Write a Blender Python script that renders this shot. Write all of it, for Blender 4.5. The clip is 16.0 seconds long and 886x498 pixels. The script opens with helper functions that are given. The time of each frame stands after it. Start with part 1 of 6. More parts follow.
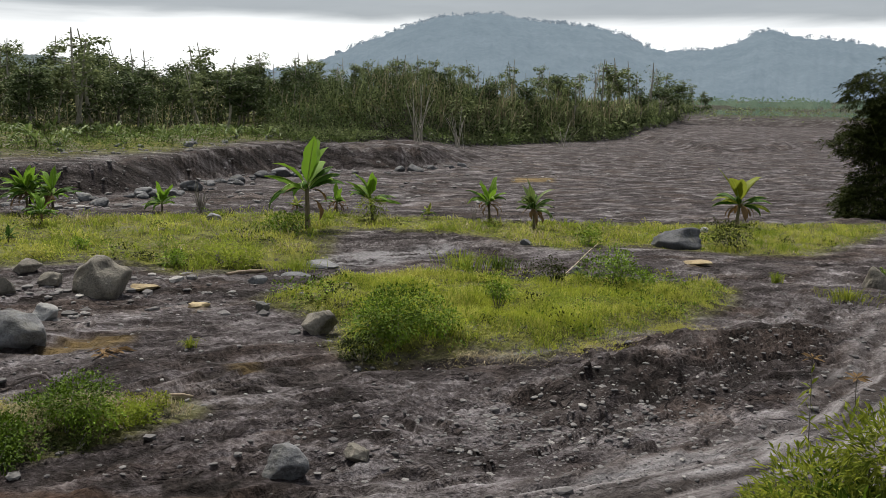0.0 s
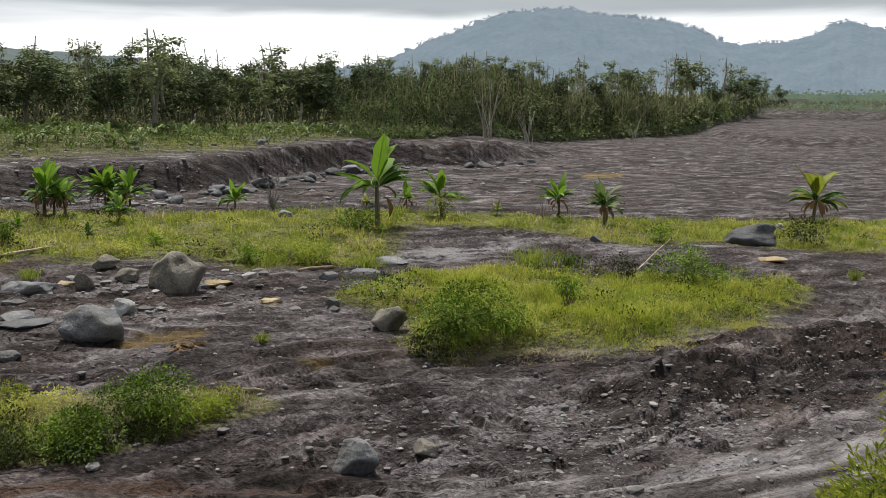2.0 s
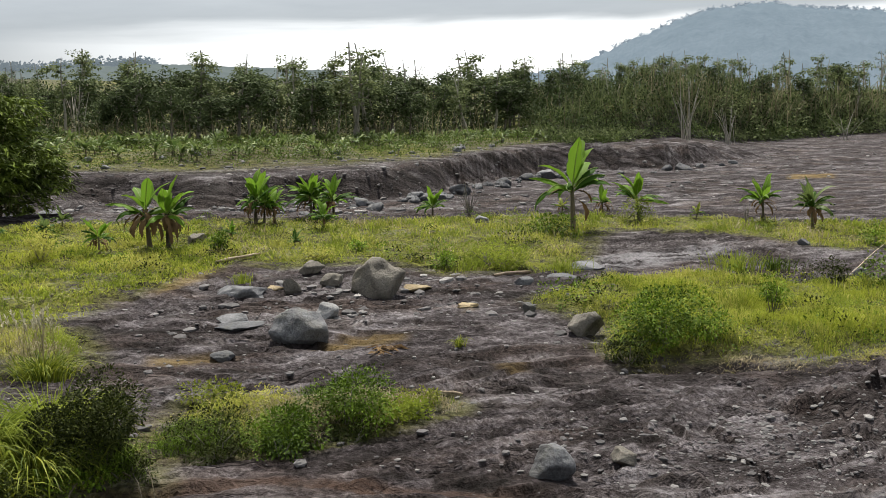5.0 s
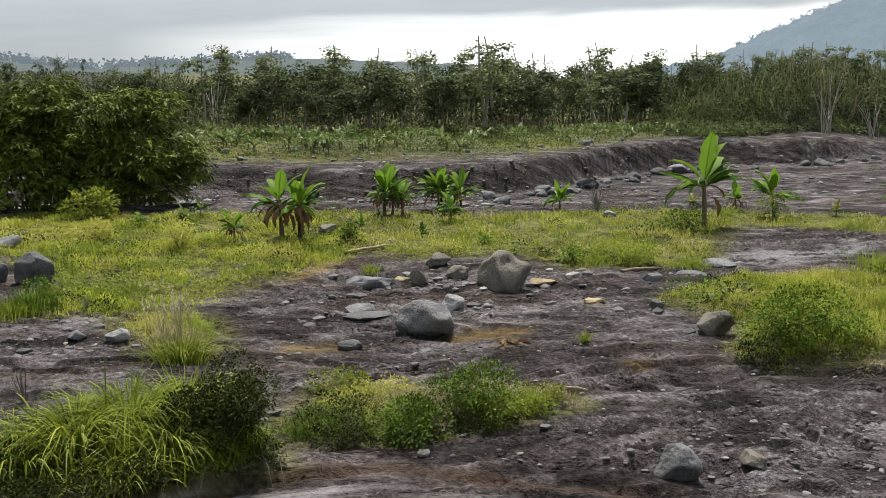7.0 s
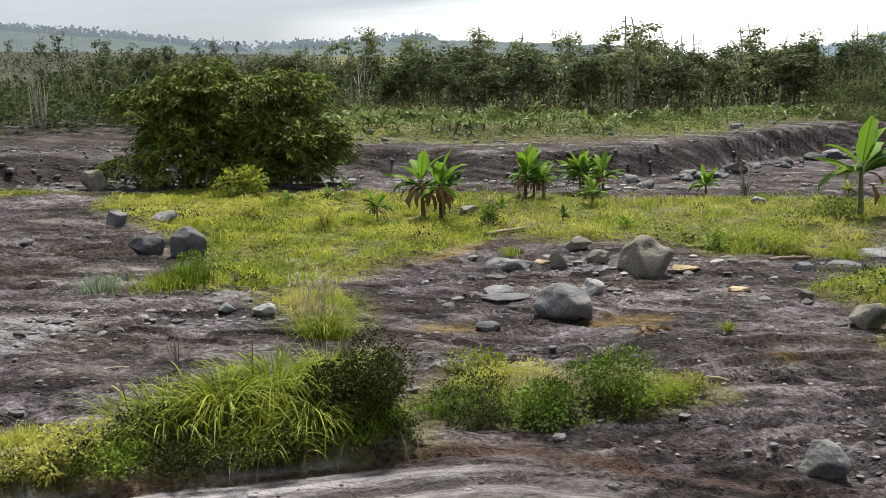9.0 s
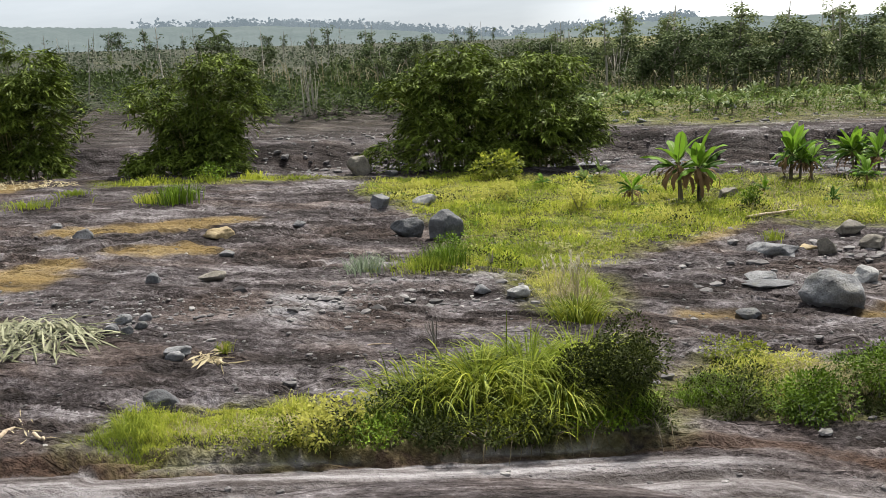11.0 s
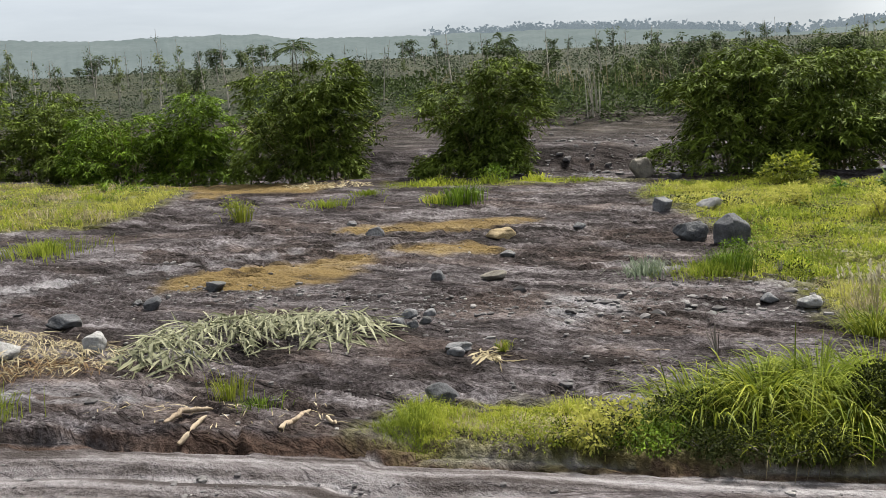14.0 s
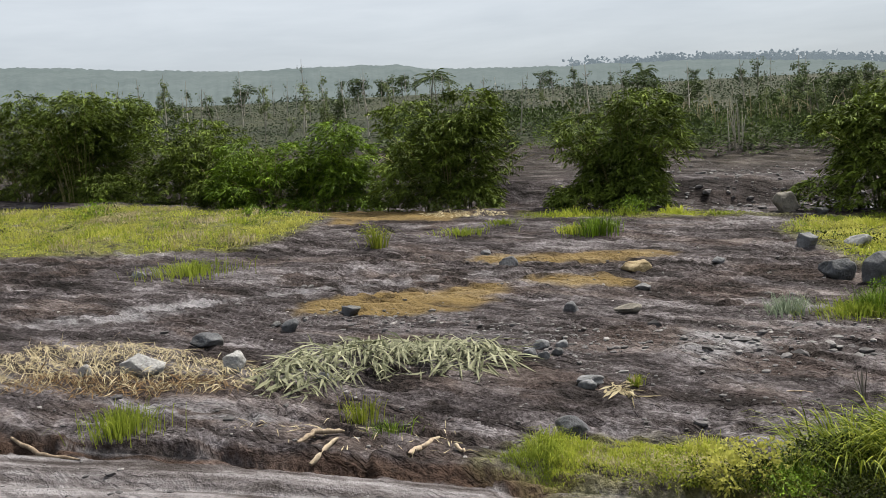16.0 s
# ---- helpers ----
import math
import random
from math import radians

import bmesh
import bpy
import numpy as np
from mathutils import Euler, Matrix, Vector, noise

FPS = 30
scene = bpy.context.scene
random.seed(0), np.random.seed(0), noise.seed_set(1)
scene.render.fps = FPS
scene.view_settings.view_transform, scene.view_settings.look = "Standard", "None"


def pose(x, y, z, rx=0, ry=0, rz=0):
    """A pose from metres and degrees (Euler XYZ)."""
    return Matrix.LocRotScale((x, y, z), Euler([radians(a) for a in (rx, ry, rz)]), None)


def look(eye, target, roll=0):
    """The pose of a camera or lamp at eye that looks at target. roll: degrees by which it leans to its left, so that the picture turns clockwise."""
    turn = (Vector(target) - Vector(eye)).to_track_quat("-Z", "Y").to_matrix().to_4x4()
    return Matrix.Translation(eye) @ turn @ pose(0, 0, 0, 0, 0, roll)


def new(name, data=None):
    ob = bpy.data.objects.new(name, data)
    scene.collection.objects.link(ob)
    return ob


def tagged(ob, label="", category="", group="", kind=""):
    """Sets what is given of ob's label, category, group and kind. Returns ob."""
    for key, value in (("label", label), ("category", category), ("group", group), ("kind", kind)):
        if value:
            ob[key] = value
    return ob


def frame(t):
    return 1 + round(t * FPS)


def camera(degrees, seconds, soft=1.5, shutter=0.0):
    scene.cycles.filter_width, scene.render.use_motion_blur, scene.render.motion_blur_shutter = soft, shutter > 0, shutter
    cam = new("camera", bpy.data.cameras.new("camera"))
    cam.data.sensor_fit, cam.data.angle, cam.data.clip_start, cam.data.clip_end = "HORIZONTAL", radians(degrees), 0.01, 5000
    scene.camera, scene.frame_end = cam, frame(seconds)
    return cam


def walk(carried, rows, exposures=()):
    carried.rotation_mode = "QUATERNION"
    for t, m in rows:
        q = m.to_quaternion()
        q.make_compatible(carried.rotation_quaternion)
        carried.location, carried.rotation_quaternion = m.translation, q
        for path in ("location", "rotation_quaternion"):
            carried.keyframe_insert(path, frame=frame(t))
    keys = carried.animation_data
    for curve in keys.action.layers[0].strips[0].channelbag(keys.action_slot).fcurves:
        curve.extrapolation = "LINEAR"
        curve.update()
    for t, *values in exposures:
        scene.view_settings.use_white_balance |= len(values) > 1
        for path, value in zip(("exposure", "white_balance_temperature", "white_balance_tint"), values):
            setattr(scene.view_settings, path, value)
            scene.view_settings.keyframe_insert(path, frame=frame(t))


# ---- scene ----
cam = camera(46.8, 16.0, soft=0.7)
EYE = 4.5
# seconds, yaw, pitch, roll: a person stands on the bank above the track and turns to the left
ROWS = [
    (0.0, 0.00, -8.60, 0.70),
    (0.5, 1.14, -8.93, 0.65),
    (1.0, 2.03, -9.06, 0.47),
    (1.5, 2.97, -8.96, 0.32),
    (2.0, 3.91, -8.82, 0.12),
    (2.5, 5.12, -8.73, -0.10),
    (3.0, 6.69, -8.64, -0.46),
    (3.5, 8.52, -8.45, -0.91),
    (4.0, 10.68, -8.40, -1.26),
    (6.5, 20.45, -8.43, -2.06),
    (7.0, 22.08, -8.52, -1.90),
    (7.5, 23.95, -8.65, -1.72),
    (8.0, 25.78, -8.85, -1.65),
    (8.5, 27.76, -9.10, -1.63),
    (9.0, 30.02, -9.27, -1.83),
    (9.5, 33.18, -9.35, -2.22),
    (10.0, 37.31, -9.42, -2.87),
    (12.5, 51.06, -9.20, -4.01),
    (13.0, 52.99, -8.83, -4.03),
    (13.5, 56.68, -8.48, -4.39),
    (14.0, 60.07, -8.26, -4.77),
    (14.5, 62.43, -7.80, -4.89),
    (15.0, 64.28, -7.20, -4.65),
    (15.5, 65.91, -6.45, -4.44),
    (16.0, 67.44, -6.04, -4.20),
]
walk(cam, [(t, pose(0, 0, EYE, 90 + pitch, 0, yaw) @ pose(0, 0, 0, 0, 0, roll)) for t, yaw, pitch, roll in ROWS],
     [(0.0, 0.42), (4.0, 0.66), (6.5, 0.72), (8.5, 0.87), (10.0, 1.12), (12.5, 1.10), (14.0, 1.0), (16.0, 0.88)])

# ---------------------------------------------------------------- world and sun
SUN_AZ, SUN_EL = radians(20), radians(58)      # azimuth to the left of +y


def ramp(nt, stops, fac, interp="LINEAR"):
    n = nt.nodes.new("ShaderNodeValToRGB")
    n.color_ramp.interpolation = interp
    while len(n.color_ramp.elements) < len(stops):
        n.color_ramp.elements.new(0.5)
    for e, (p, c) in zip(n.color_ramp.elements, stops):
        e.position = p
        e.color = (*c, 1) if len(c) == 3 else c
    nt.links.new(fac, n.inputs["Fac"])
    return n.outputs["Color"]


def maths(nt, op, a, b=None, clamp=False):
    n = nt.nodes.new("ShaderNodeMath")
    n.operation, n.use_clamp = op, clamp
    for i, v in enumerate((a, b)):
        if v is None:
            continue
        if isinstance(v, (int, float)):
            n.inputs[i].default_value = v
        else:
            nt.links.new(v, n.inputs[i])
    return n.outputs[0]


def mixed(nt, fac, a, b, blend="MIX"):
    n = nt.nodes.new("ShaderNodeMix")
    n.data_type, n.blend_type = "RGBA", blend
    for s, v in ((n.inputs[0], fac), (n.inputs[6], a), (n.inputs[7], b)):
        if isinstance(v, (int, float)):
            s.default_value = v
        elif isinstance(v, tuple):
            s.default_value = (*v, 1)
        else:
            nt.links.new(v, s)
    return n.outputs[2]


def noised(nt, vec, scale, detail=4, rough=0.55, distort=0.0):
    n = nt.nodes.new("ShaderNodeTexNoise")
    n.inputs["Scale"].default_value, n.inputs["Detail"].default_value = scale, detail
    n.inputs["Roughness"].default_value, n.inputs["Distortion"].default_value = rough, distort
    nt.links.new(vec, n.inputs["Vector"])
    return n.outputs["Fac"]


def stretched(nt, vec, sx, sy, sz, rz=0.0):
    n = nt.nodes.new("ShaderNodeMapping")
    n.inputs["Scale"].default_value, n.inputs["Rotation"].default_value = (sx, sy, sz), (0, 0, rz)
    nt.links.new(vec, n.inputs["Vector"])
    return n.outputs["Vector"]


world = bpy.data.worlds.new("overcast_sky")
scene.world = world
world.use_nodes = True
wt = world.node_tree
wt.nodes.clear()
tc = wt.nodes.new("ShaderNodeTexCoord").outputs["Generated"]
sky = wt.nodes.new("ShaderNodeTexSky")
sky.sky_type, sky.sun_disc = "NISHITA", False
sky.sun_elevation, sky.sun_rotation = SUN_EL, -SUN_AZ
sep = wt.nodes.new("ShaderNodeSeparateXYZ")
wt.links.new(tc, sep.inputs[0])
up = sep.outputs["Z"]
cloud = noised(wt, stretched(wt, tc, 3.0, 3.0, 26.0), 1.6, 5, 0.5, 0.4)
deck = noised(wt, stretched(wt, tc, 2.0, 2.0, 14.0), 3.0, 6, 0.6, 0.2)
# the thin bright gap under the cloud deck, over the lowlands ahead, closes towards the volcano
side = maths(wt, "ADD", maths(wt, "MULTIPLY", sep.outputs["Y"], 0.98), maths(wt, "MULTIPLY", sep.outputs["X"], 0.2))
ahead = ramp(wt, [(0.63, (0, 0, 0)), (0.88, (1, 1, 1))], side)
edge = maths(wt, "ADD", up, maths(wt, "MULTIPLY", maths(wt, "SUBTRACT", cloud, 0.5), 0.03))
gap = ramp(wt, [(0.058, (1, 1, 1)), (0.076, (0, 0, 0))], edge)
greys = ramp(wt, [(0.30, (0.50, 0.53, 0.565)), (0.72, (0.68, 0.71, 0.74))], deck)
mist = ramp(wt, [(0.05, (0.21, 0.235, 0.27)), (0.14, (0.42, 0.45, 0.485)), (0.5, (0.50, 0.52, 0.54))], up)
greys = mixed(wt, 0.62, greys, mist)
bright = mixed(wt, maths(wt, "MULTIPLY", gap, ahead), greys, (1.32, 1.335, 1.35))
blue = mixed(wt, 1.0, sky.outputs[0], (0.10, 0.10, 0.10), "MULTIPLY")      # the clear sky above the clouds, at its strength
dome = mixed(wt, 0.12, bright, blue)
bg = wt.nodes.new("ShaderNodeBackground")
wt.links.new(dome, bg.inputs["Color"])
bg.inputs["Strength"].default_value = 0.79
wo = wt.nodes.new("ShaderNodeOutputWorld")
wt.links.new(bg.outputs[0], wo.inputs[0])

sun = new("sun", bpy.data.lights.new("sun", "SUN"))
sun.data.energy, sun.data.angle, sun.data.color = 5.0, radians(10), (1.0, 0.95, 0.86)
sun.matrix_world = look((-math.sin(SUN_AZ) * math.cos(SUN_EL) * 50, math.cos(SUN_AZ) * math.cos(SUN_EL) * 50, math.sin(SUN_EL) * 50), (0, 0, 0))


# ---------------------------------------------------------------- materials
def material(name):
    m = bpy.data.materials.new(name)
    m.use_nodes = True
    nt = m.node_tree
    nt.nodes.clear()
    out = nt.nodes.new("ShaderNodeOutputMaterial")
    b = nt.nodes.new("ShaderNodeBsdfPrincipled")
    nt.links.new(b.outputs[0], out.inputs[0])
    return m, nt, b, out


def position(nt):
    return nt.nodes.new("ShaderNodeNewGeometry").outputs["Position"]


def bump(nt, b, height, strength, dist):
    n = nt.nodes.new("ShaderNodeBump")
    n.inputs["Strength"].default_value, n.inputs["Distance"].default_value = strength, dist
    nt.links.new(height, n.inputs["Height"])
    nt.links.new(n.outputs[0], b.inputs["Normal"])


def leaf_mat(name, dark, light, rough=0.5, through_light=0.3, spec=0.3, patch=0.5, vary=0.75):
    """Leaves: each its own shade, with a slow drift over the plant, and some light through them."""
    m, nt, b, out = material(name)
    geo = nt.nodes.new("ShaderNodeNewGeometry")
    slow = noised(nt, geo.outputs["Position"], 0.9, 3)
    f = maths(nt, "ADD", maths(nt, "ADD", maths(nt, "MULTIPLY", geo.outputs["Random Per Island"], vary), (0.75 - vary) * 0.5), maths(nt, "MULTIPLY", maths(nt, "SUBTRACT", slow, 0.4), patch), True)
    mid = tuple(a * 0.64 + c * 0.36 for a, c in zip(dark, light))
    col = ramp(nt, [(0.0, dark), (0.55, mid), (1.0, light)], f)
    nt.links.new(col, b.inputs["Base Color"])
    b.inputs["Roughness"].default_value = rough
    b.inputs["Specular IOR Level"].default_value = spec
    t = nt.nodes.new("ShaderNodeBsdfTranslucent")
    nt.links.new(col, t.inputs[0])
    mx = nt.nodes.new("ShaderNodeMixShader")
    mx.inputs[0].default_value = through_light
    nt.links.new(b.outputs[0], mx.inputs[1])
    nt.links.new(t.outputs[0], mx.inputs[2])
    nt.links.new(mx.outputs[0], out.inputs[0])
    return m


def bark_mat(name, dark, light, scale=9):
    m, nt, b, out = material(name)
    p = position(nt)
    n = noised(nt, stretched(nt, p, 3, 3, 0.6), scale, 4, 0.65)
    oi = nt.nodes.new("ShaderNodeObjectInfo")
    f = maths(nt, "ADD", n, maths(nt, "MULTIPLY", maths(nt, "SUBTRACT", oi.outputs["Random"], 0.5), 0.5), True)
    nt.links.new(ramp(nt, [(0.25, dark), (0.75, light)], f), b.inputs["Base Color"])
    b.inputs["Roughness"].default_value = 0.85
    bump(nt, b, n, 0.6, 0.02)
    return m


def rock_mat(name, dark, light, tint):
    m, nt, b, out = material(name)
    co = nt.nodes.new("ShaderNodeTexCoord").outputs["Object"]
    oi = nt.nodes.new("ShaderNodeObjectInfo")
    add = nt.nodes.new("ShaderNodeVectorMath")
    add.operation = "ADD"
    nt.links.new(co, add.inputs[0])
    nt.links.new(oi.outputs["Location"], add.inputs[1])
    big = noised(nt, add.outputs[0], 2.6, 5, 0.6)
    fine = noised(nt, add.outputs[0], 22, 5, 0.7)
    pits = nt.nodes.new("ShaderNodeTexVoronoi")
    pits.inputs["Scale"].default_value = 14
    nt.links.new(add.outputs[0], pits.inputs["Vector"])
    col = ramp(nt, [(0.36, dark), (0.64, light)], maths(nt, "ADD", maths(nt, "MULTIPLY", big, 0.6), maths(nt, "MULTIPLY", fine, 0.4)))
    stain = ramp(nt, [(0.55, (0, 0, 0)), (0.75, (1, 1, 1))], noised(nt, add.outputs[0], 1.7, 4, 0.6))
    col = mixed(nt, maths(nt, "MULTIPLY", stain, 0.55), col, tint)
    nt.links.new(col, b.inputs["Base Color"])
    nt.links.new(ramp(nt, [(0.3, (0.6,) * 3), (0.7, (0.9,) * 3)], fine), b.inputs["Roughness"])
    b.inputs["Specular IOR Level"].default_value = 0.2
    h = maths(nt, "ADD", fine, maths(nt, "MULTIPLY", pits.outputs["Distance"], 0.5))
    bump(nt, b, h, 0.9, 0.03)
    return m


def ground_mat():
    """Volcanic ash and sand: dark, damp, laid in crusts by water, with ochre silt films and green where plants stand."""
    m, nt, b, out = material("volcanic_ash")
    p = position(nt)

    def attr(name):
        a = nt.nodes.new("ShaderNodeAttribute")
        a.attribute_name = name
        return a.outputs["Fac"]

    def part_of(n, k):
        return maths(nt, "MULTIPLY", maths(nt, "SUBTRACT", n, 0.5), k)

    def total(*terms):
        v = terms[0]
        for t in terms[1:]:
            v = maths(nt, "ADD", v, t)
        return v

    def plane(u, v, su, sv):
        n = nt.nodes.new("ShaderNodeCombineXYZ")
        nt.links.new(maths(nt, "MULTIPLY", u, su), n.inputs[0])
        nt.links.new(maths(nt, "MULTIPLY", v, sv), n.inputs[1])
        return n.outputs[0]

    def scaled(n, k):
        return maths(nt, "MULTIPLY", n, k)
    fu, fv, td = attr("flow_u"), attr("flow_v"), attr("track_d")
    wide = noised(nt, plane(fu, fv, 0.16, 0.30), 1.0, 4, 0.6, 0.6)
    layer = noised(nt, plane(fu, fv, 0.42, 1.35), 1.0, 7, 0.60, 0.35)
    film = noised(nt, plane(fu, fv, 0.9, 2.2), 1.0, 5, 0.62, 0.5)
    mid = noised(nt, p, 2.4, 5, 0.62, 0.6)
    fine = noised(nt, p, 13, 4, 0.65)
    grit = noised(nt, p, 60, 2, 0.6)
    # the crust of each layer breaks off along its edge
    seam = maths(nt, "ABSOLUTE", maths(nt, "SUBTRACT", noised(nt, plane(fu, fv, 0.30, 1.1), 1.0, 5, 0.55, 0.3), 0.5))
    crack = ramp(nt, [(0.010, (1, 1, 1)), (0.030, (0, 0, 0))], seam)
    crack = maths(nt, "MULTIPLY", crack, ramp(nt, [(0.44, (0, 0, 0)), (0.56, (1, 1, 1))], mid))
    crack = maths(nt, "MULTIPLY", crack, maths(nt, "SUBTRACT", 1.0, attr("road")))
    # a second, finer set where the top crust is thin
    seam2 = maths(nt, "ABSOLUTE", maths(nt, "SUBTRACT", noised(nt, plane(fu, fv, 1.1, 3.2), 1.0, 5, 0.6, 0.4), 0.5))
    crack2 = ramp(nt, [(0.010, (1, 1, 1)), (0.036, (0, 0, 0))], seam2)
    crack = maths(nt, "MAXIMUM", crack, maths(nt, "MULTIPLY", crack2, maths(nt, "MULTIPLY", ramp(nt, [(0.46, (0, 0, 0)), (0.58, (0.5,) * 3)], wide), maths(nt, "SUBTRACT", 1.0, attr("road")))))
    tone = maths(nt, "ADD", total(part_of(wide, 0.55), part_of(layer, 1.0), part_of(film, 0.55), part_of(mid, 0.40), part_of(fine, 0.72), part_of(grit, 0.30)), 0.474, True)
    col = ramp(nt, [(0.26, (0.010, 0.0075, 0.007)), (0.42, (0.031, 0.0255, 0.0262)), (0.56, (0.080, 0.070, 0.0735)), (0.72, (0.178, 0.164, 0.173)), (0.90, (0.32, 0.308, 0.322))], tone)
    damp_shade = ramp(nt, [(0.3, (0.006, 0.0045, 0.004)), (0.75, (0.050, 0.039, 0.036))], tone)
    earth = ramp(nt, [(0.26, (0.010, 0.0065, 0.005)), (0.50, (0.050, 0.035, 0.029)), (0.80, (0.135, 0.105, 0.092))], tone)
    bare = noised(nt, plane(fu, fv, 0.22, 0.55), 1.0, 5, 0.6, 0.5)
    col = mixed(nt, ramp(nt, [(0.50, (0, 0, 0)), (0.60, (0.75,) * 3)], bare), col, earth)
    # damp ash colour also darkens crack lines, steps and hollows as if shaded
    col = mixed(nt, maths(nt, "MAXIMUM", attr("damp_shade"), maths(nt, "MULTIPLY", crack, 0.85)), col, damp_shade)
    rutline = noised(nt, plane(td, fu, 3.2, 0.16), 1.0, 5, 0.6)
    track = noised(nt, plane(fu, fv, 0.8, 2.2), 1.0, 6, 0.62, 0.8)
    rtone = maths(nt, "ADD", total(part_of(rutline, 2.0), part_of(track, 0.8), part_of(fine, 0.32), part_of(grit, 0.18)), 0.445, True)
    roadcol = ramp(nt, [(0.25, (0.035, 0.029, 0.027)), (0.44, (0.105, 0.094, 0.095)), (0.58, (0.170, 0.158, 0.162)), (0.80, (0.27, 0.26, 0.268))], rtone)
    col = mixed(nt, maths(nt, "MULTIPLY", attr("road"), 0.92), col, roadcol)
    pale = ramp(nt, [(0.36, (0.072, 0.067, 0.071)), (0.64, (0.235, 0.227, 0.238))], total(scaled(film, 0.6), scaled(fine, 0.4)))
    col = mixed(nt, maths(nt, "MULTIPLY", attr("pale"), ramp(nt, [(0.38, (0, 0, 0)), (0.52, (0.9,) * 3)], film)), col, pale)
    brown = ramp(nt, [(0.36, (0.010, 0.0065, 0.005)), (0.66, (0.085, 0.052, 0.037))], total(scaled(fine, 0.5), scaled(film, 0.5)))
    col = mixed(nt, maths(nt, "MULTIPLY", attr("scarp"), 0.85), col, brown)
    silt = ramp(nt, [(0.32, (0.085, 0.055, 0.018)), (0.50, (0.135, 0.094, 0.036)), (0.66, (0.22, 0.155, 0.056))], total(scaled(layer, 0.35), scaled(film, 0.35), scaled(fine, 0.3)))
    och = maths(nt, "MULTIPLY", attr("ochre"), ramp(nt, [(0.38, (0.30,) * 3), (0.47, (0.90,) * 3)], total(scaled(layer, 0.65), scaled(film, 0.35))))
    col = mixed(nt, och, col, silt)
    turf = ramp(nt, [(0.3, (0.036, 0.045, 0.010)), (0.7, (0.17, 0.17, 0.03))], total(scaled(mid, 0.5), scaled(fine, 0.5)))
    col = mixed(nt, maths(nt, "MULTIPLY", attr("turf"), ramp(nt, [(0.38, (0.1,) * 3), (0.52, (1, 1, 1))], total(scaled(mid, 0.6), scaled(fine, 0.4)))), col, turf)
    heath = ramp(nt, [(0.38, (0.010, 0.013, 0.007)), (0.52, (0.028, 0.032, 0.017)), (0.68, (0.066, 0.060, 0.036))], total(scaled(noised(nt, p, 0.5, 5, 0.6), 0.6), scaled(noised(nt, p, 0.06, 5, 0.6), 0.4)))
    col = mixed(nt, attr("moor"), col, heath)
    nt.links.new(col, b.inputs["Base Color"])
    # water still stands in the pores of the paler flats
    gloss = ramp(nt, [(0.48, (0.92,) * 3), (0.66, (0.48,) * 3)], total(scaled(wide, 0.35), scaled(layer, 0.65)))
    nt.links.new(gloss, b.inputs["Roughness"])
    b.inputs["Specular IOR Level"].default_value = 0.10
    ledge = ramp(nt, [(0.40, (0,) * 3), (0.42, (0.3,) * 3), (0.50, (0.35,) * 3), (0.52, (0.7,) * 3), (0.60, (0.75,) * 3), (0.62, (1,) * 3)], layer)
    h = total(scaled(mid, 0.45), scaled(film, 0.30), scaled(fine, 0.36), scaled(grit, 0.09), scaled(ledge, 0.34), scaled(crack, -0.28))
    bump(nt, b, h, 1.0, 0.16)
    return m


def haze_mat(name, low, high, scale):
    """Far land: mist is put into its colour, most of which glows."""
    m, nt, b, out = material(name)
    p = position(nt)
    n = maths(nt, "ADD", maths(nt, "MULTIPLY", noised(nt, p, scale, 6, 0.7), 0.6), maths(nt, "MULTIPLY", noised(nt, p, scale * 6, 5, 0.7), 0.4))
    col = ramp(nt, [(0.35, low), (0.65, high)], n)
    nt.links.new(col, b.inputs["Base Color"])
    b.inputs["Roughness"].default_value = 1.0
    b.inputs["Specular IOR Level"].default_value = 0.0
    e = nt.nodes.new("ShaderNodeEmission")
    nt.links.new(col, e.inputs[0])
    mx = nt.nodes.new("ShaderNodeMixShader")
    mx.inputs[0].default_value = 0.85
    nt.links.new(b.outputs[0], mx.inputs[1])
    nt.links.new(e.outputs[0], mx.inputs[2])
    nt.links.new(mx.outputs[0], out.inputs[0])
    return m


M_GROUND = ground_mat()
M_ROCK = rock_mat("grey_andesite", (0.055, 0.056, 0.060), (0.20, 0.202, 0.21), (0.15, 0.14, 0.11))
M_DARKROCK = rock_mat("dark_basalt", (0.030, 0.032, 0.036), (0.12, 0.122, 0.13), (0.10, 0.095, 0.06))
M_TANROCK = rock_mat("tan_tuff", (0.060, 0.054, 0.045), (0.22, 0.20, 0.168), (0.15, 0.125, 0.08))
M_OCHREROCK = rock_mat("ochre_tuff", (0.14, 0.10, 0.05), (0.36, 0.29, 0.17), (0.30, 0.21, 0.07))
M_PALEROCK = rock_mat("pale_andesite", (0.15, 0.15, 0.155), (0.38, 0.375, 0.36), (0.27, 0.25, 0.21))
M_GRASS = leaf_mat("fresh_grass", (0.055, 0.092, 0.010), (0.47, 0.53, 0.075), 0.7, 0.42, 0.05, 1.0, 0.28)
M_YGRASS = leaf_mat("yellow_green_grass", (0.20, 0.205, 0.034), (0.72, 0.70, 0.19), 0.7, 0.42, 0.05, 1.0, 0.25)
M_TURF = leaf_mat("bright_turf", (0.20, 0.235, 0.022), (0.60, 0.64, 0.10), 0.7, 0.42, 0.05, 1.0, 0.25)
M_STRAW = leaf_mat("dry_grass", (0.22, 0.18, 0.10), (0.60, 0.53, 0.36), 0.7, 0.3, 0.1)
M_BLADE = leaf_mat("long_grass_blade", (0.030, 0.060, 0.004), (0.40, 0.43, 0.050), 0.6, 0.28, 0.1)
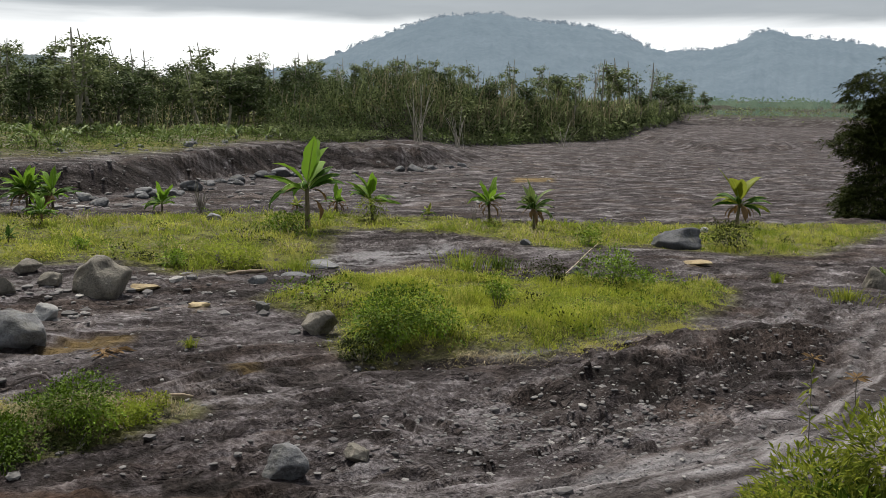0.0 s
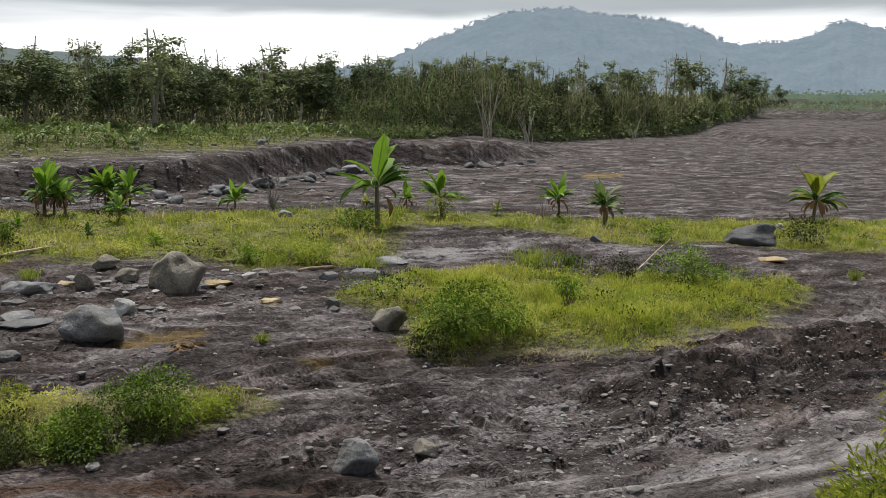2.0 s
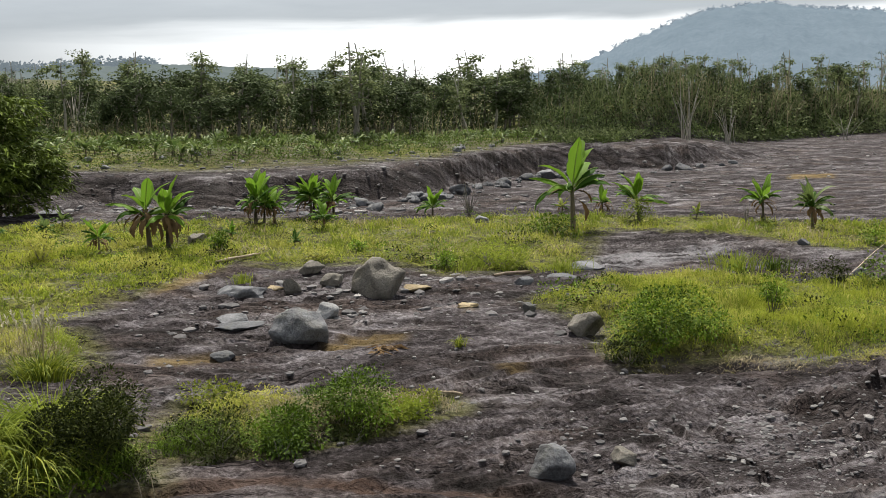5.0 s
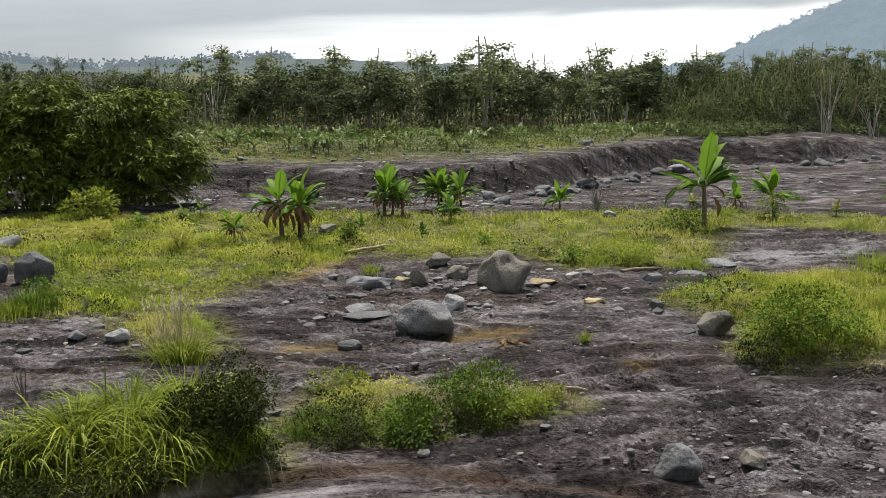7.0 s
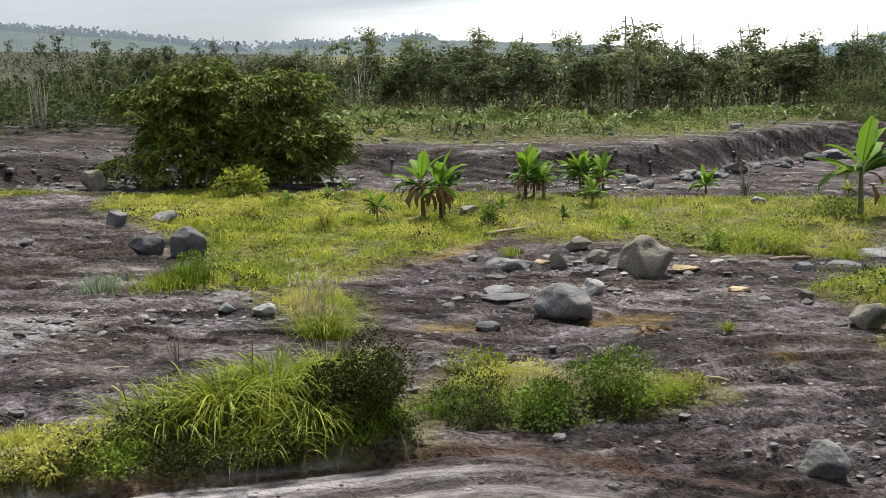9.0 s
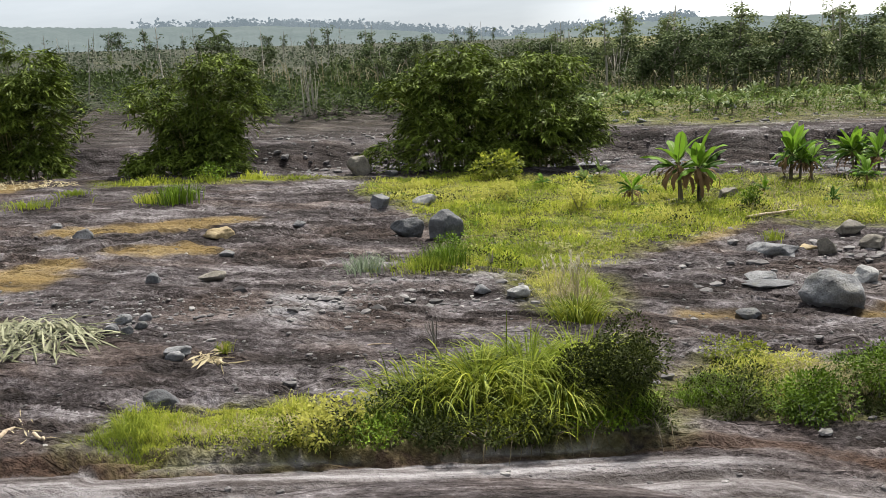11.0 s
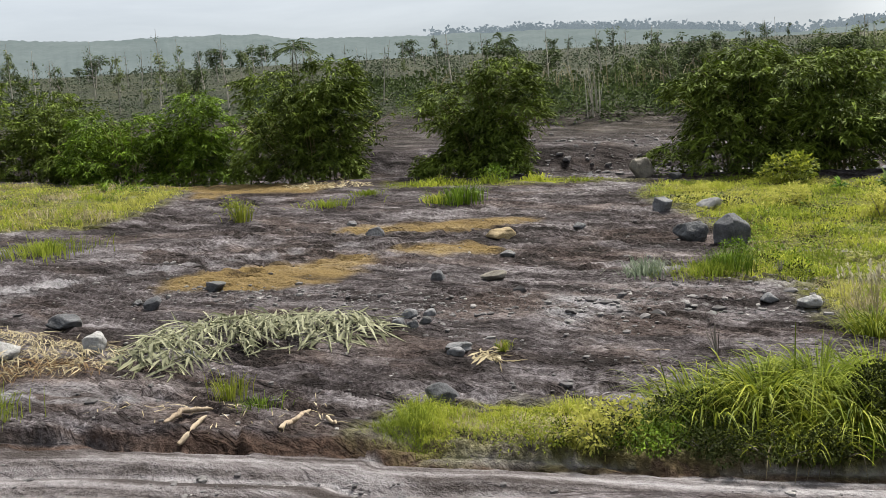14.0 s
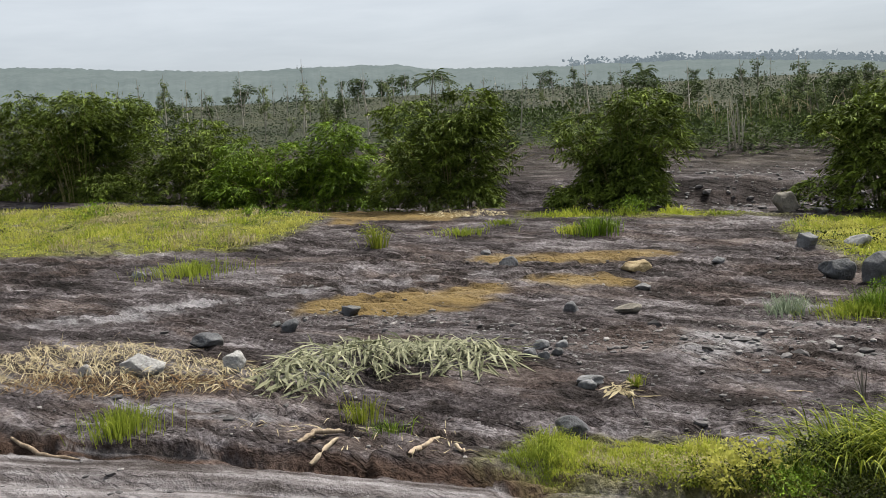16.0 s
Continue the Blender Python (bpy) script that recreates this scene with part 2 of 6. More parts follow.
M_GREYGRASS = leaf_mat("grey_green_grass", (0.13, 0.17, 0.11), (0.33, 0.38, 0.27), 0.5)
M_PLUME = leaf_mat("pale_grass_plume", (0.38, 0.35, 0.24), (0.68, 0.64, 0.48), 0.8, 0.4)
M_BUSH = leaf_mat("bush_leaf", (0.006, 0.020, 0.002), (0.26, 0.40, 0.034), 0.6, 0.16, 0.08, 1.1, 0.50)
M_DARKBUSH = leaf_mat("dark_bush_leaf", (0.003, 0.007, 0.002), (0.090, 0.110, 0.022), 0.7, 0.12, 0.05, 0.7, 0.45)
M_WEED = leaf_mat("yellow_weed_leaf", (0.08, 0.11, 0.010), (0.38, 0.40, 0.055), 0.6, 0.4, 0.1)
M_BAMBOO = leaf_mat("bamboo_leaf", (0.004, 0.010, 0.001), (0.23, 0.31, 0.048), 0.6, 0.09, 0.06, 1.3, 0.50)
M_TREELEAF = leaf_mat("tree_leaf", (0.010, 0.018, 0.008), (0.165, 0.215, 0.085), 0.7, 0.2, 0.05, 1.1, 0.35)
M_TREELEAF_B = leaf_mat("pale_tree_leaf", (0.040, 0.060, 0.022), (0.30, 0.34, 0.15), 0.7, 0.25, 0.05, 1.1, 0.40)
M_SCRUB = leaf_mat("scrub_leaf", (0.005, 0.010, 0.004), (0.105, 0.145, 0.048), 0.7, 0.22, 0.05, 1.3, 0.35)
# greyer and flatter than the scrub: the slope's haze put into the leaf colour
M_SLOPESHRUB = leaf_mat("haze_toned_shrub_leaf", (0.034, 0.046, 0.030), (0.105, 0.125, 0.078), 0.8, 0.2, 0.03, 0.7, 0.2)
M_BELT = leaf_mat("belt_weed_leaf", (0.026, 0.052, 0.010), (0.20, 0.265, 0.055), 0.7, 0.25, 0.05, 1.0, 0.3)
M_REED = leaf_mat("dry_reed", (0.13, 0.115, 0.062), (0.34, 0.30, 0.19), 0.7)
M_BANANA = leaf_mat("banana_leaf", (0.055, 0.135, 0.010), (0.27, 0.42, 0.045), 0.6, 0.4, 0.08, 0.5)
M_BANANADARK = leaf_mat("older_banana_leaf", (0.020, 0.055, 0.008), (0.085, 0.165, 0.022), 0.6, 0.3, 0.08, 0.5)
M_BANANADRY = leaf_mat("dry_banana_leaf", (0.075, 0.045, 0.021), (0.25, 0.165, 0.078), 0.8, 0.2, 0.1)
M_BANANAFAR = leaf_mat("pale_banana_leaf", (0.055, 0.095, 0.022), (0.22, 0.27, 0.09), 0.5, 0.35, 0.15)
M_STEM = bark_mat("banana_stem", (0.030, 0.024, 0.014), (0.14, 0.115, 0.06), 6)
M_BARK = bark_mat("grey_bark", (0.06, 0.052, 0.042), (0.24, 0.215, 0.18))
M_PALEBARK = bark_mat("pale_bark", (0.17, 0.155, 0.13), (0.42, 0.39, 0.33))
M_CULM = bark_mat("bamboo_culm", (0.10, 0.10, 0.03), (0.26, 0.23, 0.09), 4)
M_WOOD = bark_mat("driftwood", (0.14, 0.10, 0.065), (0.42, 0.34, 0.24), 7)
M_DRYLEAF = leaf_mat("withered_strap_leaf", (0.072, 0.078, 0.039), (0.391, 0.391, 0.255), 0.6, 0.2, 0.15)
M_RIB = leaf_mat("leaf_midrib", (0.20, 0.28, 0.06), (0.34, 0.42, 0.12), 0.5, 0.2, 0.2)
# misty blue-greys and grey-greens are the surface colours here, and glow by themselves
M_HILL = haze_mat("misty_hill", (0.138, 0.180, 0.215), (0.190, 0.236, 0.272), 0.02)
M_HILLTREE = haze_mat("misty_ridge_trees", (0.13, 0.165, 0.20), (0.18, 0.22, 0.255), 0.02)
M_PLAINWOOD = haze_mat("hazy_plain_wood", (0.075, 0.115, 0.085), (0.135, 0.175, 0.120), 0.05)
M_SLOPE = haze_mat("misty_slope", (0.105, 0.130, 0.130), (0.150, 0.175, 0.172), 0.02)
M_SLOPETREE = haze_mat("misty_wood", (0.105, 0.132, 0.150), (0.145, 0.172, 0.190), 0.02)


# ---------------------------------------------------------------- shape helpers
_rs = np.random.RandomState(7)
LATTICE = _rs.rand(256, 256)


def vnoise(x, y):
    """Smooth value noise from 0 to 1, one cell a unit."""
    xi, yi = np.floor(x).astype(int), np.floor(y).astype(int)
    fx, fy = x - xi, y - yi
    fx, fy = fx * fx * (3 - 2 * fx), fy * fy * (3 - 2 * fy)
    a, b2 = LATTICE[xi % 256, yi % 256], LATTICE[(xi + 1) % 256, yi % 256]
    c, d = LATTICE[xi % 256, (yi + 1) % 256], LATTICE[(xi + 1) % 256, (yi + 1) % 256]
    return (a * (1 - fx) + b2 * fx) * (1 - fy) + (c * (1 - fx) + d * fx) * fy


def fbm(x, y, octaves=4):
    v, amp, tot = 0, 1.0, 0
    for i in range(octaves):
        v = v + amp * vnoise(x * 2**i + 17.3 * i, y * 2**i - 9.1 * i)
        tot += amp
        amp *= 0.5
    return v / tot


def smooth(a, b, v):
    t = np.clip((v - a) / (b - a), 0, 1)
    return t * t * (3 - 2 * t)


def mesh_of(name, V, F, mats, smooth_shade=False, index=None):
    V, F = np.asarray(V, np.float32), np.asarray(F, np.int32)
    me = bpy.data.meshes.new(name)
    k = F.shape[1]
    me.vertices.add(len(V))
    me.vertices.foreach_set("co", V.ravel())
    me.loops.add(F.size)
    me.loops.foreach_set("vertex_index", F.ravel())
    me.polygons.add(len(F))
    me.polygons.foreach_set("loop_start", np.arange(0, F.size, k, dtype=np.int32))
    for mt in mats if isinstance(mats, (list, tuple)) else [mats]:
        me.materials.append(mt)
    if index is not None:
        me.polygons.foreach_set("material_index", np.asarray(index, np.int32))
    me.polygons.foreach_set("use_smooth", np.full(len(F), smooth_shade))
    me.update()
    me.validate()
    return me


def thing(name, me, label, category, group="", kind="", at=None):
    ob = tagged(new(name, me), label, category, group, kind)
    if at is not None:
        ob.matrix_world = at
    return ob


def part(name, me, parent, label=""):
    ob = new(name, me)
    ob.parent = parent
    return tagged(ob, label)


def tube(path, radii, sides=6):
    """A tapered tube along a path: vertices and quads."""
    path, n = [Vector(p) for p in path], len(path)
    V, F = [], []
    for i, p in enumerate(path):
        d = (path[min(i + 1, n - 1)] - path[max(i - 1, 0)]).normalized()
        a = d.orthogonal().normalized() if abs(d.z) < 0.9 else d.cross(Vector((0, 1, 0))).normalized()
        c = d.cross(a)
        for k in range(sides):
            w = 2 * math.pi * k / sides
            V.append(p + (a * math.cos(w) + c * math.sin(w)) * radii[i])
    for i in range(n - 1):
        for k in range(sides):
            F.append((i * sides + k, i * sides + (k + 1) % sides, (i + 1) * sides + (k + 1) % sides, (i + 1) * sides + k))
    return [tuple(v) for v in V], F


def joined(bits):
    V, F, o = [], [], 0
    for v, f in bits:
        v, f = np.asarray(v, float).reshape(-1, 3), np.asarray(f, int)
        V.append(v)
        F.append(f + o)
        o += len(v)
    return np.concatenate(V), np.concatenate(F)


def leaves(base, way, length, width, droop, rng):
    """Many leaves at once: each a folded lance of two quads that bends down to its tip."""
    n = len(base)
    way = way / (np.linalg.norm(way, axis=1, keepdims=True) + 1e-9)
    side = np.cross(way, np.array([0, 0, 1.0])) + rng.normal(0, 0.35, (n, 3))
    side -= way * (side * way).sum(1, keepdims=True)
    side /= np.linalg.norm(side, axis=1, keepdims=True) + 1e-9
    L, W = np.broadcast_to(length, n)[:, None], np.broadcast_to(width, n)[:, None] / 2
    dr = np.broadcast_to(droop, n)[:, None] * L
    down = np.array([0, 0, -1.0])
    mid = base + way * L * 0.45 + down * dr * 0.2
    tip = base + way * L * 0.95 + down * dr
    V = np.stack([base, mid + side * W, tip, mid - side * W], 1).reshape(-1, 3)
    F = np.arange(4 * n).reshape(n, 4)
    return V, F


def blades(base, lean, height, width, bend, rng, simple=False):
    """Grass blades: a quad and a bent tip each, as two quads."""
    n = len(base)
    a = rng.uniform(0, 2 * np.pi, n)
    side = np.stack([np.cos(a), np.sin(a), 0 * a], 1)
    H, W, B = [np.broadcast_to(v, n)[:, None] for v in (height, width, bend)]
    up = np.array([0, 0, 1.0])
    m1 = base + up * H * 0.55 + lean * H * B * 0.3
    m2 = base + up * H * (0.98 - 0.35 * B) + lean * H * B * 0.8
    tip = base + up * H * (1.0 - 0.75 * B) + lean * H * B * 1.35
    if simple:
        V = np.stack([base - side * W / 2, base + side * W / 2, (m1 + m2) / 2 + side * W * 0.4, (m1 + m2) / 2 - side * W * 0.4, tip + side * W * 0.06, tip - side * W * 0.06], 1).reshape(-1, 3)
        return V, (np.arange(n)[:, None, None] * 6 + np.array([[0, 1, 2, 3], [3, 2, 4, 5]])).reshape(-1, 4)
    V = np.stack([base - side * W / 2, base + side * W / 2, m1 + side * W * 0.45, m1 - side * W * 0.45, m2 + side * W * 0.3, m2 - side * W * 0.3, tip + side * W * 0.06, tip - side * W * 0.06], 1).reshape(-1, 3)
    o = np.arange(n)[:, None, None] * 8
    F = (o + np.array([[0, 1, 2, 3], [3, 2, 4, 5], [5, 4, 6, 7]])).reshape(-1, 4)
    return V, F


def arching(base, lean, height, width, bend, rng):
    """Long grass blades in five bends that arch over and hang at the tip."""
    n = len(base)
    a = rng.uniform(0, 2 * np.pi, n)
    side = np.stack([np.cos(a), np.sin(a), 0 * a], 1)
    H, W, B = [np.broadcast_to(v, n)[:, None] for v in (height, width, bend)]
    rows = []
    for t, w in ((0, 0.8), (0.3, 1.0), (0.55, 0.9), (0.75, 0.7), (0.9, 0.45), (1.0, 0.08)):
        c = base + lean * H * B * 1.0 * t**1.7 + np.array([0, 0, 1.0]) * H * (1.15 * t - 0.85 * B * t**3)
        rows += [c - side * W * w / 2, c + side * W * w / 2]
    V = np.stack(rows, 1).reshape(-1, 3)
    o = np.arange(n)[:, None, None] * 12
    F = (o + np.array([[2 * i, 2 * i + 1, 2 * i + 3, 2 * i + 2] for i in range(5)])).reshape(-1, 4)
    return V, F


def inside(poly, x, y):
    """Which points lie inside a polygon."""
    hit = np.zeros(len(x), bool)
    n = len(poly)
    for i in range(n):
        (x0, y0), (x1, y1) = poly[i], poly[(i + 1) % n]
        c = ((y0 > y) != (y1 > y)) & (x < (x1 - x0) * (y - y0) / (y1 - y0 + 1e-12) + x0)
        hit ^= c
    return hit


def away(poly, x, y, closed=True):
    """Distance to a polygon's outline or a polyline."""
    d = np.full(np.shape(x), 1e9)
    n = len(poly)
    for i in range(n if closed else n - 1):
        (x0, y0), (x1, y1) = poly[i], poly[(i + 1) % n]
        dx, dy = x1 - x0, y1 - y0
        t = np.clip(((x - x0) * dx + (y - y0) * dy) / (dx * dx + dy * dy + 1e-9), 0, 1)
        d = np.minimum(d, np.hypot(x - x0 - t * dx, y - y0 - t * dy))
    return d


def polar(points):
    """Azimuth to the left of +y, and radius, of a line of plan points."""
    a = [math.degrees(math.atan2(-x, y)) for x, y in points]
    r = [math.hypot(x, y) for x, y in points]
    order = np.argsort(a)
    return np.array(a)[order], np.array(r)[order]


# ---------------------------------------------------------------- the lie of the land
SX, SY = -0.0584, -0.0007
# edge of the grassy bank above the channel; foot of the cut bank beyond; foot of the scrub cliff downstream
EDGE = polar([(70.0, 50.0), (21.74, 50.00), (12.95, 45.27), (4.94, 41.31), (-1.88, 39.86), (-7.92, 37.09), (-11.99, 32.99), (-16.65, 31.57), (-20.54, 28.47),
              (-26.17, 23.02), (-28.95, 21.51), (-32.96, 17.02), (-36.9, 10.5), (-41.0, 8.0), (-54.0, -0.5), (-58.0, -25.0)])
FOOT = polar([(120.0, 400.0), (22.6, 155.0), (3.5, 98.0), (-3.77, 79.78), (-12.18, 69.91), (-15.15, 56.44), (-18.12, 50.11), (-23.00, 43.63), (-28.82, 39.99),
              (-38.11, 30.33), (-44.0, 23.0), (-52.0, 14.0), (-66.0, -1.0), (-75.0, -30.0)])
CLIFF = polar([(400.0, 500.0), (155.0, 549.0), (67.0, 300.0), (35.0, 200.0), (25.40, 175.47), (8.82, 141.33), (-0.38, 109.25), (-6.19, 89.13), (-10.68, 78.92), (-25.0, 90.0)])
# a low ledge across the riverbed downstream
LEDGE = polar([(32.82, 196.95), (35.69, 178.61), (39.81, 156.04), (50.64, 163.24), (71.37, 195.50), (138.10, 308.91)])
# far edge of the truck track at the bank's foot
TRACK = [(-60.0, -9.0), (-14.88, -0.50), (-12.30, 2.75), (-9.95, 5.42), (-10.16, 4.89), (-7.97, 7.16), (-5.55, 9.90), (-4.85, 10.27), (-2.25, 10.84), (-0.53, 11.67), (1.61, 12.71), (3.37, 14.00), (5.02, 15.73), (6.70, 18.19), (8.53, 21.66), (11.87, 26.94), (22.0, 33.0), (60.0, 50.0)]
OCHRE = [
    [(-24.63, 10.50), (-24.92, 11.63), (-23.54, 14.35), (-22.35, 15.92), (-21.29, 15.24), (-22.19, 12.84), (-23.27, 11.15)],
    [(-21.10, 4.84), (-22.12, 6.10), (-21.65, 8.61), (-21.00, 10.38), (-19.71, 9.93), (-19.39, 8.16), (-19.75, 5.97)],
    [(-20.75, 10.18), (-21.39, 11.73), (-19.62, 12.90), (-18.64, 12.61), (-19.35, 11.00)],
    [(-6.78, 15.70), (-6.60, 17.11), (-5.23, 17.74), (-5.10, 16.93), (-6.16, 15.69)],
    [(-8.73, 13.78), (-9.01, 14.43), (-8.04, 15.20), (-7.50, 14.78), (-7.95, 14.06)],
    [(-11.66, 18.59), (-12.17, 21.19), (-11.40, 22.67), (-11.03, 20.75), (-11.14, 18.87)],
    [(-4.93, 19.34), (-5.10, 20.23), (-4.63, 20.48), (-4.54, 19.82)],
    [(-3.65, 16.02), (-2.92, 16.51), (-2.67, 15.59), (-3.38, 15.58)],
    [(7.15, 29.99), (7.52, 31.20), (8.57, 31.89), (8.03, 30.16)],
    [(-6.57, 20.95), (-6.67, 21.89), (-6.17, 22.08), (-5.98, 21.17)],
    [(4.77, 75.42), (5.24, 79.48), (9.13, 82.91), (8.55, 77.58)],
    [(-24.19, 10.47), (-25.13, 11.22), (-23.21, 14.51), (-22.03, 16.07), (-21.29, 15.34), (-22.43, 13.00)],
    [(-20.81, 10.27), (-21.51, 10.93), (-20.47, 12.74), (-19.09, 13.07), (-18.94, 12.35), (-20.01, 10.82)],
    [(-20.86, 5.88), (-21.85, 6.65), (-20.73, 9.16), (-19.19, 9.44), (-18.93, 8.32), (-19.75, 6.60)],
    [(-33.30, 9.40), (-35.02, 10.28), (-33.77, 12.06), (-32.65, 10.22)],
    [(-38.46, 9.47), (-36.27, 13.26), (-32.64, 15.30), (-31.17, 13.35), (-33.74, 10.65)],
    [(-20.60, 4.88), (-21.87, 5.46), (-21.49, 8.53), (-19.56, 9.57), (-18.58, 8.31), (-19.37, 6.18)],
]
PALE = [
    [(-16.90, 0.32), (-17.15, 0.75), (-15.03, 2.76), (-13.63, 3.57), (-13.49, 2.90), (-14.84, 1.35)],
    [(-13.75, 9.29), (-15.39, 10.97), (-13.98, 11.70), (-12.66, 11.07), (-13.07, 9.94)],
    [(-22.56, -0.50), (-23.47, -0.06), (-23.74, 3.44), (-22.98, 7.13), (-22.61, 11.12), (-21.93, 10.77), (-22.67, 4.38), (-21.52, 2.28)],
    [(-3.47, 25.48), (-3.42, 27.36), (0.28, 31.94), (0.77, 29.81), (-1.24, 26.43), (-2.59, 25.17)],
]
# grassy ground: outline, blade height, blades a square metre
GRASS = {
    "mid": [(-3.71, 21.07), (-2.48, 24.10), (-0.05, 25.22), (1.64, 25.09), (4.42, 26.57), (7.55, 26.54), (7.01, 24.84), (4.82, 21.49), (3.07, 19.54), (1.73, 18.18), (0.60, 18.28), (-1.36, 16.93), (-1.79, 17.89), (-1.79, 19.51), (-3.00, 20.27)],
    "strip": [(-11.31, 31.08), (-7.51, 35.15), (-4.57, 36.63), (-1.75, 37.28), (4.66, 38.92), (12.28, 42.87), (20.50, 47.09), (18.98, 43.54), (12.37, 34.30), (9.59, 33.28), (6.79, 34.24), (3.83, 31.82), (2.12, 32.86), (0.30, 33.97), (-3.05, 33.32), (-3.49, 30.67), (-3.20, 25.60), (-6.39, 23.60), (-8.09, 24.79), (-10.03, 22.86), (-11.58, 23.04), (-12.00, 21.45), (-15.70, 29.73), (-12.58, 31.94)],
    "back": [(-15.70, 29.73), (-19.56, 27.09), (-19.44, 27.01), (-23.25, 25.18), (-24.60, 22.11), (-22.78, 19.98), (-18.59, 18.38), (-16.03, 17.07), (-14.40, 13.68), (-12.51, 15.15), (-12.49, 14.69), (-11.87, 16.61), (-11.88, 19.17), (-11.58, 23.04)],
    "bamboo_foot": [(-25.52, 22.43), (-28.09, 20.86), (-29.36, 18.48), (-31.97, 16.49), (-30.66, 15.80), (-28.41, 17.87), (-26.86, 20.39)],
    "field": [(-49.23, -0.52), (-46.78, 4.04), (-40.12, 8.53), (-36.57, 10.69), (-33.76, 9.04), (-31.28, 7.26), (-30.50, 6.04), (-32.31, 2.65), (-34.14, -0.51), (-46.0, -10.0), (-58.0, -6.0)],
    "verge": [(-10.91, 4.99), (-11.20, 5.76), (-10.73, 6.97), (-10.01, 7.70), (-8.80, 7.94), (-8.20, 7.38), (-9.46, 6.25), (-10.04, 5.40)],
    "mound": [(-9.07, 6.40), (-8.92, 7.77), (-9.42, 8.78), (-8.43, 10.46), (-6.81, 10.72), (-6.13, 9.87), (-6.88, 8.88), (-8.23, 7.45)],
    "hummock": [(-6.87, 11.31), (-7.07, 12.44), (-5.47, 13.66), (-3.84, 13.99), (-3.50, 13.64), (-4.21, 12.50), (-5.04, 11.39), (-5.71, 11.14), (-6.25, 10.66)],
    "tongue": [(-12.58, 14.65), (-12.57, 15.42), (-10.87, 15.52), (-9.58, 13.94), (-9.56, 12.83), (-10.59, 13.05)],
}


MIDCUT = [(-2.33, 15.68), (-1.32, 16.46), (1.18, 17.63), (2.54, 17.30)]


def land(x, y, rough=True):
    """Height of the ground; with it the masks that the ash's look follows."""
    x, y = np.asarray(x, float), np.asarray(y, float)
    az, r = np.degrees(np.arctan2(-x, y)), np.hypot(x, y)
    xs = np.where(x > 0, 60 * np.tanh(x / 60), np.where(x < -380, -380 - 60 * np.tanh((-x - 380) / 60), x))
    base = SX * xs + SY * np.clip(y, -50, 300)
    e = np.interp(az, *EDGE) + 2.2 * (fbm(x * 0.25, y * 0.25, 3) - 0.5)
    f = np.interp(az, *FOOT) + 5 * (fbm(x * 0.12, y * 0.12, 4) - 0.5)
    c = np.interp(az, *CLIFF) + 9 * (fbm(x * 0.07, y * 0.07, 4) - 0.5)
    bed = -1.5 * smooth(0, 3.5, r - e)
    wall_h = np.interp(az, [10, 20, 30, 40], [1.75, 1.45, 1.30, 1.10]) * smooth(-3.5, 3.0, az)
    lip = np.clip((r - f) / 1.2, 0, 1) ** 0.8
    h = bed + wall_h * lip + (0.18 + 0.3 * smooth(14, 24, az)) * smooth(3.5, 11, r - f) * smooth(4, 14, az) + 0.8 * smooth(7, 20, r - f) * smooth(32, 40, az)
    cl = smooth(0, 8, r - c) * smooth(14, 3, az)
    h = h + cl * (np.interp(az, [-30, -14, -9, 0, 14], [2.2, 2.4, 4.4, 4.0, 2.4]))
    lr = r - np.interp(az, *LEDGE) - 3 * (fbm(x * 0.1, y * 0.1, 3) - 0.5)
    ledge_on = smooth(-9.5, -11.5, az) * smooth(-45, -30, az)
    h = h + 1.0 * np.clip(lr / 3.5, 0, 1) * ledge_on
    h = h + 2.2 * smooth(322, 334, r + 12 * (fbm(x * 0.02, y * 0.02, 3) - 0.5)) * smooth(-9, -10, az) * smooth(-30, -24, az)
    # the bank on which the camera stands
    h = h + 2.9 * smooth(7.6, 3.2, r)
    # the truck track, cut a little into the ash
    d = away(TRACK, x, y, False)
    ta, tr = polar(TRACK[1:-1])
    near = r < np.interp(az, ta, tr)
    cut = np.where(near, 1.0, smooth(0.22 + 1.0 * smooth(20, 6, az), 0.0, d)) * (r < 60) * (az > -45) * (az < 110)
    left = smooth(22, 36, az)
    h = h - 0.10 * cut * smooth(6.5, 8.5, r) * (0.2 + 0.8 * left) + np.where(near, 0, 0.08 * np.exp(-(d / 1.1) ** 2)) * (r < 60) * left
    road = np.where(near, smooth(0.0, 0.14 + 1.1 * (1 - left), d + 0.9 * (fbm(x * 1.1, y * 1.1, 4) - 0.5) * (1 - left)), 0) * smooth(6.5, 8.0, r) * (1 - 0.35 * smooth(14, 4, az) * smooth(0.42, 0.6, fbm(x * 0.8, y * 0.8, 3)))
    wander = d + 0.5 * (fbm(x * 0.35, y * 0.35, 3) - 0.5)
    rut = (np.abs(np.sin(wander * np.pi / 0.8)) - 0.6) * 0.13 * smooth(0.1, 0.7, d) * near * (0.4 + fbm(x * 0.5 + 8, y * 0.5, 2))
    h = h + rut
    # a berm thrown up beside the track where it bends
    berm = [(2.06, 15.80), (4.51, 19.04), (7.65, 20.88)]
    bd, bn = away(berm, x, y, False), away([(px * 0.955, py * 0.955) for px, py in berm], x, y, False)
    h = h + 0.36 * np.exp(-(bd / 0.8) ** 2) * (0.4 + 1.2 * fbm(x * 1.1, y * 1.1, 3))
    hollow = smooth(0.46, 0.62, fbm(x * 1.4 + 3, y * 2.0, 4)) * smooth(1.3, 0.4, bn)
    h = h - 0.15 * hollow
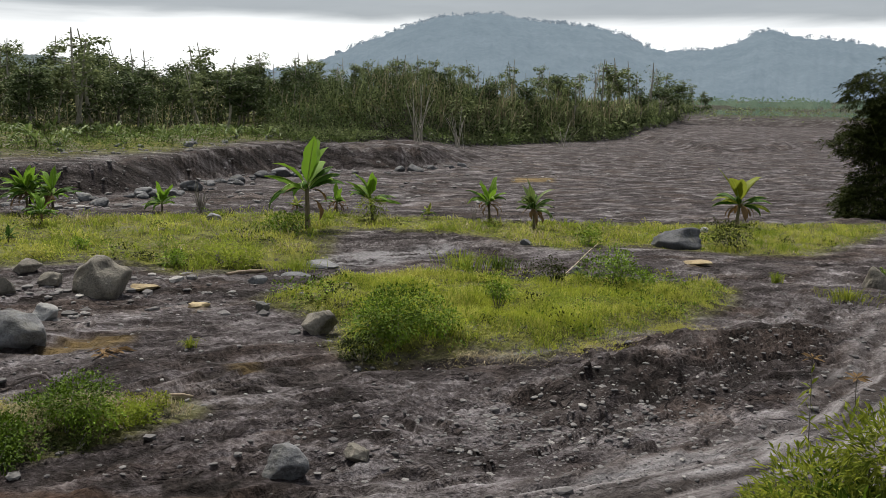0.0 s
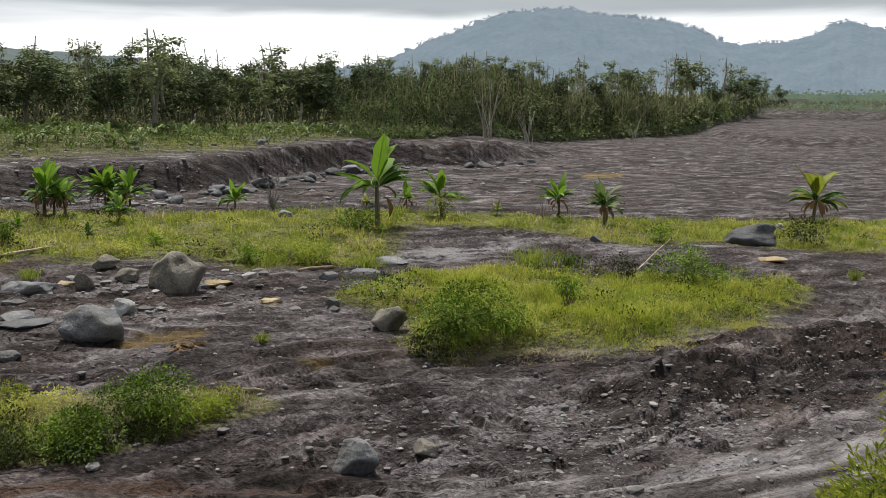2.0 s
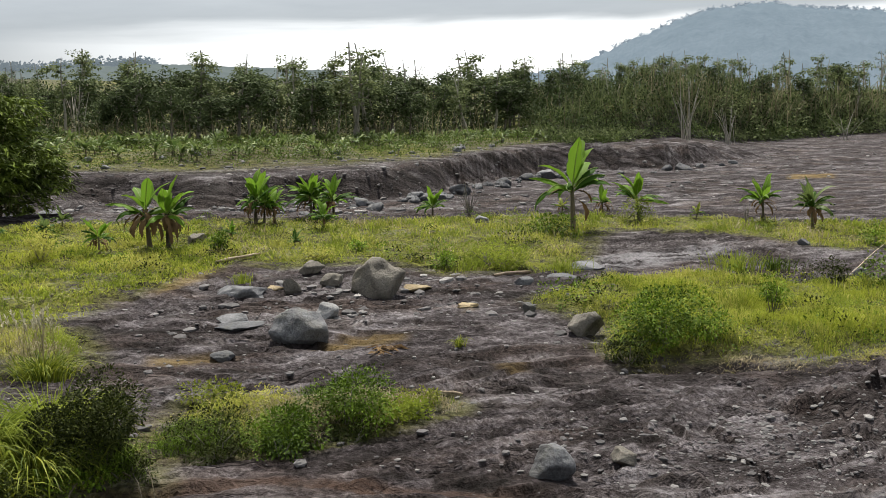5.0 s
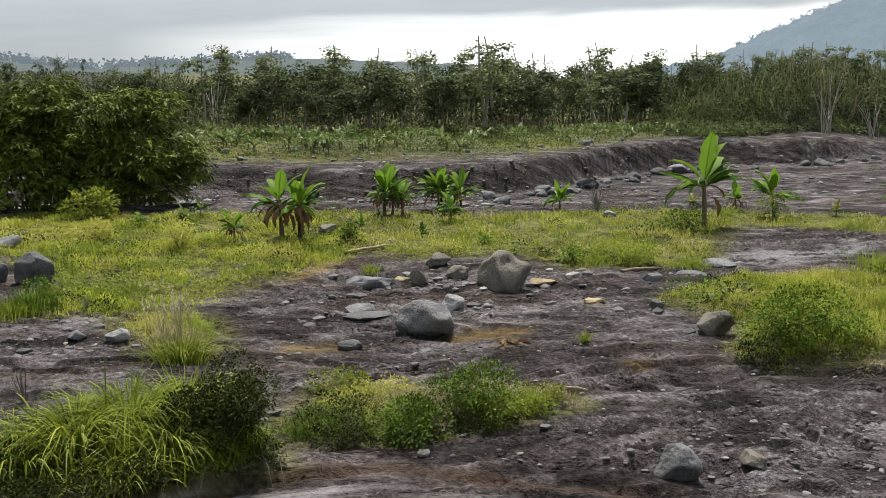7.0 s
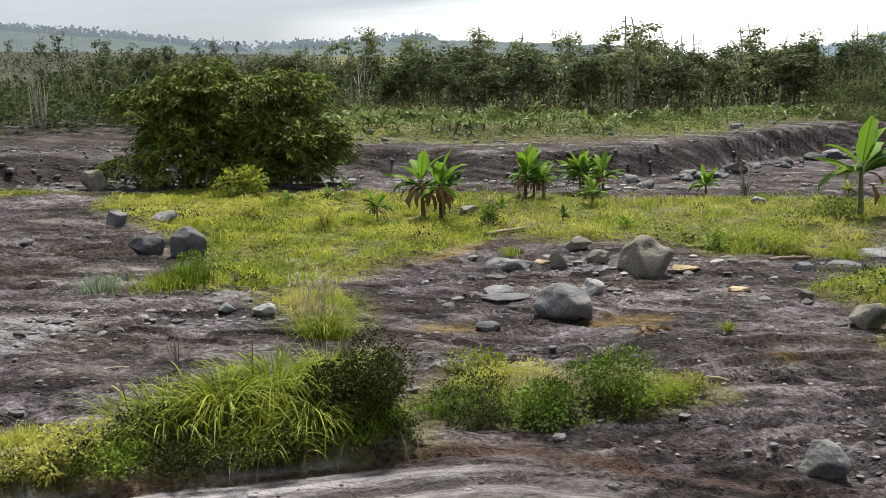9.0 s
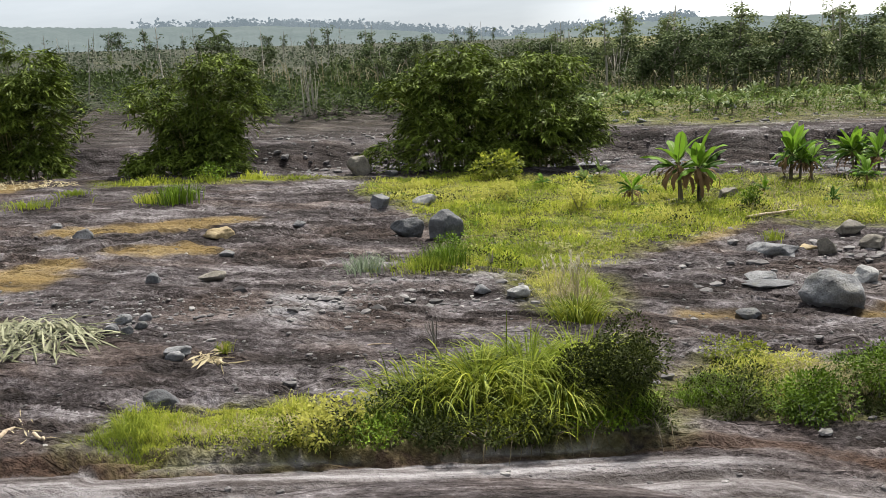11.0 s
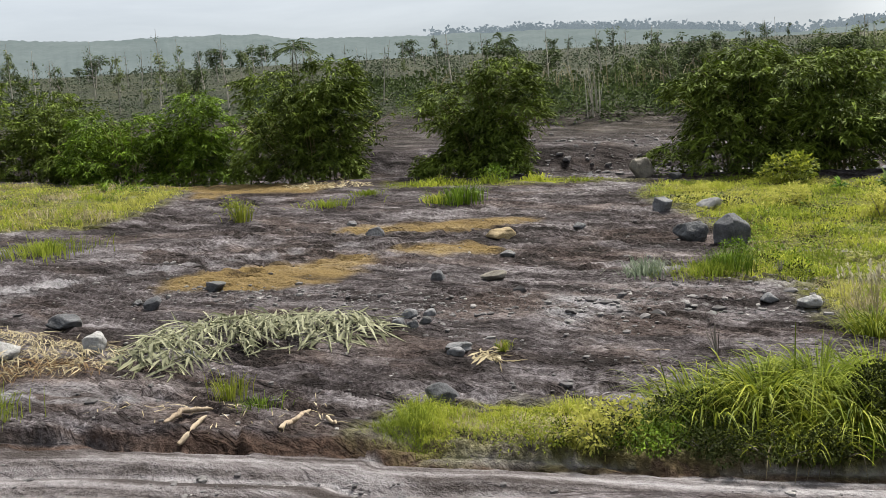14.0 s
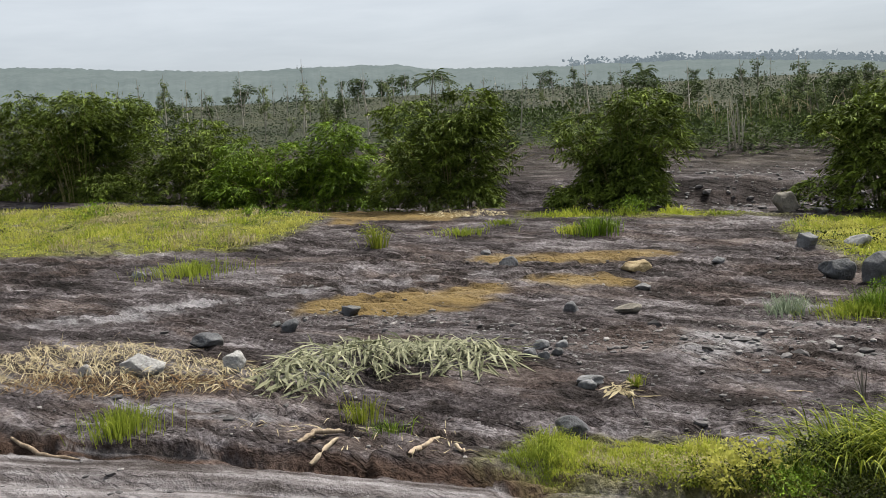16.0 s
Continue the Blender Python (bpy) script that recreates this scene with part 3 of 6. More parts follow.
    h = h - 0.14 * np.exp(-(away(MIDCUT, x, y, False) / 0.25) ** 2)
    for key, up in (("mound", 0.16), ("hummock", 0.16), ("mid", 0.20), ("verge", 0.05)):
        g = GRASS[key]
        h = h + up * np.where(inside(g, x.ravel(), y.ravel()).reshape(x.shape), smooth(0, 0.8, away(g, x, y)), 0)
    scarp = smooth(0.24, 0.10, d) * np.where(near, smooth(0.10, 0.02, d), 1) * (r < 60) * smooth(6, 20, az)
    if rough:
        fade = smooth(2, 9, r)
        u, v = x * 0.9 + y * 0.43, -x * 0.43 + y * 0.9
        n1 = fbm(u * 0.28, v * 0.55, 3) - 0.5
        n2 = fbm(u * 1.1 + 40, v * 2.3, 4) - 0.5
        n3 = np.abs(fbm(u * 1.6 + 9, v * 3.6 + 5, 3) - 0.5)
        n4 = fbm(x * 7.0, y * 7.0, 3) - 0.5
        calm = 1 - 0.8 * road
        h = h + fade * calm * (0.15 * n1 + (0.08 * n2 - 0.10 * n3) * (0.2 + 0.8 * smooth(65, 35, r)) + 0.07 * n4 * smooth(60, 20, r) * smooth(0.25, 0.6, fbm(x * 0.4 + 5, y * 0.4, 2)))
    # water-laid crusts, worn to low sharp steps along the flow of the river
    fu, fv = 0.83 * x + 0.56 * y, -0.56 * x + 0.83 * y
    fv = fv + 1.6 * fbm(x * 0.13 + 9, y * 0.13, 3) + 0.5 * fbm(x * 0.7, y * 0.7, 3)
    lay = fbm(fu * 0.13 + 3, fv * 0.42, 5) * 15 + 1.3 * fbm(fu * 0.7, fv * 1.2 + 4, 4)
    frac = lay - np.floor(lay)
    stepped = smooth(75, 30, r) * smooth(5, 9, r) * (1 - 0.93 * road) * (0.35 + 0.65 * smooth(0.40, 0.58, fbm(x * 0.22 + 31, y * 0.22, 3)))
    riser = smooth(0.78, 0.88, frac) * smooth(1.02, 0.97, frac) * stepped
    if rough:
        h = h + stepped * 0.15 * (smooth(0.80, 0.99, frac) - frac)
        # rubble and broken layers across the riverbed
        bedded = smooth(0, 1, (r - e) / 6) * smooth(6, -4, r - f)
        rub = np.abs(fbm(x * 0.35 + 2, y * 0.6, 4) - 0.5)
        h = h + bedded * (0.22 * (fbm(x * 0.5, y * 0.5, 4) - 0.5) - 0.28 * rub * smooth(60, 40, np.abs(r - f - 8)) + 0.2 * smooth(10, 2, az) * (fbm(x * 0.9, y * 0.9, 4) - 0.5))
        h = h + 0.9 * smooth(9, 3, az) * smooth(-8, -3, az) * smooth(-6, 0, r - f) * smooth(14, 5, r - f) * (fbm(x * 0.55 + 7, y * 0.55, 4) - 0.5)
        gul = np.abs(fbm(x * 0.45, y * 0.45, 3) - 0.5)
        h = h - 0.4 * gul * smooth(0, 0.8, r - f) * smooth(4.5, 1.5, r - f) * smooth(-3, 2, az)
    flow_u = fu
    flow_v = fv + 0.9 * wall_h * lip + 3 * cl
    # faces of steps, banks and hollows: moist cut ash, with their shade put in
    damp_shade = smooth(-0.8, 0.4, r - f) * smooth(1.0, 0.93, lip) * smooth(-3, 2, az) * 0.95 * (0.6 + 0.4 * smooth(0.35, 0.6, fbm(x * 0.6, y * 0.6, 3)))
    damp_shade = np.maximum(damp_shade, smooth(-1, 0, lr) * smooth(5, 3, lr) * ledge_on * 0.8)
    damp_shade = np.maximum(damp_shade, 0.8 * smooth(318, 322, r) * smooth(336, 332, r) * smooth(-9, -10, az))
    damp_shade = np.maximum(damp_shade, np.maximum(0.75 * hollow, 0.7 * smooth(0.9, 0.2, bn) * smooth(0.35, 0.6, fbm(x * 2, y * 2, 3))))
    damp_shade = np.maximum(damp_shade, riser * 0.9)
    damp_shade = np.maximum(damp_shade, 0.85 * smooth(1.5, 3, r - f) * smooth(22, 14, r - f) * smooth(32, 38, az))
    damp_shade = np.maximum(damp_shade, smooth(0.5, 0.15, away(MIDCUT, x, y, False)) * 0.8)
    turf = np.zeros(x.shape)
    for g in GRASS.values():
        q = inside(g, x.ravel(), y.ravel()).reshape(x.shape)
        turf = np.maximum(turf, np.where(q, smooth(-0.2, 0.5, away(g, x, y)), smooth(0.5, 0.0, away(g, x, y)) * 0.5))
    moor = np.maximum(smooth(12, 17, r - f) * smooth(33, 40, az), 0.7 * smooth(335, 350, r) * smooth(-9, -10, az))
    green = smooth(3.0, 6.5, r - f) * smooth(6, 13, az) + cl * (0.15 + 0.85 * smooth(-14, -10, az)) + 0.05 * smooth(90, 240, r) * smooth(-16, -9.5, az) * smooth(0, 14, r - c)
    turf = np.maximum(turf, np.clip(green, 0, 1) * (1 - 0.95 * smooth(34, 42, az)) * (0.55 + 0.45 * smooth(0.35, 0.6, fbm(x * 0.3, y * 0.3, 3))))
    och, pal = np.zeros(x.shape), np.zeros(x.shape)
    wob = 0.35 * (fbm(x * 2, y * 2, 3) - 0.5)
    for mask, polys in ((och, OCHRE), (pal, PALE)):
        for g in polys:
            q = inside(g, (x + wob).ravel(), (y + wob).ravel()).reshape(x.shape)
            np.maximum(mask, np.where(q, smooth(0, 0.5, away(g, x, y)), 0) , out=mask)
    return base + h, {"road": road, "scarp": np.clip(scarp, 0, 1), "turf": turf, "ochre": och, "pale": pal, "flow_u": flow_u, "flow_v": flow_v, "track_d": wander, "damp_shade": np.clip(damp_shade, 0, 1), "moor": moor}


AZS = np.concatenate([np.arange(-250, -36, 6.0), np.arange(-36, 106, 0.21), [106.0, 110.0]])
RS = np.concatenate([[0.0, 1.0], np.linspace(2, 8, 14), np.geomspace(8.06, 42, 440), np.geomspace(42.4, 130, 120), np.geomspace(133, 4500, 80)])
SHEET = {}


def ground_z(x, y):
    """Height of the built ground sheet."""
    x, y = np.atleast_1d(np.asarray(x, float)), np.atleast_1d(np.asarray(y, float))
    az, r = np.degrees(np.arctan2(-x, y)), np.hypot(x, y)
    az = np.where(az > 110, az - 360, az)
    i = np.clip(np.searchsorted(AZS, az) - 1, 0, len(AZS) - 2)
    j = np.clip(np.searchsorted(RS, r) - 1, 0, len(RS) - 2)
    u = np.clip((az - AZS[i]) / (AZS[i + 1] - AZS[i]), 0, 1)
    v = np.clip((r - RS[j]) / (RS[j + 1] - RS[j]), 0, 1)
    z = SHEET["z"]
    return (z[i, j] * (1 - u) + z[i + 1, j] * u) * (1 - v) + (z[i, j + 1] * (1 - u) + z[i + 1, j + 1] * u) * v


def build_ground():
    A, R = np.meshgrid(np.radians(AZS[:-1]), RS, indexing="ij")
    x, y = -np.sin(A) * R + 0.013 * (R < 0.5), np.cos(A) * R + 0.007 * (R < 0.5)
    z, masks = land(x, y)
    SHEET["z"] = np.vstack([z, z[:1]])
    V = np.stack([x, y, z], -1).reshape(-1, 3)
    na, nr = A.shape
    i, j = np.meshgrid(np.arange(na), np.arange(nr - 1), indexing="ij")
    i2 = (i + 1) % na
    F = np.stack([i * nr + j, i2 * nr + j, i2 * nr + j + 1, i * nr + j + 1], -1).reshape(-1, 4)
    me = mesh_of("ground", V, F, M_GROUND, True)
    for key, v in masks.items():
        me.attributes.new(key, "FLOAT", "POINT").data.foreach_set("value", v.astype(np.float32).ravel())
    thing("ground", me, "dark damp volcanic ash riverbed with ochre silt and ruts", "ground", kind="structure")


build_ground()


# ---------------------------------------------------------------- distance: hill, volcano flank, ridge woods
def ridge(name, profile, radius, depth, mat, label, bumps, seed):
    """A far ridge: crest heights along the azimuth, falling away in front and behind."""
    a = np.arange(profile[0][0], profile[-1][0], 0.12)
    crest = np.interp(a, [p[0] for p in profile], [p[1] for p in profile])
    s = np.linspace(0, 1, 26)
    A, Sg = np.meshgrid(np.radians(a), s, indexing="ij")
    R = radius + depth * Sg
    top = EYE + (radius + depth * 0.6) * np.tan(np.radians(crest))[:, None]
    n = fbm(np.degrees(A) * 0.8 + seed, Sg * 5, 5) - 0.5
    rise = np.sin(np.clip(Sg / 0.6, 0, 1) * np.pi / 2) - 0.5 * np.clip((Sg - 0.6) / 0.4, 0, 1)
    z = -12 + (top + 12) * rise * (1 + 0.25 * n * (1 - np.clip(Sg / 0.6, 0, 1))) + bumps * (fbm(np.degrees(A) * 6 + seed, Sg * 20, 3) - 0.5)
    V = np.stack([-np.sin(A) * R, np.cos(A) * R, z], -1).reshape(-1, 3)
    na, ns = A.shape
    i, j = np.meshgrid(np.arange(na - 1), np.arange(ns - 1), indexing="ij")
    F = np.stack([i * ns + j, (i + 1) * ns + j, (i + 1) * ns + j + 1, i * ns + j + 1], -1).reshape(-1, 4)[:, ::-1]
    thing(name, mesh_of(name, V, F, mat, True), label, "hill", kind="structure")
    return a, top[:, 0], radius + depth * 0.6


HILL = [(-60, 1.6), (-40, 2.2), (-30, 2.6), (-22.89, 2.55), (-20.51, 2.91), (-18.29, 3.15), (-17.44, 3.39), (-16.59, 3.33), (-15.48, 2.69), (-14.05, 2.40), (-11.99, 2.39), (-10.78, 2.63), (-9.56, 3.22), (-8.03, 3.58), (-6.51, 3.75), (-4.66, 3.92), (-2.81, 4.27), (-0.03, 4.12), (1.82, 3.67), (3.98, 2.85), (5.83, 2.10), (7.67, 1.40), (14.0, 0.8), (22.0, 0.3)]
HILL.sort()
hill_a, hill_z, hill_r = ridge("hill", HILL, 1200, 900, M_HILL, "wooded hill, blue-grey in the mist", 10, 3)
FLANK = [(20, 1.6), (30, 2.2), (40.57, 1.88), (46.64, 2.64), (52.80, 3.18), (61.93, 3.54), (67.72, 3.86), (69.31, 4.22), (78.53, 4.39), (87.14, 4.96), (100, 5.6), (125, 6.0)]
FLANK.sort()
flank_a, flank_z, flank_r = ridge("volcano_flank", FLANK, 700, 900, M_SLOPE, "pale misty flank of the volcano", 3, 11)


def ridge_trees(name, spans, a, top, r, size, mat, seed, label):
    """Crowns that break a far skyline: clumps of leaf planes on thin stems."""
    rng = np.random.RandomState(seed)
    bits = []
    for a0, a1, n in spans:
        for az in rng.uniform(a0, a1, n):
            t = math.radians(az)
            p = np.array([-math.sin(t) * r, math.cos(t) * r, np.interp(az, a, top) - 2])
            hgt = size * rng.uniform(0.5, 1.2)
            k = 26
            q = p + np.stack([rng.normal(0, 0.26, k), rng.normal(0, 0.2, k), rng.uniform(0.35, 1.0, k)], 1) * hgt
            bits.append(leaves(q, rng.normal(0, 1, (k, 3)), hgt * 0.36, hgt * 0.24, 0.2, rng))
            bits.append(tube([tuple(p), tuple(p + [0, 0, hgt * 0.7])], [hgt * 0.03, hgt * 0.02], 4))
    V, F = joined(bits)
    thing(name, mesh_of(name, V, F, mat), label, "trees", kind="stuff")


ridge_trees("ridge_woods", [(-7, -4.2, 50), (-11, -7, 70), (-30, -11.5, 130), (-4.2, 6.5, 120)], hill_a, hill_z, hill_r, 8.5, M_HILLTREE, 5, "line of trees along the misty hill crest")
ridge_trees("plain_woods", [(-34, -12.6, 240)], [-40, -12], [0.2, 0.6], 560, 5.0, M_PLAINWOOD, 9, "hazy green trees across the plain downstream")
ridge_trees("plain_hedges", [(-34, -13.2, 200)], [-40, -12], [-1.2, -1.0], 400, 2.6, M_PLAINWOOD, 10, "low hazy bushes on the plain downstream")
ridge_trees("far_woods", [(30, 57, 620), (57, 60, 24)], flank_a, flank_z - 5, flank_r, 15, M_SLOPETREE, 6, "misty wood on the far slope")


# ---------------------------------------------------------------- rocks
def ball(level):
    bm = bmesh.new()
    bmesh.ops.create_icosphere(bm, subdivisions=level, radius=1.0)
    V = np.array([v.co[:] for v in bm.verts])
    F = np.array([[v.index for v in f.verts] for f in bm.faces])
    bm.free()
    return V, F


BALL3, BALL2, BALL1 = ball(4), ball(3), ball(1)


def rock_shape(seed, level=BALL3, angular=0.9):
    rng = np.random.RandomState(seed)
    V, F = level[0].copy(), level[1]
    for _ in range(15):
        n = rng.normal(0, 1, 3)
        n /= np.linalg.norm(n)
        over = np.clip(V @ n - rng.uniform(0.52, 0.86), 0, None)
        V -= angular * over[:, None] * n
    k = rng.uniform(0, 50, 6)
    w = fbm(V[:, 0] * 1.3 + k[0], V[:, 1] * 1.3 + V[:, 2] * 0.9 + k[1], 3) + fbm(V[:, 2] * 1.6 + k[2], V[:, 0] * 1.1 - V[:, 1] + k[3], 4) - 1.0
    fine = fbm(V[:, 0] * 6 + k[4], V[:, 1] * 6 + V[:, 2] * 5, 3) - 0.5
    V *= (1 + 0.30 * w + 0.09 * fine)[:, None]
    lo, hi = V.min(0), V.max(0)
    return (V - (lo + hi) / 2) / ((hi - lo) / 2), F


def boulder(x, y, w, h, mat, label, seed, turn=None, name="boulder", level=BALL3, angular=1.0):
    """A boulder whose front foot lies at (x, y), w wide and h high above the ash that it sits in."""
    rng = np.random.RandomState(seed + 900)
    V, F = rock_shape(seed, level, angular)
    d = w * rng.uniform(0.75, 0.95)
    h *= 0.88
    V = V * np.array([w / 2, d / 2, h * 0.68])
    r = math.hypot(x, y)
    cx, cy = x + x / r * d * 0.4, y + y / r * d * 0.4
    z = float(ground_z(cx, cy)[0])
    face = math.degrees(math.atan2(-x, y)) + (rng.uniform(-8, 8) if turn is None else turn)
    me = mesh_of(name, V, F, mat, True)
    return thing(name, me, label, "rock", "boulders on the ash", at=pose(cx, cy, z + h * 0.32, 0, 0, face))


GREY, TAN, DARK, PALEL = "grey rounded andesite boulder half sunk in ash", "tan weathered boulder lying on dark ash", "dark blue-grey basalt boulder beside grass", "pale grey stone lying on the ash"
ROCKS = [
    (-6.24, 21.14, 0.64, 0.11, M_OCHREROCK, "flat orange-brown slab of tuff on the ash"),
    (-4.83, 19.93, 0.45, 0.09, M_OCHREROCK, "flat orange-brown slab of tuff on the ash"),
    (7.69, 30.43, 0.88, 0.14, M_OCHREROCK, "flat orange-brown slab of tuff on the ash"),
    (-8.32, 16.67, 0.96, 0.08, M_DARKROCK, "broad flat brown slab on the ash"),
    (-9.28, 20.41, 0.50, 0.15, M_OCHREROCK, "flat orange-brown slab of tuff on the ash"),
    (-3.54, 23.99, 0.94, 0.11, M_DARKROCK, "thin dark slab of ash crust"),
    (-1.83, 11.43, 0.57, 0.45, M_ROCK, "light grey angular boulder beside the truck track"),
    (-1.06, 12.15, 0.36, 0.22, M_TANROCK, TAN),
    (-6.84, 20.25, 1.21, 0.89, M_TANROCK, "large weathered grey-tan boulder, peaked, on ash"),
    (-6.93, 16.11, 1.05, 0.63, M_ROCK, "large smooth grey boulder beside ochre silt"),
    (-7.15, 17.93, 0.54, 0.33, M_PALEROCK, PALEL),
    (-9.61, 19.47, 1.07, 0.27, M_ROCK, "flat grey boulder showing just its back"),
    (-8.70, 20.01, 0.39, 0.39, M_TANROCK, TAN),
    (-8.23, 21.11, 0.51, 0.32, M_TANROCK, TAN),
    (-9.18, 22.31, 0.65, 0.35, M_TANROCK, TAN),
    (-8.63, 17.07, 0.64, 0.15, M_ROCK, GREY),
    (-2.25, 18.42, 0.69, 0.50, M_TANROCK, "rough brown boulder at the grass edge"),
    (7.78, 33.93, 1.82, 0.76, M_DARKROCK, "large dark slab-like boulder in the grass"),
    (9.94, 38.77, 0.35, 0.26, M_PALEROCK, PALEL),
    (12.03, 28.05, 0.69, 0.76, M_TANROCK, "tan boulder beside the track with weeds round it"),
    (-3.55, 19.88, 0.29, 0.22, M_DARKROCK, DARK),
    (-4.16, 22.65, 0.46, 0.23, M_ROCK, GREY),
    (-3.03, 25.33, 0.85, 0.20, M_ROCK, GREY),
    (3.62, 27.55, 0.34, 0.28, M_ROCK, GREY),
    (2.62, 32.21, 0.40, 0.22, M_ROCK, GREY),
    (-7.72, 14.79, 0.42, 0.15, M_DARKROCK, DARK),
    (-13.76, 25.32, 0.57, 0.35, M_TANROCK, "brown boulder in the grass by a banana plant"),
    (-7.35, 32.67, 0.55, 0.26, M_ROCK, GREY),
    (-15.81, 16.30, 0.81, 0.79, M_DARKROCK, "dark upright basalt boulder with grass at its foot"),
    (-16.89, 16.14, 0.81, 0.49, M_DARKROCK, "dark brown boulder beside an upright basalt boulder"),
    (-20.30, 18.46, 0.55, 0.43, M_ROCK, GREY),
    (-19.51, 19.34, 0.70, 0.33, M_PALEROCK, PALEL),
    (-25.87, 22.70, 0.84, 0.72, M_TANROCK, "grey-tan block of rock at the bank edge"),
    (-27.62, 23.45, 0.56, 0.48, M_ROCK, GREY),
    (-28.48, 22.82, 0.48, 0.28, M_ROCK, GREY),
    (-24.48, 22.87, 0.44, 0.22, M_DARKROCK, DARK),
    (-22.78, 11.20, 0.50, 0.33, M_DARKROCK, "small dark pointed boulder on ochre silt"),
    (-20.22, 13.24, 0.78, 0.29, M_OCHREROCK, "low ochre-tinted boulder on the ash"),
    (-16.62, 10.65, 0.55, 0.20, M_TANROCK, TAN),
    (-17.50, 9.90, 0.36, 0.20, M_ROCK, GREY),
    (-11.19, 13.23, 0.42, 0.25, M_PALEROCK, "pale grey boulder among small stones"),
    (-11.96, 13.15, 0.34, 0.18, M_ROCK, GREY),
    (-11.35, 6.34, 0.45, 0.28, M_DARKROCK, "bluish dark boulder behind the roadside grass"),
    (-12.79, 7.44, 0.28, 0.15, M_ROCK, GREY),
    (-15.20, 7.99, 0.28, 0.17, M_ROCK, GREY),
    (-15.14, 8.34, 0.23, 0.14, M_ROCK, GREY),
    (-14.83, 7.58, 0.24, 0.15, M_ROCK, GREY),
    (-14.63, 7.97, 0.22, 0.15, M_DARKROCK, DARK),
    (-14.60, 7.71, 0.20, 0.14, M_ROCK, GREY),
    (-18.54, 12.30, 0.35, 0.17, M_ROCK, GREY),
    (-19.97, 15.41, 0.34, 0.18, M_ROCK, GREY),
    (-16.68, 3.08, 0.39, 0.35, M_PALEROCK, "pale grey block among withered leaves"),
    (-17.19, 1.68, 0.74, 0.37, M_PALEROCK, "broad pale rock with straw heaped round it"),
    (-17.76, 0.80, 0.22, 0.21, M_PALEROCK, PALEL),
    (-19.16, 4.66, 0.35, 0.28, M_DARKROCK, DARK),
    (-19.52, 4.47, 0.20, 0.13, M_ROCK, GREY),
    (-19.69, 6.07, 0.41, 0.25, M_DARKROCK, DARK),
    (-18.75, 2.99, 0.62, 0.27, M_DARKROCK, DARK),
    (-15.41, 4.23, 0.30, 0.16, M_ROCK, GREY),
    (-12.87, 7.54, 0.42, 0.13, M_ROCK, GREY),
    (-27.40, 2.82, 0.38, 0.18, M_ROCK, GREY),
    (-24.83, 11.56, 0.30, 0.17, M_ROCK, GREY),
]
for i, (x, y, w, h, mat, label) in enumerate(ROCKS):
    boulder(x, y, w, h, mat, label, 77 if "smooth grey" in label else 20 + i, level=BALL3 if w > 0.35 else BALL2, angular=0.7 if "smooth grey" in label else 1.0)

# boulders at the foot of the cut bank and on its shelf
rng = np.random.RandomState(3)
foot_rocks = [rock_shape(300 + i, BALL2) for i in range(6)]
foot_meshes = [mesh_of("bank_boulder", V, F, m, True) for i, (V, F) in enumerate(foot_rocks) for m in ((M_ROCK, M_DARKROCK)[i % 2],)]
for i in range(170):
    az = rng.uniform(-4, 56) if i % 3 else rng.uniform(6, 20)
    f = np.interp(az, *FOOT)
    r = f + (-2.9 - abs(rng.normal(0, 1.3)) if i % 4 else rng.uniform(5, 9))
    if i > 100:
        r = f - rng.uniform(2.9, 6)
    if -2.8 < r - f < 5.0:
        continue
    a = math.radians(az)
    x, y = -math.sin(a) * r, math.cos(a) * r
    s = min(0.15 * math.exp(rng.normal(0.3, 0.5)), 0.55)
    thing("bank_boulder", foot_meshes[i % 6], "grey boulder at the foot of the cut bank", "rock", "boulders along the cut bank",
          at=pose(x, y, float(ground_z(x, y)[0]) + s * 0.2, rng.uniform(-15, 15), rng.uniform(-15, 15), rng.uniform(0, 360)) @ Matrix.Diagonal((s * rng.uniform(1, 1.5), s, s * 0.7, 1)))


def stones(name, n, spots, lo, hi, mat, label, seed):
    """Loose stones strewn over the ash, too many to count."""
    rng = np.random.RandomState(seed)
    x, y = spots(n, rng)
    n = len(x)
    z = ground_z(x, y)
    shapes = np.stack([rock_shape(500 + seed * 10 + i, BALL1, 0.7)[0] for i in range(8)])
    F0 = BALL1[1]
    s = lo * np.exp(rng.exponential(0.55, n))
    s = np.minimum(s, hi)
    a = rng.uniform(0, 2 * np.pi, n)
    V = shapes[rng.randint(0, 8, n)] * (s[:, None] * np.stack([rng.uniform(0.9, 1.6, n), rng.uniform(0.7, 1.1, n), rng.uniform(0.45, 0.8, n)], 1))[:, None, :]
    c, sn = np.cos(a)[:, None], np.sin(a)[:, None]
    V = np.stack([V[..., 0] * c - V[..., 1] * sn + x[:, None], V[..., 0] * sn + V[..., 1] * c + y[:, None], V[..., 2] + (z + s * 0.04)[:, None]], -1)
    F = (F0[None] + (np.arange(n) * len(shapes[0]))[:, None, None]).reshape(-1, 3)
    thing(name, mesh_of(name, V.reshape(-1, 3), F, mat, False), label, "stones", kind="stuff")


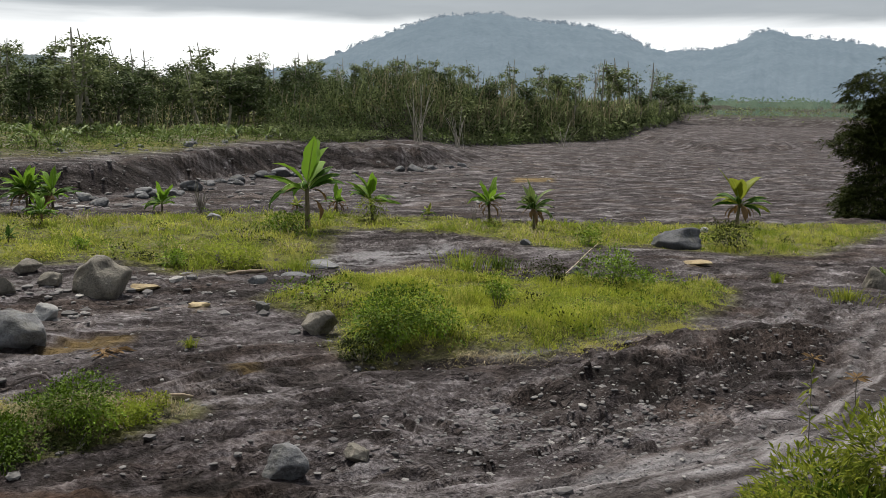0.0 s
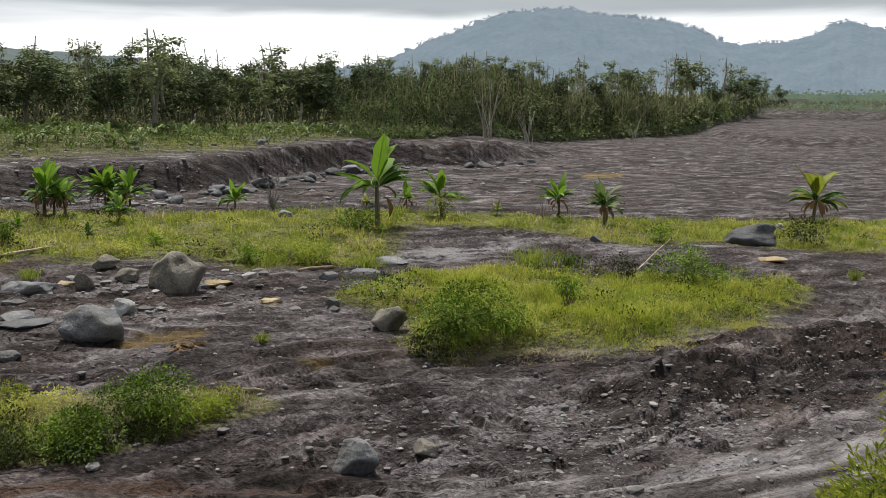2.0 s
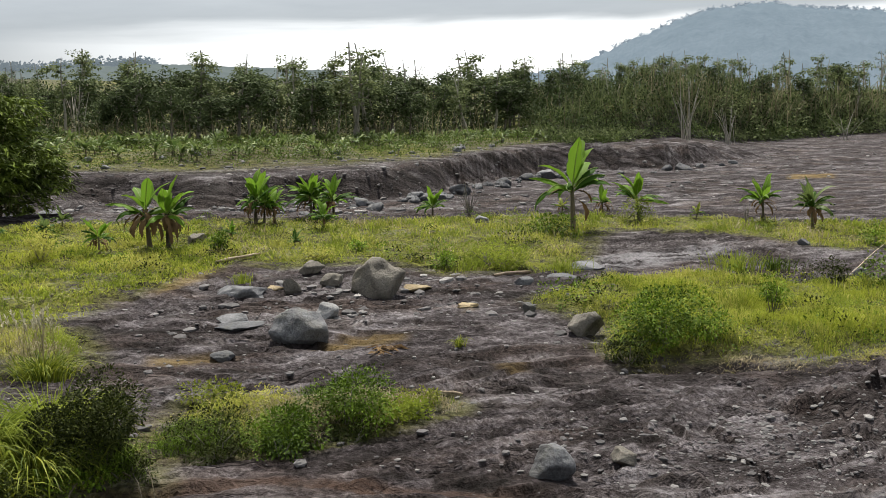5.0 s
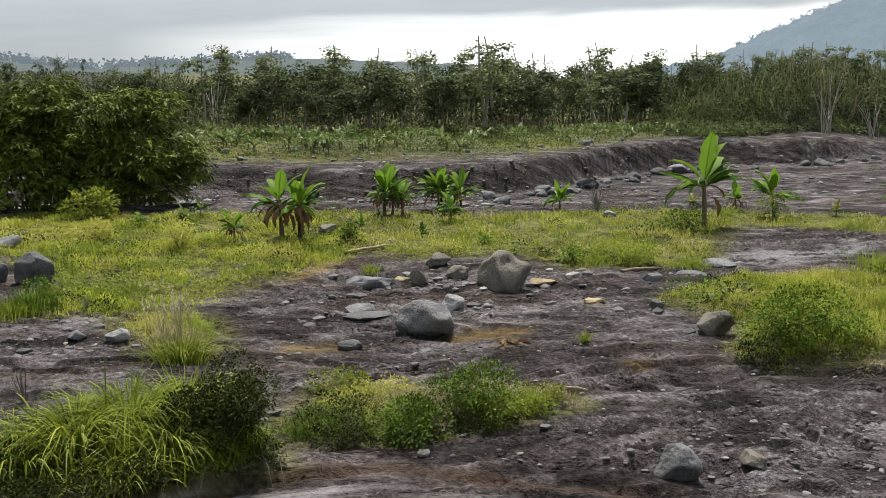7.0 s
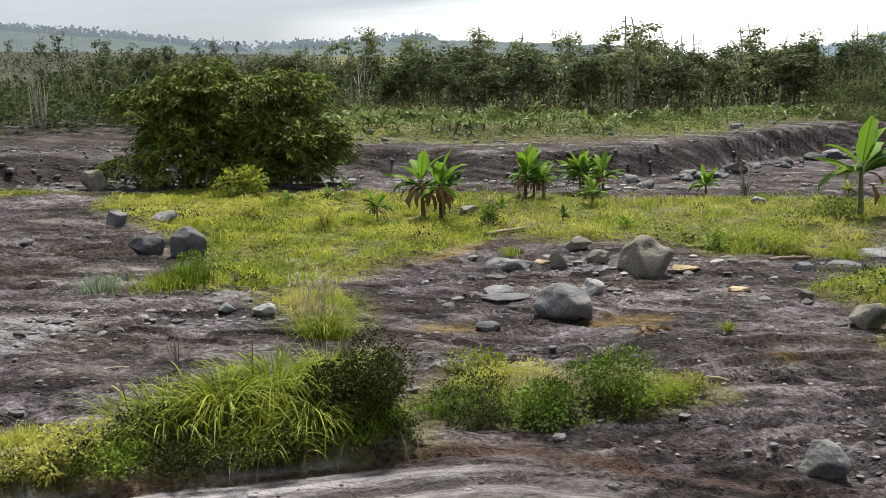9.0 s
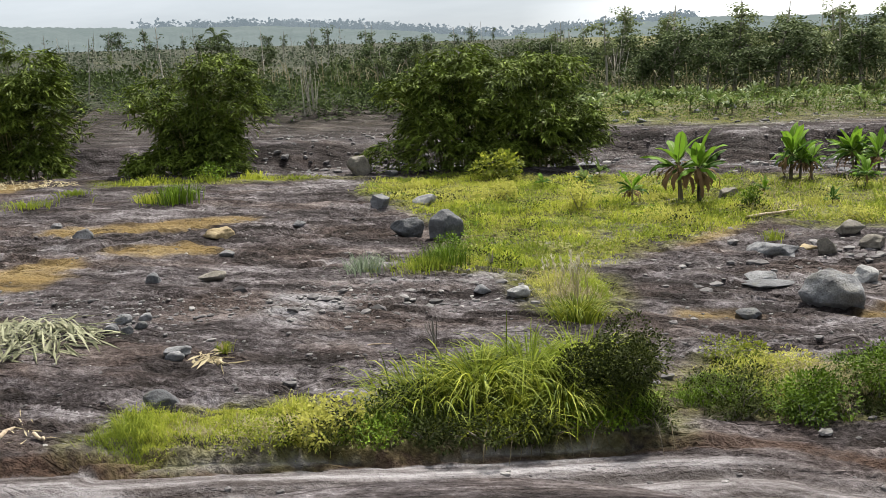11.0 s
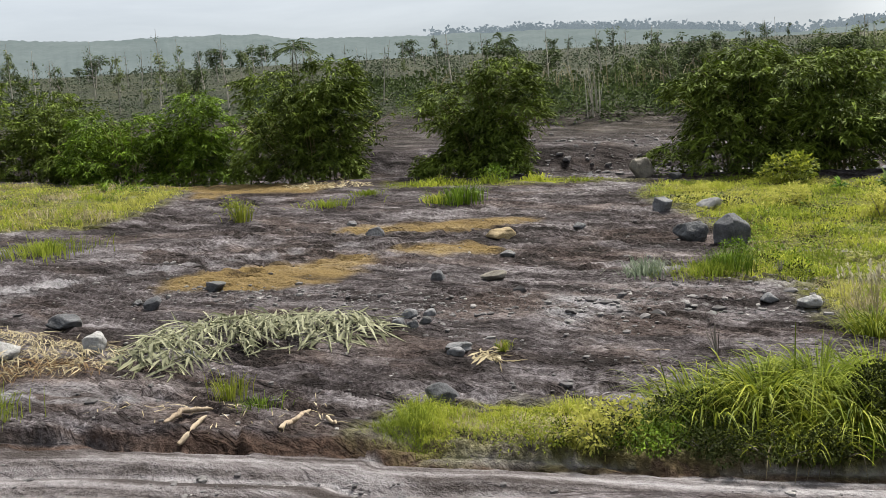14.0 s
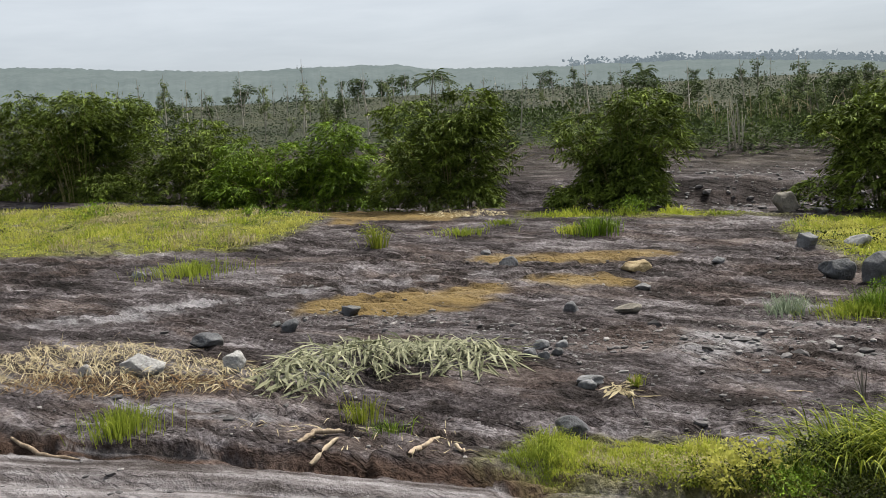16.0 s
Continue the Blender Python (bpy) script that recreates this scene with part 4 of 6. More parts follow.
def pebble_mat():
    m, nt, b, out = material("loose_stone")
    geo = nt.nodes.new("ShaderNodeNewGeometry")
    n = noised(nt, geo.outputs["Position"], 30, 3)
    f = maths(nt, "ADD", maths(nt, "MULTIPLY", geo.outputs["Random Per Island"], 0.8), maths(nt, "MULTIPLY", n, 0.3), True)
    nt.links.new(ramp(nt, [(0.0, (0.020, 0.018, 0.019)), (0.5, (0.070, 0.065, 0.066)), (0.88, (0.13, 0.124, 0.122)), (1.0, (0.30, 0.285, 0.27))], f), b.inputs["Base Color"])
    b.inputs["Roughness"].default_value = 0.8
    return m


M_PEBBLE = pebble_mat()


def ash_spots(r0, r1, a0=-30, a1=96, gather=0.42):
    def spots(n, rng):
        az, r = np.radians(rng.uniform(a0, a1, n)), np.exp(rng.uniform(np.log(r0), np.log(r1), n))
        x, y = -np.sin(az) * r, np.cos(az) * r
        keep = (fbm(x * 0.7, y * 1.1, 4) + 0.25 * rng.rand(n) > gather + 0.12) & (r < np.interp(np.degrees(az), *EDGE) - 0.5)
        keep &= away(TRACK, x, y, False) > 0.45
        for g in GRASS.values():
            keep &= ~inside(g, x, y)
        return x[keep], y[keep]
    return spots


def bed_spots(n, rng):
    az = rng.uniform(-24, 60, n)
    e, f = np.interp(az, *EDGE), np.interp(az, *FOOT)
    r = e + 3 + (np.minimum(f, 150) - 4 - e) * rng.rand(n) ** 0.7
    a = np.radians(az)
    x, y = -np.sin(a) * r, np.cos(a) * r
    keep = fbm(x * 0.12, y * 0.3, 4) + 0.3 * rng.rand(n) > 0.62
    return x[keep], y[keep]


def near_line(line, spread):
    def spots(n, rng):
        k = rng.randint(0, len(line) - 1, n)
        t = rng.rand(n)
        p, q = np.array(line)[k], np.array(line)[k + 1]
        c = p + (q - p) * t[:, None] + rng.normal(0, spread, (n, 2))
        return c[:, 0], c[:, 1]
    return spots


def bank_spots(off, spread, a0, a1):
    def spots(n, rng):
        az = rng.uniform(a0, a1, n)
        r = np.interp(az, *FOOT) + off + rng.normal(0, spread, n)
        a = np.radians(az)
        return -np.sin(a) * r, np.cos(a) * r
    return spots


stones("bank_rubble", 1100, bank_spots(-0.2, 0.9, 3, 62), 0.03, 0.20, M_PEBBLE, "dark rubble on the face and foot of the cut bank", 9)
stones("shelf_stones", 700, bank_spots(4.0, 1.4, 12, 60), 0.03, 0.15, M_PEBBLE, "grey stones on the shelf above the cut bank", 10)
stones("gravel", 8000, ash_spots(9.0, 26, gather=0.44), 0.009, 0.040, M_PEBBLE, "loose grey gravel strewn over dark ash", 1)
stones("scattered_stones", 2000, ash_spots(10, 36, gather=0.45), 0.018, 0.075, M_PEBBLE, "scattered grey stones on the ash", 2)
stones("riverbed_stones", 4600, bed_spots, 0.04, 0.20, M_PEBBLE, "grey stones along the dry riverbed", 3)
stones("berm_stones", 3400, near_line([(-0.59, 12.83), (1.77, 14.04), (3.66, 15.27), (6.90, 19.71), (12.79, 29.38)], 1.0), 0.011, 0.050, M_PEBBLE, "stones shed along the berm beside the track", 4)
stones("rubble", 320, near_line([(-15.17, 8.41), (-14.83, 10.05), (-13.08, 11.44), (-10.87, 13.28)], 0.45), 0.014, 0.06, M_PEBBLE, "line of rubble along a small washed-out step", 5)
stones("far_rubble", 480, near_line([(-20.04, 5.42), (-18.63, 7.04), (-15.51, 8.61)], 0.5), 0.013, 0.055, M_PEBBLE, "line of rubble under a low ash ledge", 6)


stones("broken_stones", 260, near_line([(-9.22, 16.36), (-8.99, 20.00), (-6.64, 19.92), (-4.18, 21.20), (-7.42, 22.30)], 1.3), 0.03, 0.14, M_PEBBLE, "broken grey stones and slabs among the boulders", 7)
stones("washed_stones", 220, near_line([(-14.10, 10.88), (-13.27, 12.83), (-11.50, 13.78)], 1.0), 0.02, 0.11, M_PEBBLE, "washed-out grey stones on the ash", 8)


# ---------------------------------------------------------------- grass
def grass_field(name, poly, tufts, per, height, width, bend, mats, label, seed, spread=0.10, weights=None, clear=0.0):
    """Tufts of blades over an outline; the shade of grass drifts in patches."""
    rng = np.random.RandomState(seed)
    P = np.array(poly)
    lo, hi = P.min(0), P.max(0)
    x, y = rng.uniform(lo[0], hi[0], tufts * 3), rng.uniform(lo[1], hi[1], tufts * 3)
    edge = 0.5 * (fbm(x * 1.1, y * 1.1, 3) - 0.5)
    keep = inside(poly, x + edge, y + edge) & (fbm(x * 0.9 + seed, y * 0.9, 3) + 0.25 * rng.rand(len(x)) > clear + 0.12)
    x, y = x[keep][:tufts], y[keep][:tufts]
    n = len(x)
    big = 0.35 + 5.0 * np.clip(fbm(x * 1.5 + 7, y * 1.5 + seed, 4) - 0.42, 0, 1)
    pick = (fbm(x * 0.8 + seed * 3, y * 0.8, 3) - 0.5) * 3.0 + 0.5 + rng.normal(0, 0.16, n)
    k = np.clip(np.floor(pick * len(mats)), 0, len(mats) - 1).astype(int)
    X, Y = np.repeat(x, per) + rng.normal(0, spread, n * per), np.repeat(y, per) + rng.normal(0, spread, n * per)
    a = rng.uniform(0, 2 * np.pi, n * per)
    base = np.stack([X, Y, ground_z(X, Y) - 0.02], 1)
    lean = np.stack([np.cos(a), np.sin(a), 0 * a], 1)
    big = big * (0.35 + 0.65 * smooth(0, 0.45, away(poly, x, y)))
    H = np.repeat(big, per) * height * rng.uniform(0.55, 1.25, n * per)
    V, F = blades(base, lean, H, width * rng.uniform(0.7, 1.3, n * per), np.clip(rng.normal(bend, 0.2, n * per), 0.05, 1.0), rng, True)
    me = mesh_of(name, V, F, mats, False, np.repeat(np.repeat(k, per), 2))
    thing(name, me, label, "grass", kind="stuff")


grass_field("grass_patch", GRASS["mid"], 4900, 8, 0.19, 0.012, 0.55, [M_YGRASS, M_TURF, M_GRASS, M_YGRASS, M_GRASS, M_TURF], "patch of fresh yellow-green grass on the ash", 1, 0.12)
grass_field("grass_strip", GRASS["strip"], 7000, 7, 0.20, 0.021, 0.65, [M_GRASS, M_YGRASS, M_STRAW, M_YGRASS, M_TURF, M_YGRASS, M_GRASS, M_GRASS], "strip of yellowish grass along the bank edge", 2, 0.16, clear=0.27)
grass_field("meadow_grass", GRASS["back"], 5200, 7, 0.16, 0.022, 0.65, [M_YGRASS, M_YGRASS, M_TURF, M_TURF, M_GRASS, M_GRASS], "bright yellow-green grass under banana plants", 3, 0.16, clear=0.22)
grass_field("shore_grass", GRASS["bamboo_foot"], 500, 8, 0.22, 0.03, 0.5, [M_GRASS, M_TURF], "green grass along the foot of the bamboo", 4, 0.16)
grass_field("far_field_grass", GRASS["field"], 4600, 7, 0.18, 0.024, 0.6, [M_YGRASS, M_TURF, M_GRASS, M_YGRASS, M_STRAW], "yellow-green grass field before the bamboo", 5, 0.18, clear=0.24)
grass_field("verge_grass", GRASS["verge"], 2300, 10, 0.36, 0.008, 0.55, [M_GRASS, M_TURF, M_YGRASS, M_TURF, M_GRASS, M_STRAW], "fresh grass on the verge of the track", 6, 0.08)
grass_field("hummock_grass", GRASS["hummock"], 1300, 10, 0.20, 0.009, 0.6, [M_STRAW, M_GRASS, M_YGRASS, M_BUSH], "low grass on a hummock beside the track", 7, 0.08, clear=0.1)
grass_field("mound_grass", GRASS["mound"], 1200, 10, 0.26, 0.009, 0.6, [M_GRASS, M_YGRASS, M_BUSH], "matted grass round a tall clump", 8, 0.09)
grass_field("tongue_grass", GRASS["tongue"], 420, 10, 0.20, 0.010, 0.7, [M_YGRASS, M_STRAW, M_GRASS], "fine upright grass round pale plumes", 9, 0.07)
FRINGE = [(-1.52, 16.59), (-0.79, 17.09), (0.59, 18.03), (1.84, 18.21), (3.08, 19.64), (4.84, 21.61), (6.35, 22.67), (5.74, 20.82), (2.75, 18.05), (1.52, 16.85), (0.37, 17.10)]
grass_field("straw_fringe", FRINGE, 1100, 8, 0.15, 0.011, 1.0, [M_STRAW, M_STRAW, M_YGRASS], "dry straw hanging over the edge of the grass patch", 10, 0.10, clear=0.2)


def tuft(x, y, h, n, mat, label, seed, bend=0.5, w=0.014, spread=0.12, name="grass_tuft"):
    rng = np.random.RandomState(seed)
    a = rng.uniform(0, 2 * np.pi, n)
    d = np.abs(rng.normal(0, spread, n))
    base = np.stack([np.cos(a) * d, np.sin(a) * d, np.full(n, -0.02)], 1)
    lean = np.stack([np.cos(a), np.sin(a), 0 * a], 1)
    V, F = (arching if name == "tall_grass" else blades)(base, lean, h * rng.uniform(0.55, 1.15, n), w * rng.uniform(0.7, 1.3, n), np.clip(rng.normal(bend, 0.2, n), 0.05, 1), rng)
    return thing(name, mesh_of(name, V, F, mat), label, "grass", "grass tufts", "stuff", at=pose(x, y, float(ground_z(x, y)[0])))


TUFTS = [
    (-26.81, 4.08, 0.38, 260, M_GRASS, "bright green grass tuft on bare ash", 0.35, 0.75),
    (-14.23, 1.02, 0.38, 240, M_GRASS, "fresh green grass tuft beside the track", 0.3, 0.28),
    (-25.72, 15.55, 0.56, 240, M_BUSH, "dark green grass tuft on the ash", 0.3, 0.45),
    (-26.29, 15.09, 0.30, 120, M_TURF, "small yellow-green tuft on the ash", 0.4, 0.25),
    (-15.09, 13.19, 0.45, 200, M_GREYGRASS, "spiky grey-green grass tuft on the ash", 0.35, 0.22),
    (-14.30, 14.05, 0.25, 240, M_GRASS, "low green tuft under the basalt boulder", 0.4, 0.5),
    (-14.18, 14.57, 0.45, 200, M_BUSH, "dark green weeds under the basalt boulder", 0.4, 0.3),
    (-12.60, 8.14, 0.20, 60, M_WEED, "small yellow-green weed on the ash", 0.4, 0.05),
    (-28.33, 12.36, 0.26, 120, M_GRASS, "low green weeds on the ash", 0.5, 0.5),
    (-29.36, 14.32, 0.21, 90, M_GRASS, "low green weeds on the ash", 0.5, 0.3),
    (-27.79, 9.52, 0.61, 70, M_WEED, "thin yellowing weed on the ash", 0.3, 0.2),
    (0.54, 26.73, 0.54, 120, M_GRASS, "weeds growing on bare ash", 0.4, 0.35),
    (1.49, 27.59, 0.37, 100, M_BUSH, "weeds growing on bare ash", 0.4, 0.35),
    (10.50, 26.07, 0.29, 120, M_WEED, "yellow-green weeds beside the track", 0.5, 0.4),
    (9.46, 28.54, 0.32, 40, M_GRASS, "thin weed on the ash slope", 0.3, 0.1),
    (-3.70, 25.05, 0.31, 160, M_GRASS, "dark green tuft at the grass edge", 0.4, 0.4),
    (-4.28, 16.89, 0.23, 40, M_WEED, "small bright weed on the ash", 0.5, 0.05),
    (-10.25, 20.78, 0.28, 50, M_GRASS, "thin weeds on the ash", 0.3, 0.15),
    (-13.17, 4.08, 0.34, 60, M_WEED, "sparse weeds on the ash bank", 0.3, 0.2),
    (-12.53, 4.26, 0.22, 60, M_BUSH, "sparse weeds on the ash bank", 0.4, 0.2),
]
for i, (x, y, h, n, mat, label, bend, spread) in enumerate(TUFTS):
    tuft(x, y, h, int(n * 1.7), mat, label, 60 + i, bend, 0.004 + 0.0005 * math.hypot(x, y), spread)

# the tall clump by the track: long arching blades, each side its own stand
CLUMPS = [(-8.57, 8.31, 0.70, 480, 0.5, M_BLADE), (-8.15, 8.80, 0.82, 520, 0.5, M_BLADE), (-7.94, 9.50, 0.95, 620, 0.45, M_GRASS), (-7.59, 10.08, 1.0, 520, 0.4, M_GRASS), (-7.25, 9.26, 0.75, 480, 0.5, M_BLADE), (-7.47, 8.60, 0.55, 380, 0.45, M_BLADE)]
for i, (x, y, h, n, sp, mat) in enumerate(CLUMPS):
    tuft(x, y, h, n, mat, "tall clump of long arching grass blades beside the track", 90 + i, 0.8, 0.020, sp * 0.6, "tall_grass")
tuft(-9.64, 12.79, 0.52, 420, M_BLADE, "upright green reed grass clump on the ash", 98, 0.75, 0.016, 0.22, "tall_grass")


def plumes(x, y, h, n, label, seed):
    """A stand of pale seed plumes on thin stems."""
    rng = np.random.RandomState(seed)
    root = thing("plume_grass", None, label, "grass", at=pose(x, y, float(ground_z(x, y)[0])))
    st, hd = [], []
    for i in range(n):
        a, d = rng.uniform(0, 6.28), abs(rng.normal(0, 0.3))
        p = np.array([math.cos(a) * d, math.sin(a) * d, 0])
        lean = np.array([rng.normal(-0.12, 0.12), rng.normal(0, 0.12), 1]) * h * rng.uniform(0.7, 1.1)
        q = p + lean
        st.append(tube([tuple(p), tuple(p + lean * 0.6), tuple(q)], [0.006, 0.005, 0.003], 3))
        t = rng.rand(16)
        c = p + lean * (0.82 + 0.2 * t[:, None])
        hd.append(leaves(c, np.array([-0.2, 0, 1.0]) + rng.normal(0, 0.25, (16, 3)), 0.11, 0.022, 0.2, rng))
    part("stem", mesh_of("stem", *joined(st), M_STRAW), root)
    part("plume", mesh_of("plume", *joined(hd), M_PLUME), root, "pale silky seed heads")
    return root


plumes(-10.21, 13.43, 0.8, 20, "pale feathery grass plumes above a green clump", 5)


# ---------------------------------------------------------------- bushes and weeds
def bush(x, y, w, h, n, mat, label, seed, leaf=0.07, name="bush", depth=0.8, stems=6, slim=0.5):
    """A low leafy bush: a lumpy dome of small leaves over a few stems."""
    rng = np.random.RandomState(seed)
    root = thing(name, None, label, "bush", "bushes", at=pose(x, y, float(ground_z(x, y)[0]) - 0.03))
    root.rotation_euler = (0, 0, math.atan2(-x, y))
    lumps = 14
    la = rng.uniform(0, 6.28, lumps)
    lr = np.sqrt(rng.rand(lumps)) * 0.75
    L = np.stack([np.cos(la) * lr * w / 2, np.sin(la) * lr * w / 2 * depth, h * (0.36 + 0.52 * rng.rand(lumps) * (1 - lr * 0.6))], 1)
    k = rng.randint(0, lumps, n)
    d = rng.normal(0, 1, (n, 3))
    d /= np.linalg.norm(d, axis=1, keepdims=True)
    rad = (rng.uniform(0.45, 1.0, n) ** 0.5) * np.minimum(w, h * 2) * rng.uniform(0.16, 0.27, lumps)[k]
    P = L[k] + d * rad[:, None]
    P[:, 2] = np.abs(P[:, 2])
    V, F = leaves(P, d + np.array([0, 0, 0.35]) + rng.normal(0, 0.45, (n, 3)), leaf * rng.uniform(0.7, 1.4, n), leaf * slim, 0.25, rng)
    part("foliage", mesh_of("foliage", V, F, mat), root)
    st = [tube([(p[0] * 0.2, p[1] * 0.2, 0), (p[0] * 0.7, p[1] * 0.7, p[2] * 0.6), tuple(p)], [0.012, 0.009, 0.004], 4) for p in L[:stems]]
    part("stem", mesh_of("stem", *joined(st), M_BARK), root)
    return root


BUSHES = [
    (-3.95, 13.50, 0.88, 0.24, 700, M_WEED, "yellow-green creeping weeds on the hummock", 0.05),
    (-5.88, 12.17, 1.00, 0.31, 900, M_YGRASS, "pale weeds on the hummock", 0.05),
    (0.08, 18.66, 0.95, 0.42, 900, M_BUSH, "low green weeds in the grass patch", 0.055),
    (2.63, 21.46, 1.09, 0.41, 700, M_GRASS, "low green weeds in the grass patch", 0.055),
    (-0.78, 17.89, 1.92, 0.93, 5200, M_BUSH, "dense leafy green bush at the edge of the grass", 0.07),
    (-1.36, 16.93, 0.77, 0.48, 900, M_DARKBUSH, "low dark bush at the edge of the grass", 0.06),
    (4.09, 24.51, 1.51, 0.96, 1500, M_BUSH, "leafy green shrub standing in grass", 0.085),
    (4.90, 24.81, 0.84, 0.63, 500, M_BUSH, "small green shrub in grass", 0.08),
    (1.15, 20.98, 0.66, 0.95, 700, M_BUSH, "upright weed standing in grass", 0.07),
    (2.69, 24.36, 0.63, 0.82, 420, M_DARKBUSH, "dark upright weed in grass", 0.07),
    (2.09, 25.42, 1.57, 0.60, 800, M_DARKBUSH, "low grey-green scrub behind the grass patch", 0.06),
    (9.77, 34.62, 2.12, 1.00, 1300, M_DARKBUSH, "brownish green bush beside a boulder", 0.09),
    (4.74, 33.25, 1.11, 0.63, 500, M_BUSH, "low bush in the grass strip", 0.09),
    (-4.69, 30.68, 1.54, 0.68, 900, M_BUSH, "leafy weeds round the foot of a banana plant", 0.10),
    (-2.53, 35.14, 1.17, 1.02, 600, M_GRASS, "grey-green shrub round a banana stem", 0.09),
    (12.79, 29.38, 0.66, 0.53, 300, M_BUSH, "weeds on a boulder beside the track", 0.07),
    (-6.42, 24.23, 0.81, 0.46, 500, M_BUSH, "green bush at the front of the grass strip", 0.08),
    (-5.08, 24.97, 1.26, 0.56, 700, M_GRASS, "green bush at the front of the grass strip", 0.08),
    (-7.48, 25.06, 0.84, 0.25, 300, M_DARKBUSH, "low dark weeds in the grass strip", 0.07),
    (-5.20, 11.38, 1.07, 0.50, 3000, M_BUSH, "dense dark green bush on the hummock by the track", 0.055),
    (-4.71, 12.34, 1.36, 0.79, 4200, M_BUSH, "leafy bush on the hummock by the track", 0.055),
    (-4.12, 12.96, 0.92, 0.32, 1400, M_GRASS, "low bush on the hummock by the track", 0.055),
    (-6.02, 11.11, 1.22, 0.47, 1200, M_DARKBUSH, "low brownish weeds on the hummock", 0.05),
    (-6.78, 12.58, 1.21, 0.29, 900, M_WEED, "yellow-green creeping weeds on the hummock", 0.06),
    (-6.71, 9.72, 1.41, 1.18, 9000, M_DARKBUSH, "rounded dark fine-leaved bush beside tall grass", 0.05),
    (-8.48, 7.86, 0.89, 0.57, 1500, M_DARKBUSH, "tangled weeds with tiny white flowers", 0.05),
    (-7.41, 8.15, 1.87, 0.37, 2600, M_DARKBUSH, "creeping weeds under tall grass", 0.05),
    (-8.89, 7.03, 1.10, 0.55, 1300, M_YGRASS, "loose yellow-green weeds on the verge", 0.07),
    (-21.30, 24.42, 1.78, 1.05, 800, M_WEED, "yellow-green broad-leaved shrub before bamboo", 0.16),
    (-18.83, 21.52, 1.50, 0.51, 800, M_YGRASS, "low olive bush in the meadow", 0.08),
    (-12.48, 24.03, 0.60, 0.66, 400, M_BUSH, "green weed in the meadow", 0.09),
    (-14.96, 15.59, 0.67, 0.45, 500, M_BUSH, "green weeds at a boulder's foot", 0.07),
    (-5.37, 25.07, 2.26, 0.59, 1200, M_GRASS, "green weeds in the grass strip", 0.08),
    (-9.23, 25.86, 0.55, 0.40, 300, M_BUSH, "small green weed in the grass", 0.08),
    (-9.68, 24.09, 1.16, 0.38, 500, M_YGRASS, "low weeds at the front of the grass", 0.08),
    (-15.74, 21.21, 1.00, 0.85, 600, M_YGRASS, "olive weeds round small banana plants", 0.08),
    (-27.99, 9.45, 0.75, 0.82, 260, M_WEED, "thin shrub on the ash", 0.08),
    (-42.55, 2.99, 1.34, 0.80, 420, M_BUSH, "green bush in the field before bamboo", 0.10),
    (-38.60, 8.19, 0.43, 0.47, 120, M_BUSH, "small green weed in the field", 0.10),
    (-28.88, 18.85, 1.51, 0.53, 500, M_BUSH, "leafy weeds at the foot of bamboo", 0.10),
]
for i, (x, y, w, h, n, mat, label, leaf) in enumerate(BUSHES):
    bush(x, y, w, h, n, mat, label, 120 + i, leaf)

# creeping weeds that hang over the cut edge of the track
CREEP = [(-6.35, 9.75), (-6.75, 9.15), (-7.1, 8.7), (-7.55, 8.25), (-8.0, 7.75), (-8.35, 7.3), (-8.8, 6.85), (-9.25, 6.35), (-5.75, 10.75), (-5.1, 11.1), (-4.5, 11.9)]
rng = np.random.RandomState(61)
for i, (x, y) in enumerate(CREEP):
    mat = (M_DARKBUSH, M_BUSH, M_DARKBUSH, M_WEED)[i % 4]
    bush(x, y, rng.uniform(0.8, 1.15), rng.uniform(0.26, 0.42), 1000, mat, "low creeping weeds draped over the cut edge of the track", 260 + i, 0.045)


def roots(n, label, seed):
    """Bare brown roots that hang out of the cut edge under the tall grass."""
    rng = np.random.RandomState(seed)
    for i in range(n):
        t = rng.uniform(0.0, 1.0)
        x, y = -6.05 - 1.5 * t + rng.normal(0, 0.05), 9.75 - 1.65 * t + rng.normal(0, 0.05)
        z = float(ground_z(x, y)[0])
        root = thing("root", None, label, "root", "roots under the tall grass", at=pose(x, y, z))
        out = np.array([-x, -y, 0]) / math.hypot(x, y) * rng.uniform(0.2, 0.4) + np.array([rng.normal(0, 0.12), rng.normal(0, 0.12), 0])
        path = [(0, 0, 0.10), tuple(out * 0.5 + [0, 0, 0.08]), tuple(out + [0, 0, float(ground_z(x + out[0], y + out[1])[0]) - z + 0.02])]
        part("strand", mesh_of("strand", *tube(path, [0.010, 0.008, 0.003], 4), M_STEM, True), root)


roots(14, "bare brown root hanging out of the cut bank", 4)

# weeds on the bank just below the camera
for i, (az, r, w, h, n, mat, leaf) in enumerate([(-21.6, 4.6, 0.85, 0.85, 2400, M_WEED, 0.055), (-24.0, 4.3, 0.85, 1.08, 2200, M_WEED, 0.055), (-22.8, 4.2, 0.6, 0.75, 900, M_BUSH, 0.060), (-18.6, 4.9, 0.4, 0.36, 300, M_WEED, 0.045), (-12.2, 5.1, 0.2, 0.26, 70, M_WEED, 0.04), (-20.4, 5.0, 0.6, 0.46, 900, M_WEED, 0.048)]):
    a = math.radians(az)
    bush(-math.sin(a) * r, math.cos(a) * r, w, h, n * 2, mat, "yellow-green weeds on the bank above the track", 220 + i, leaf * 1.15, slim=0.2, stems=12)


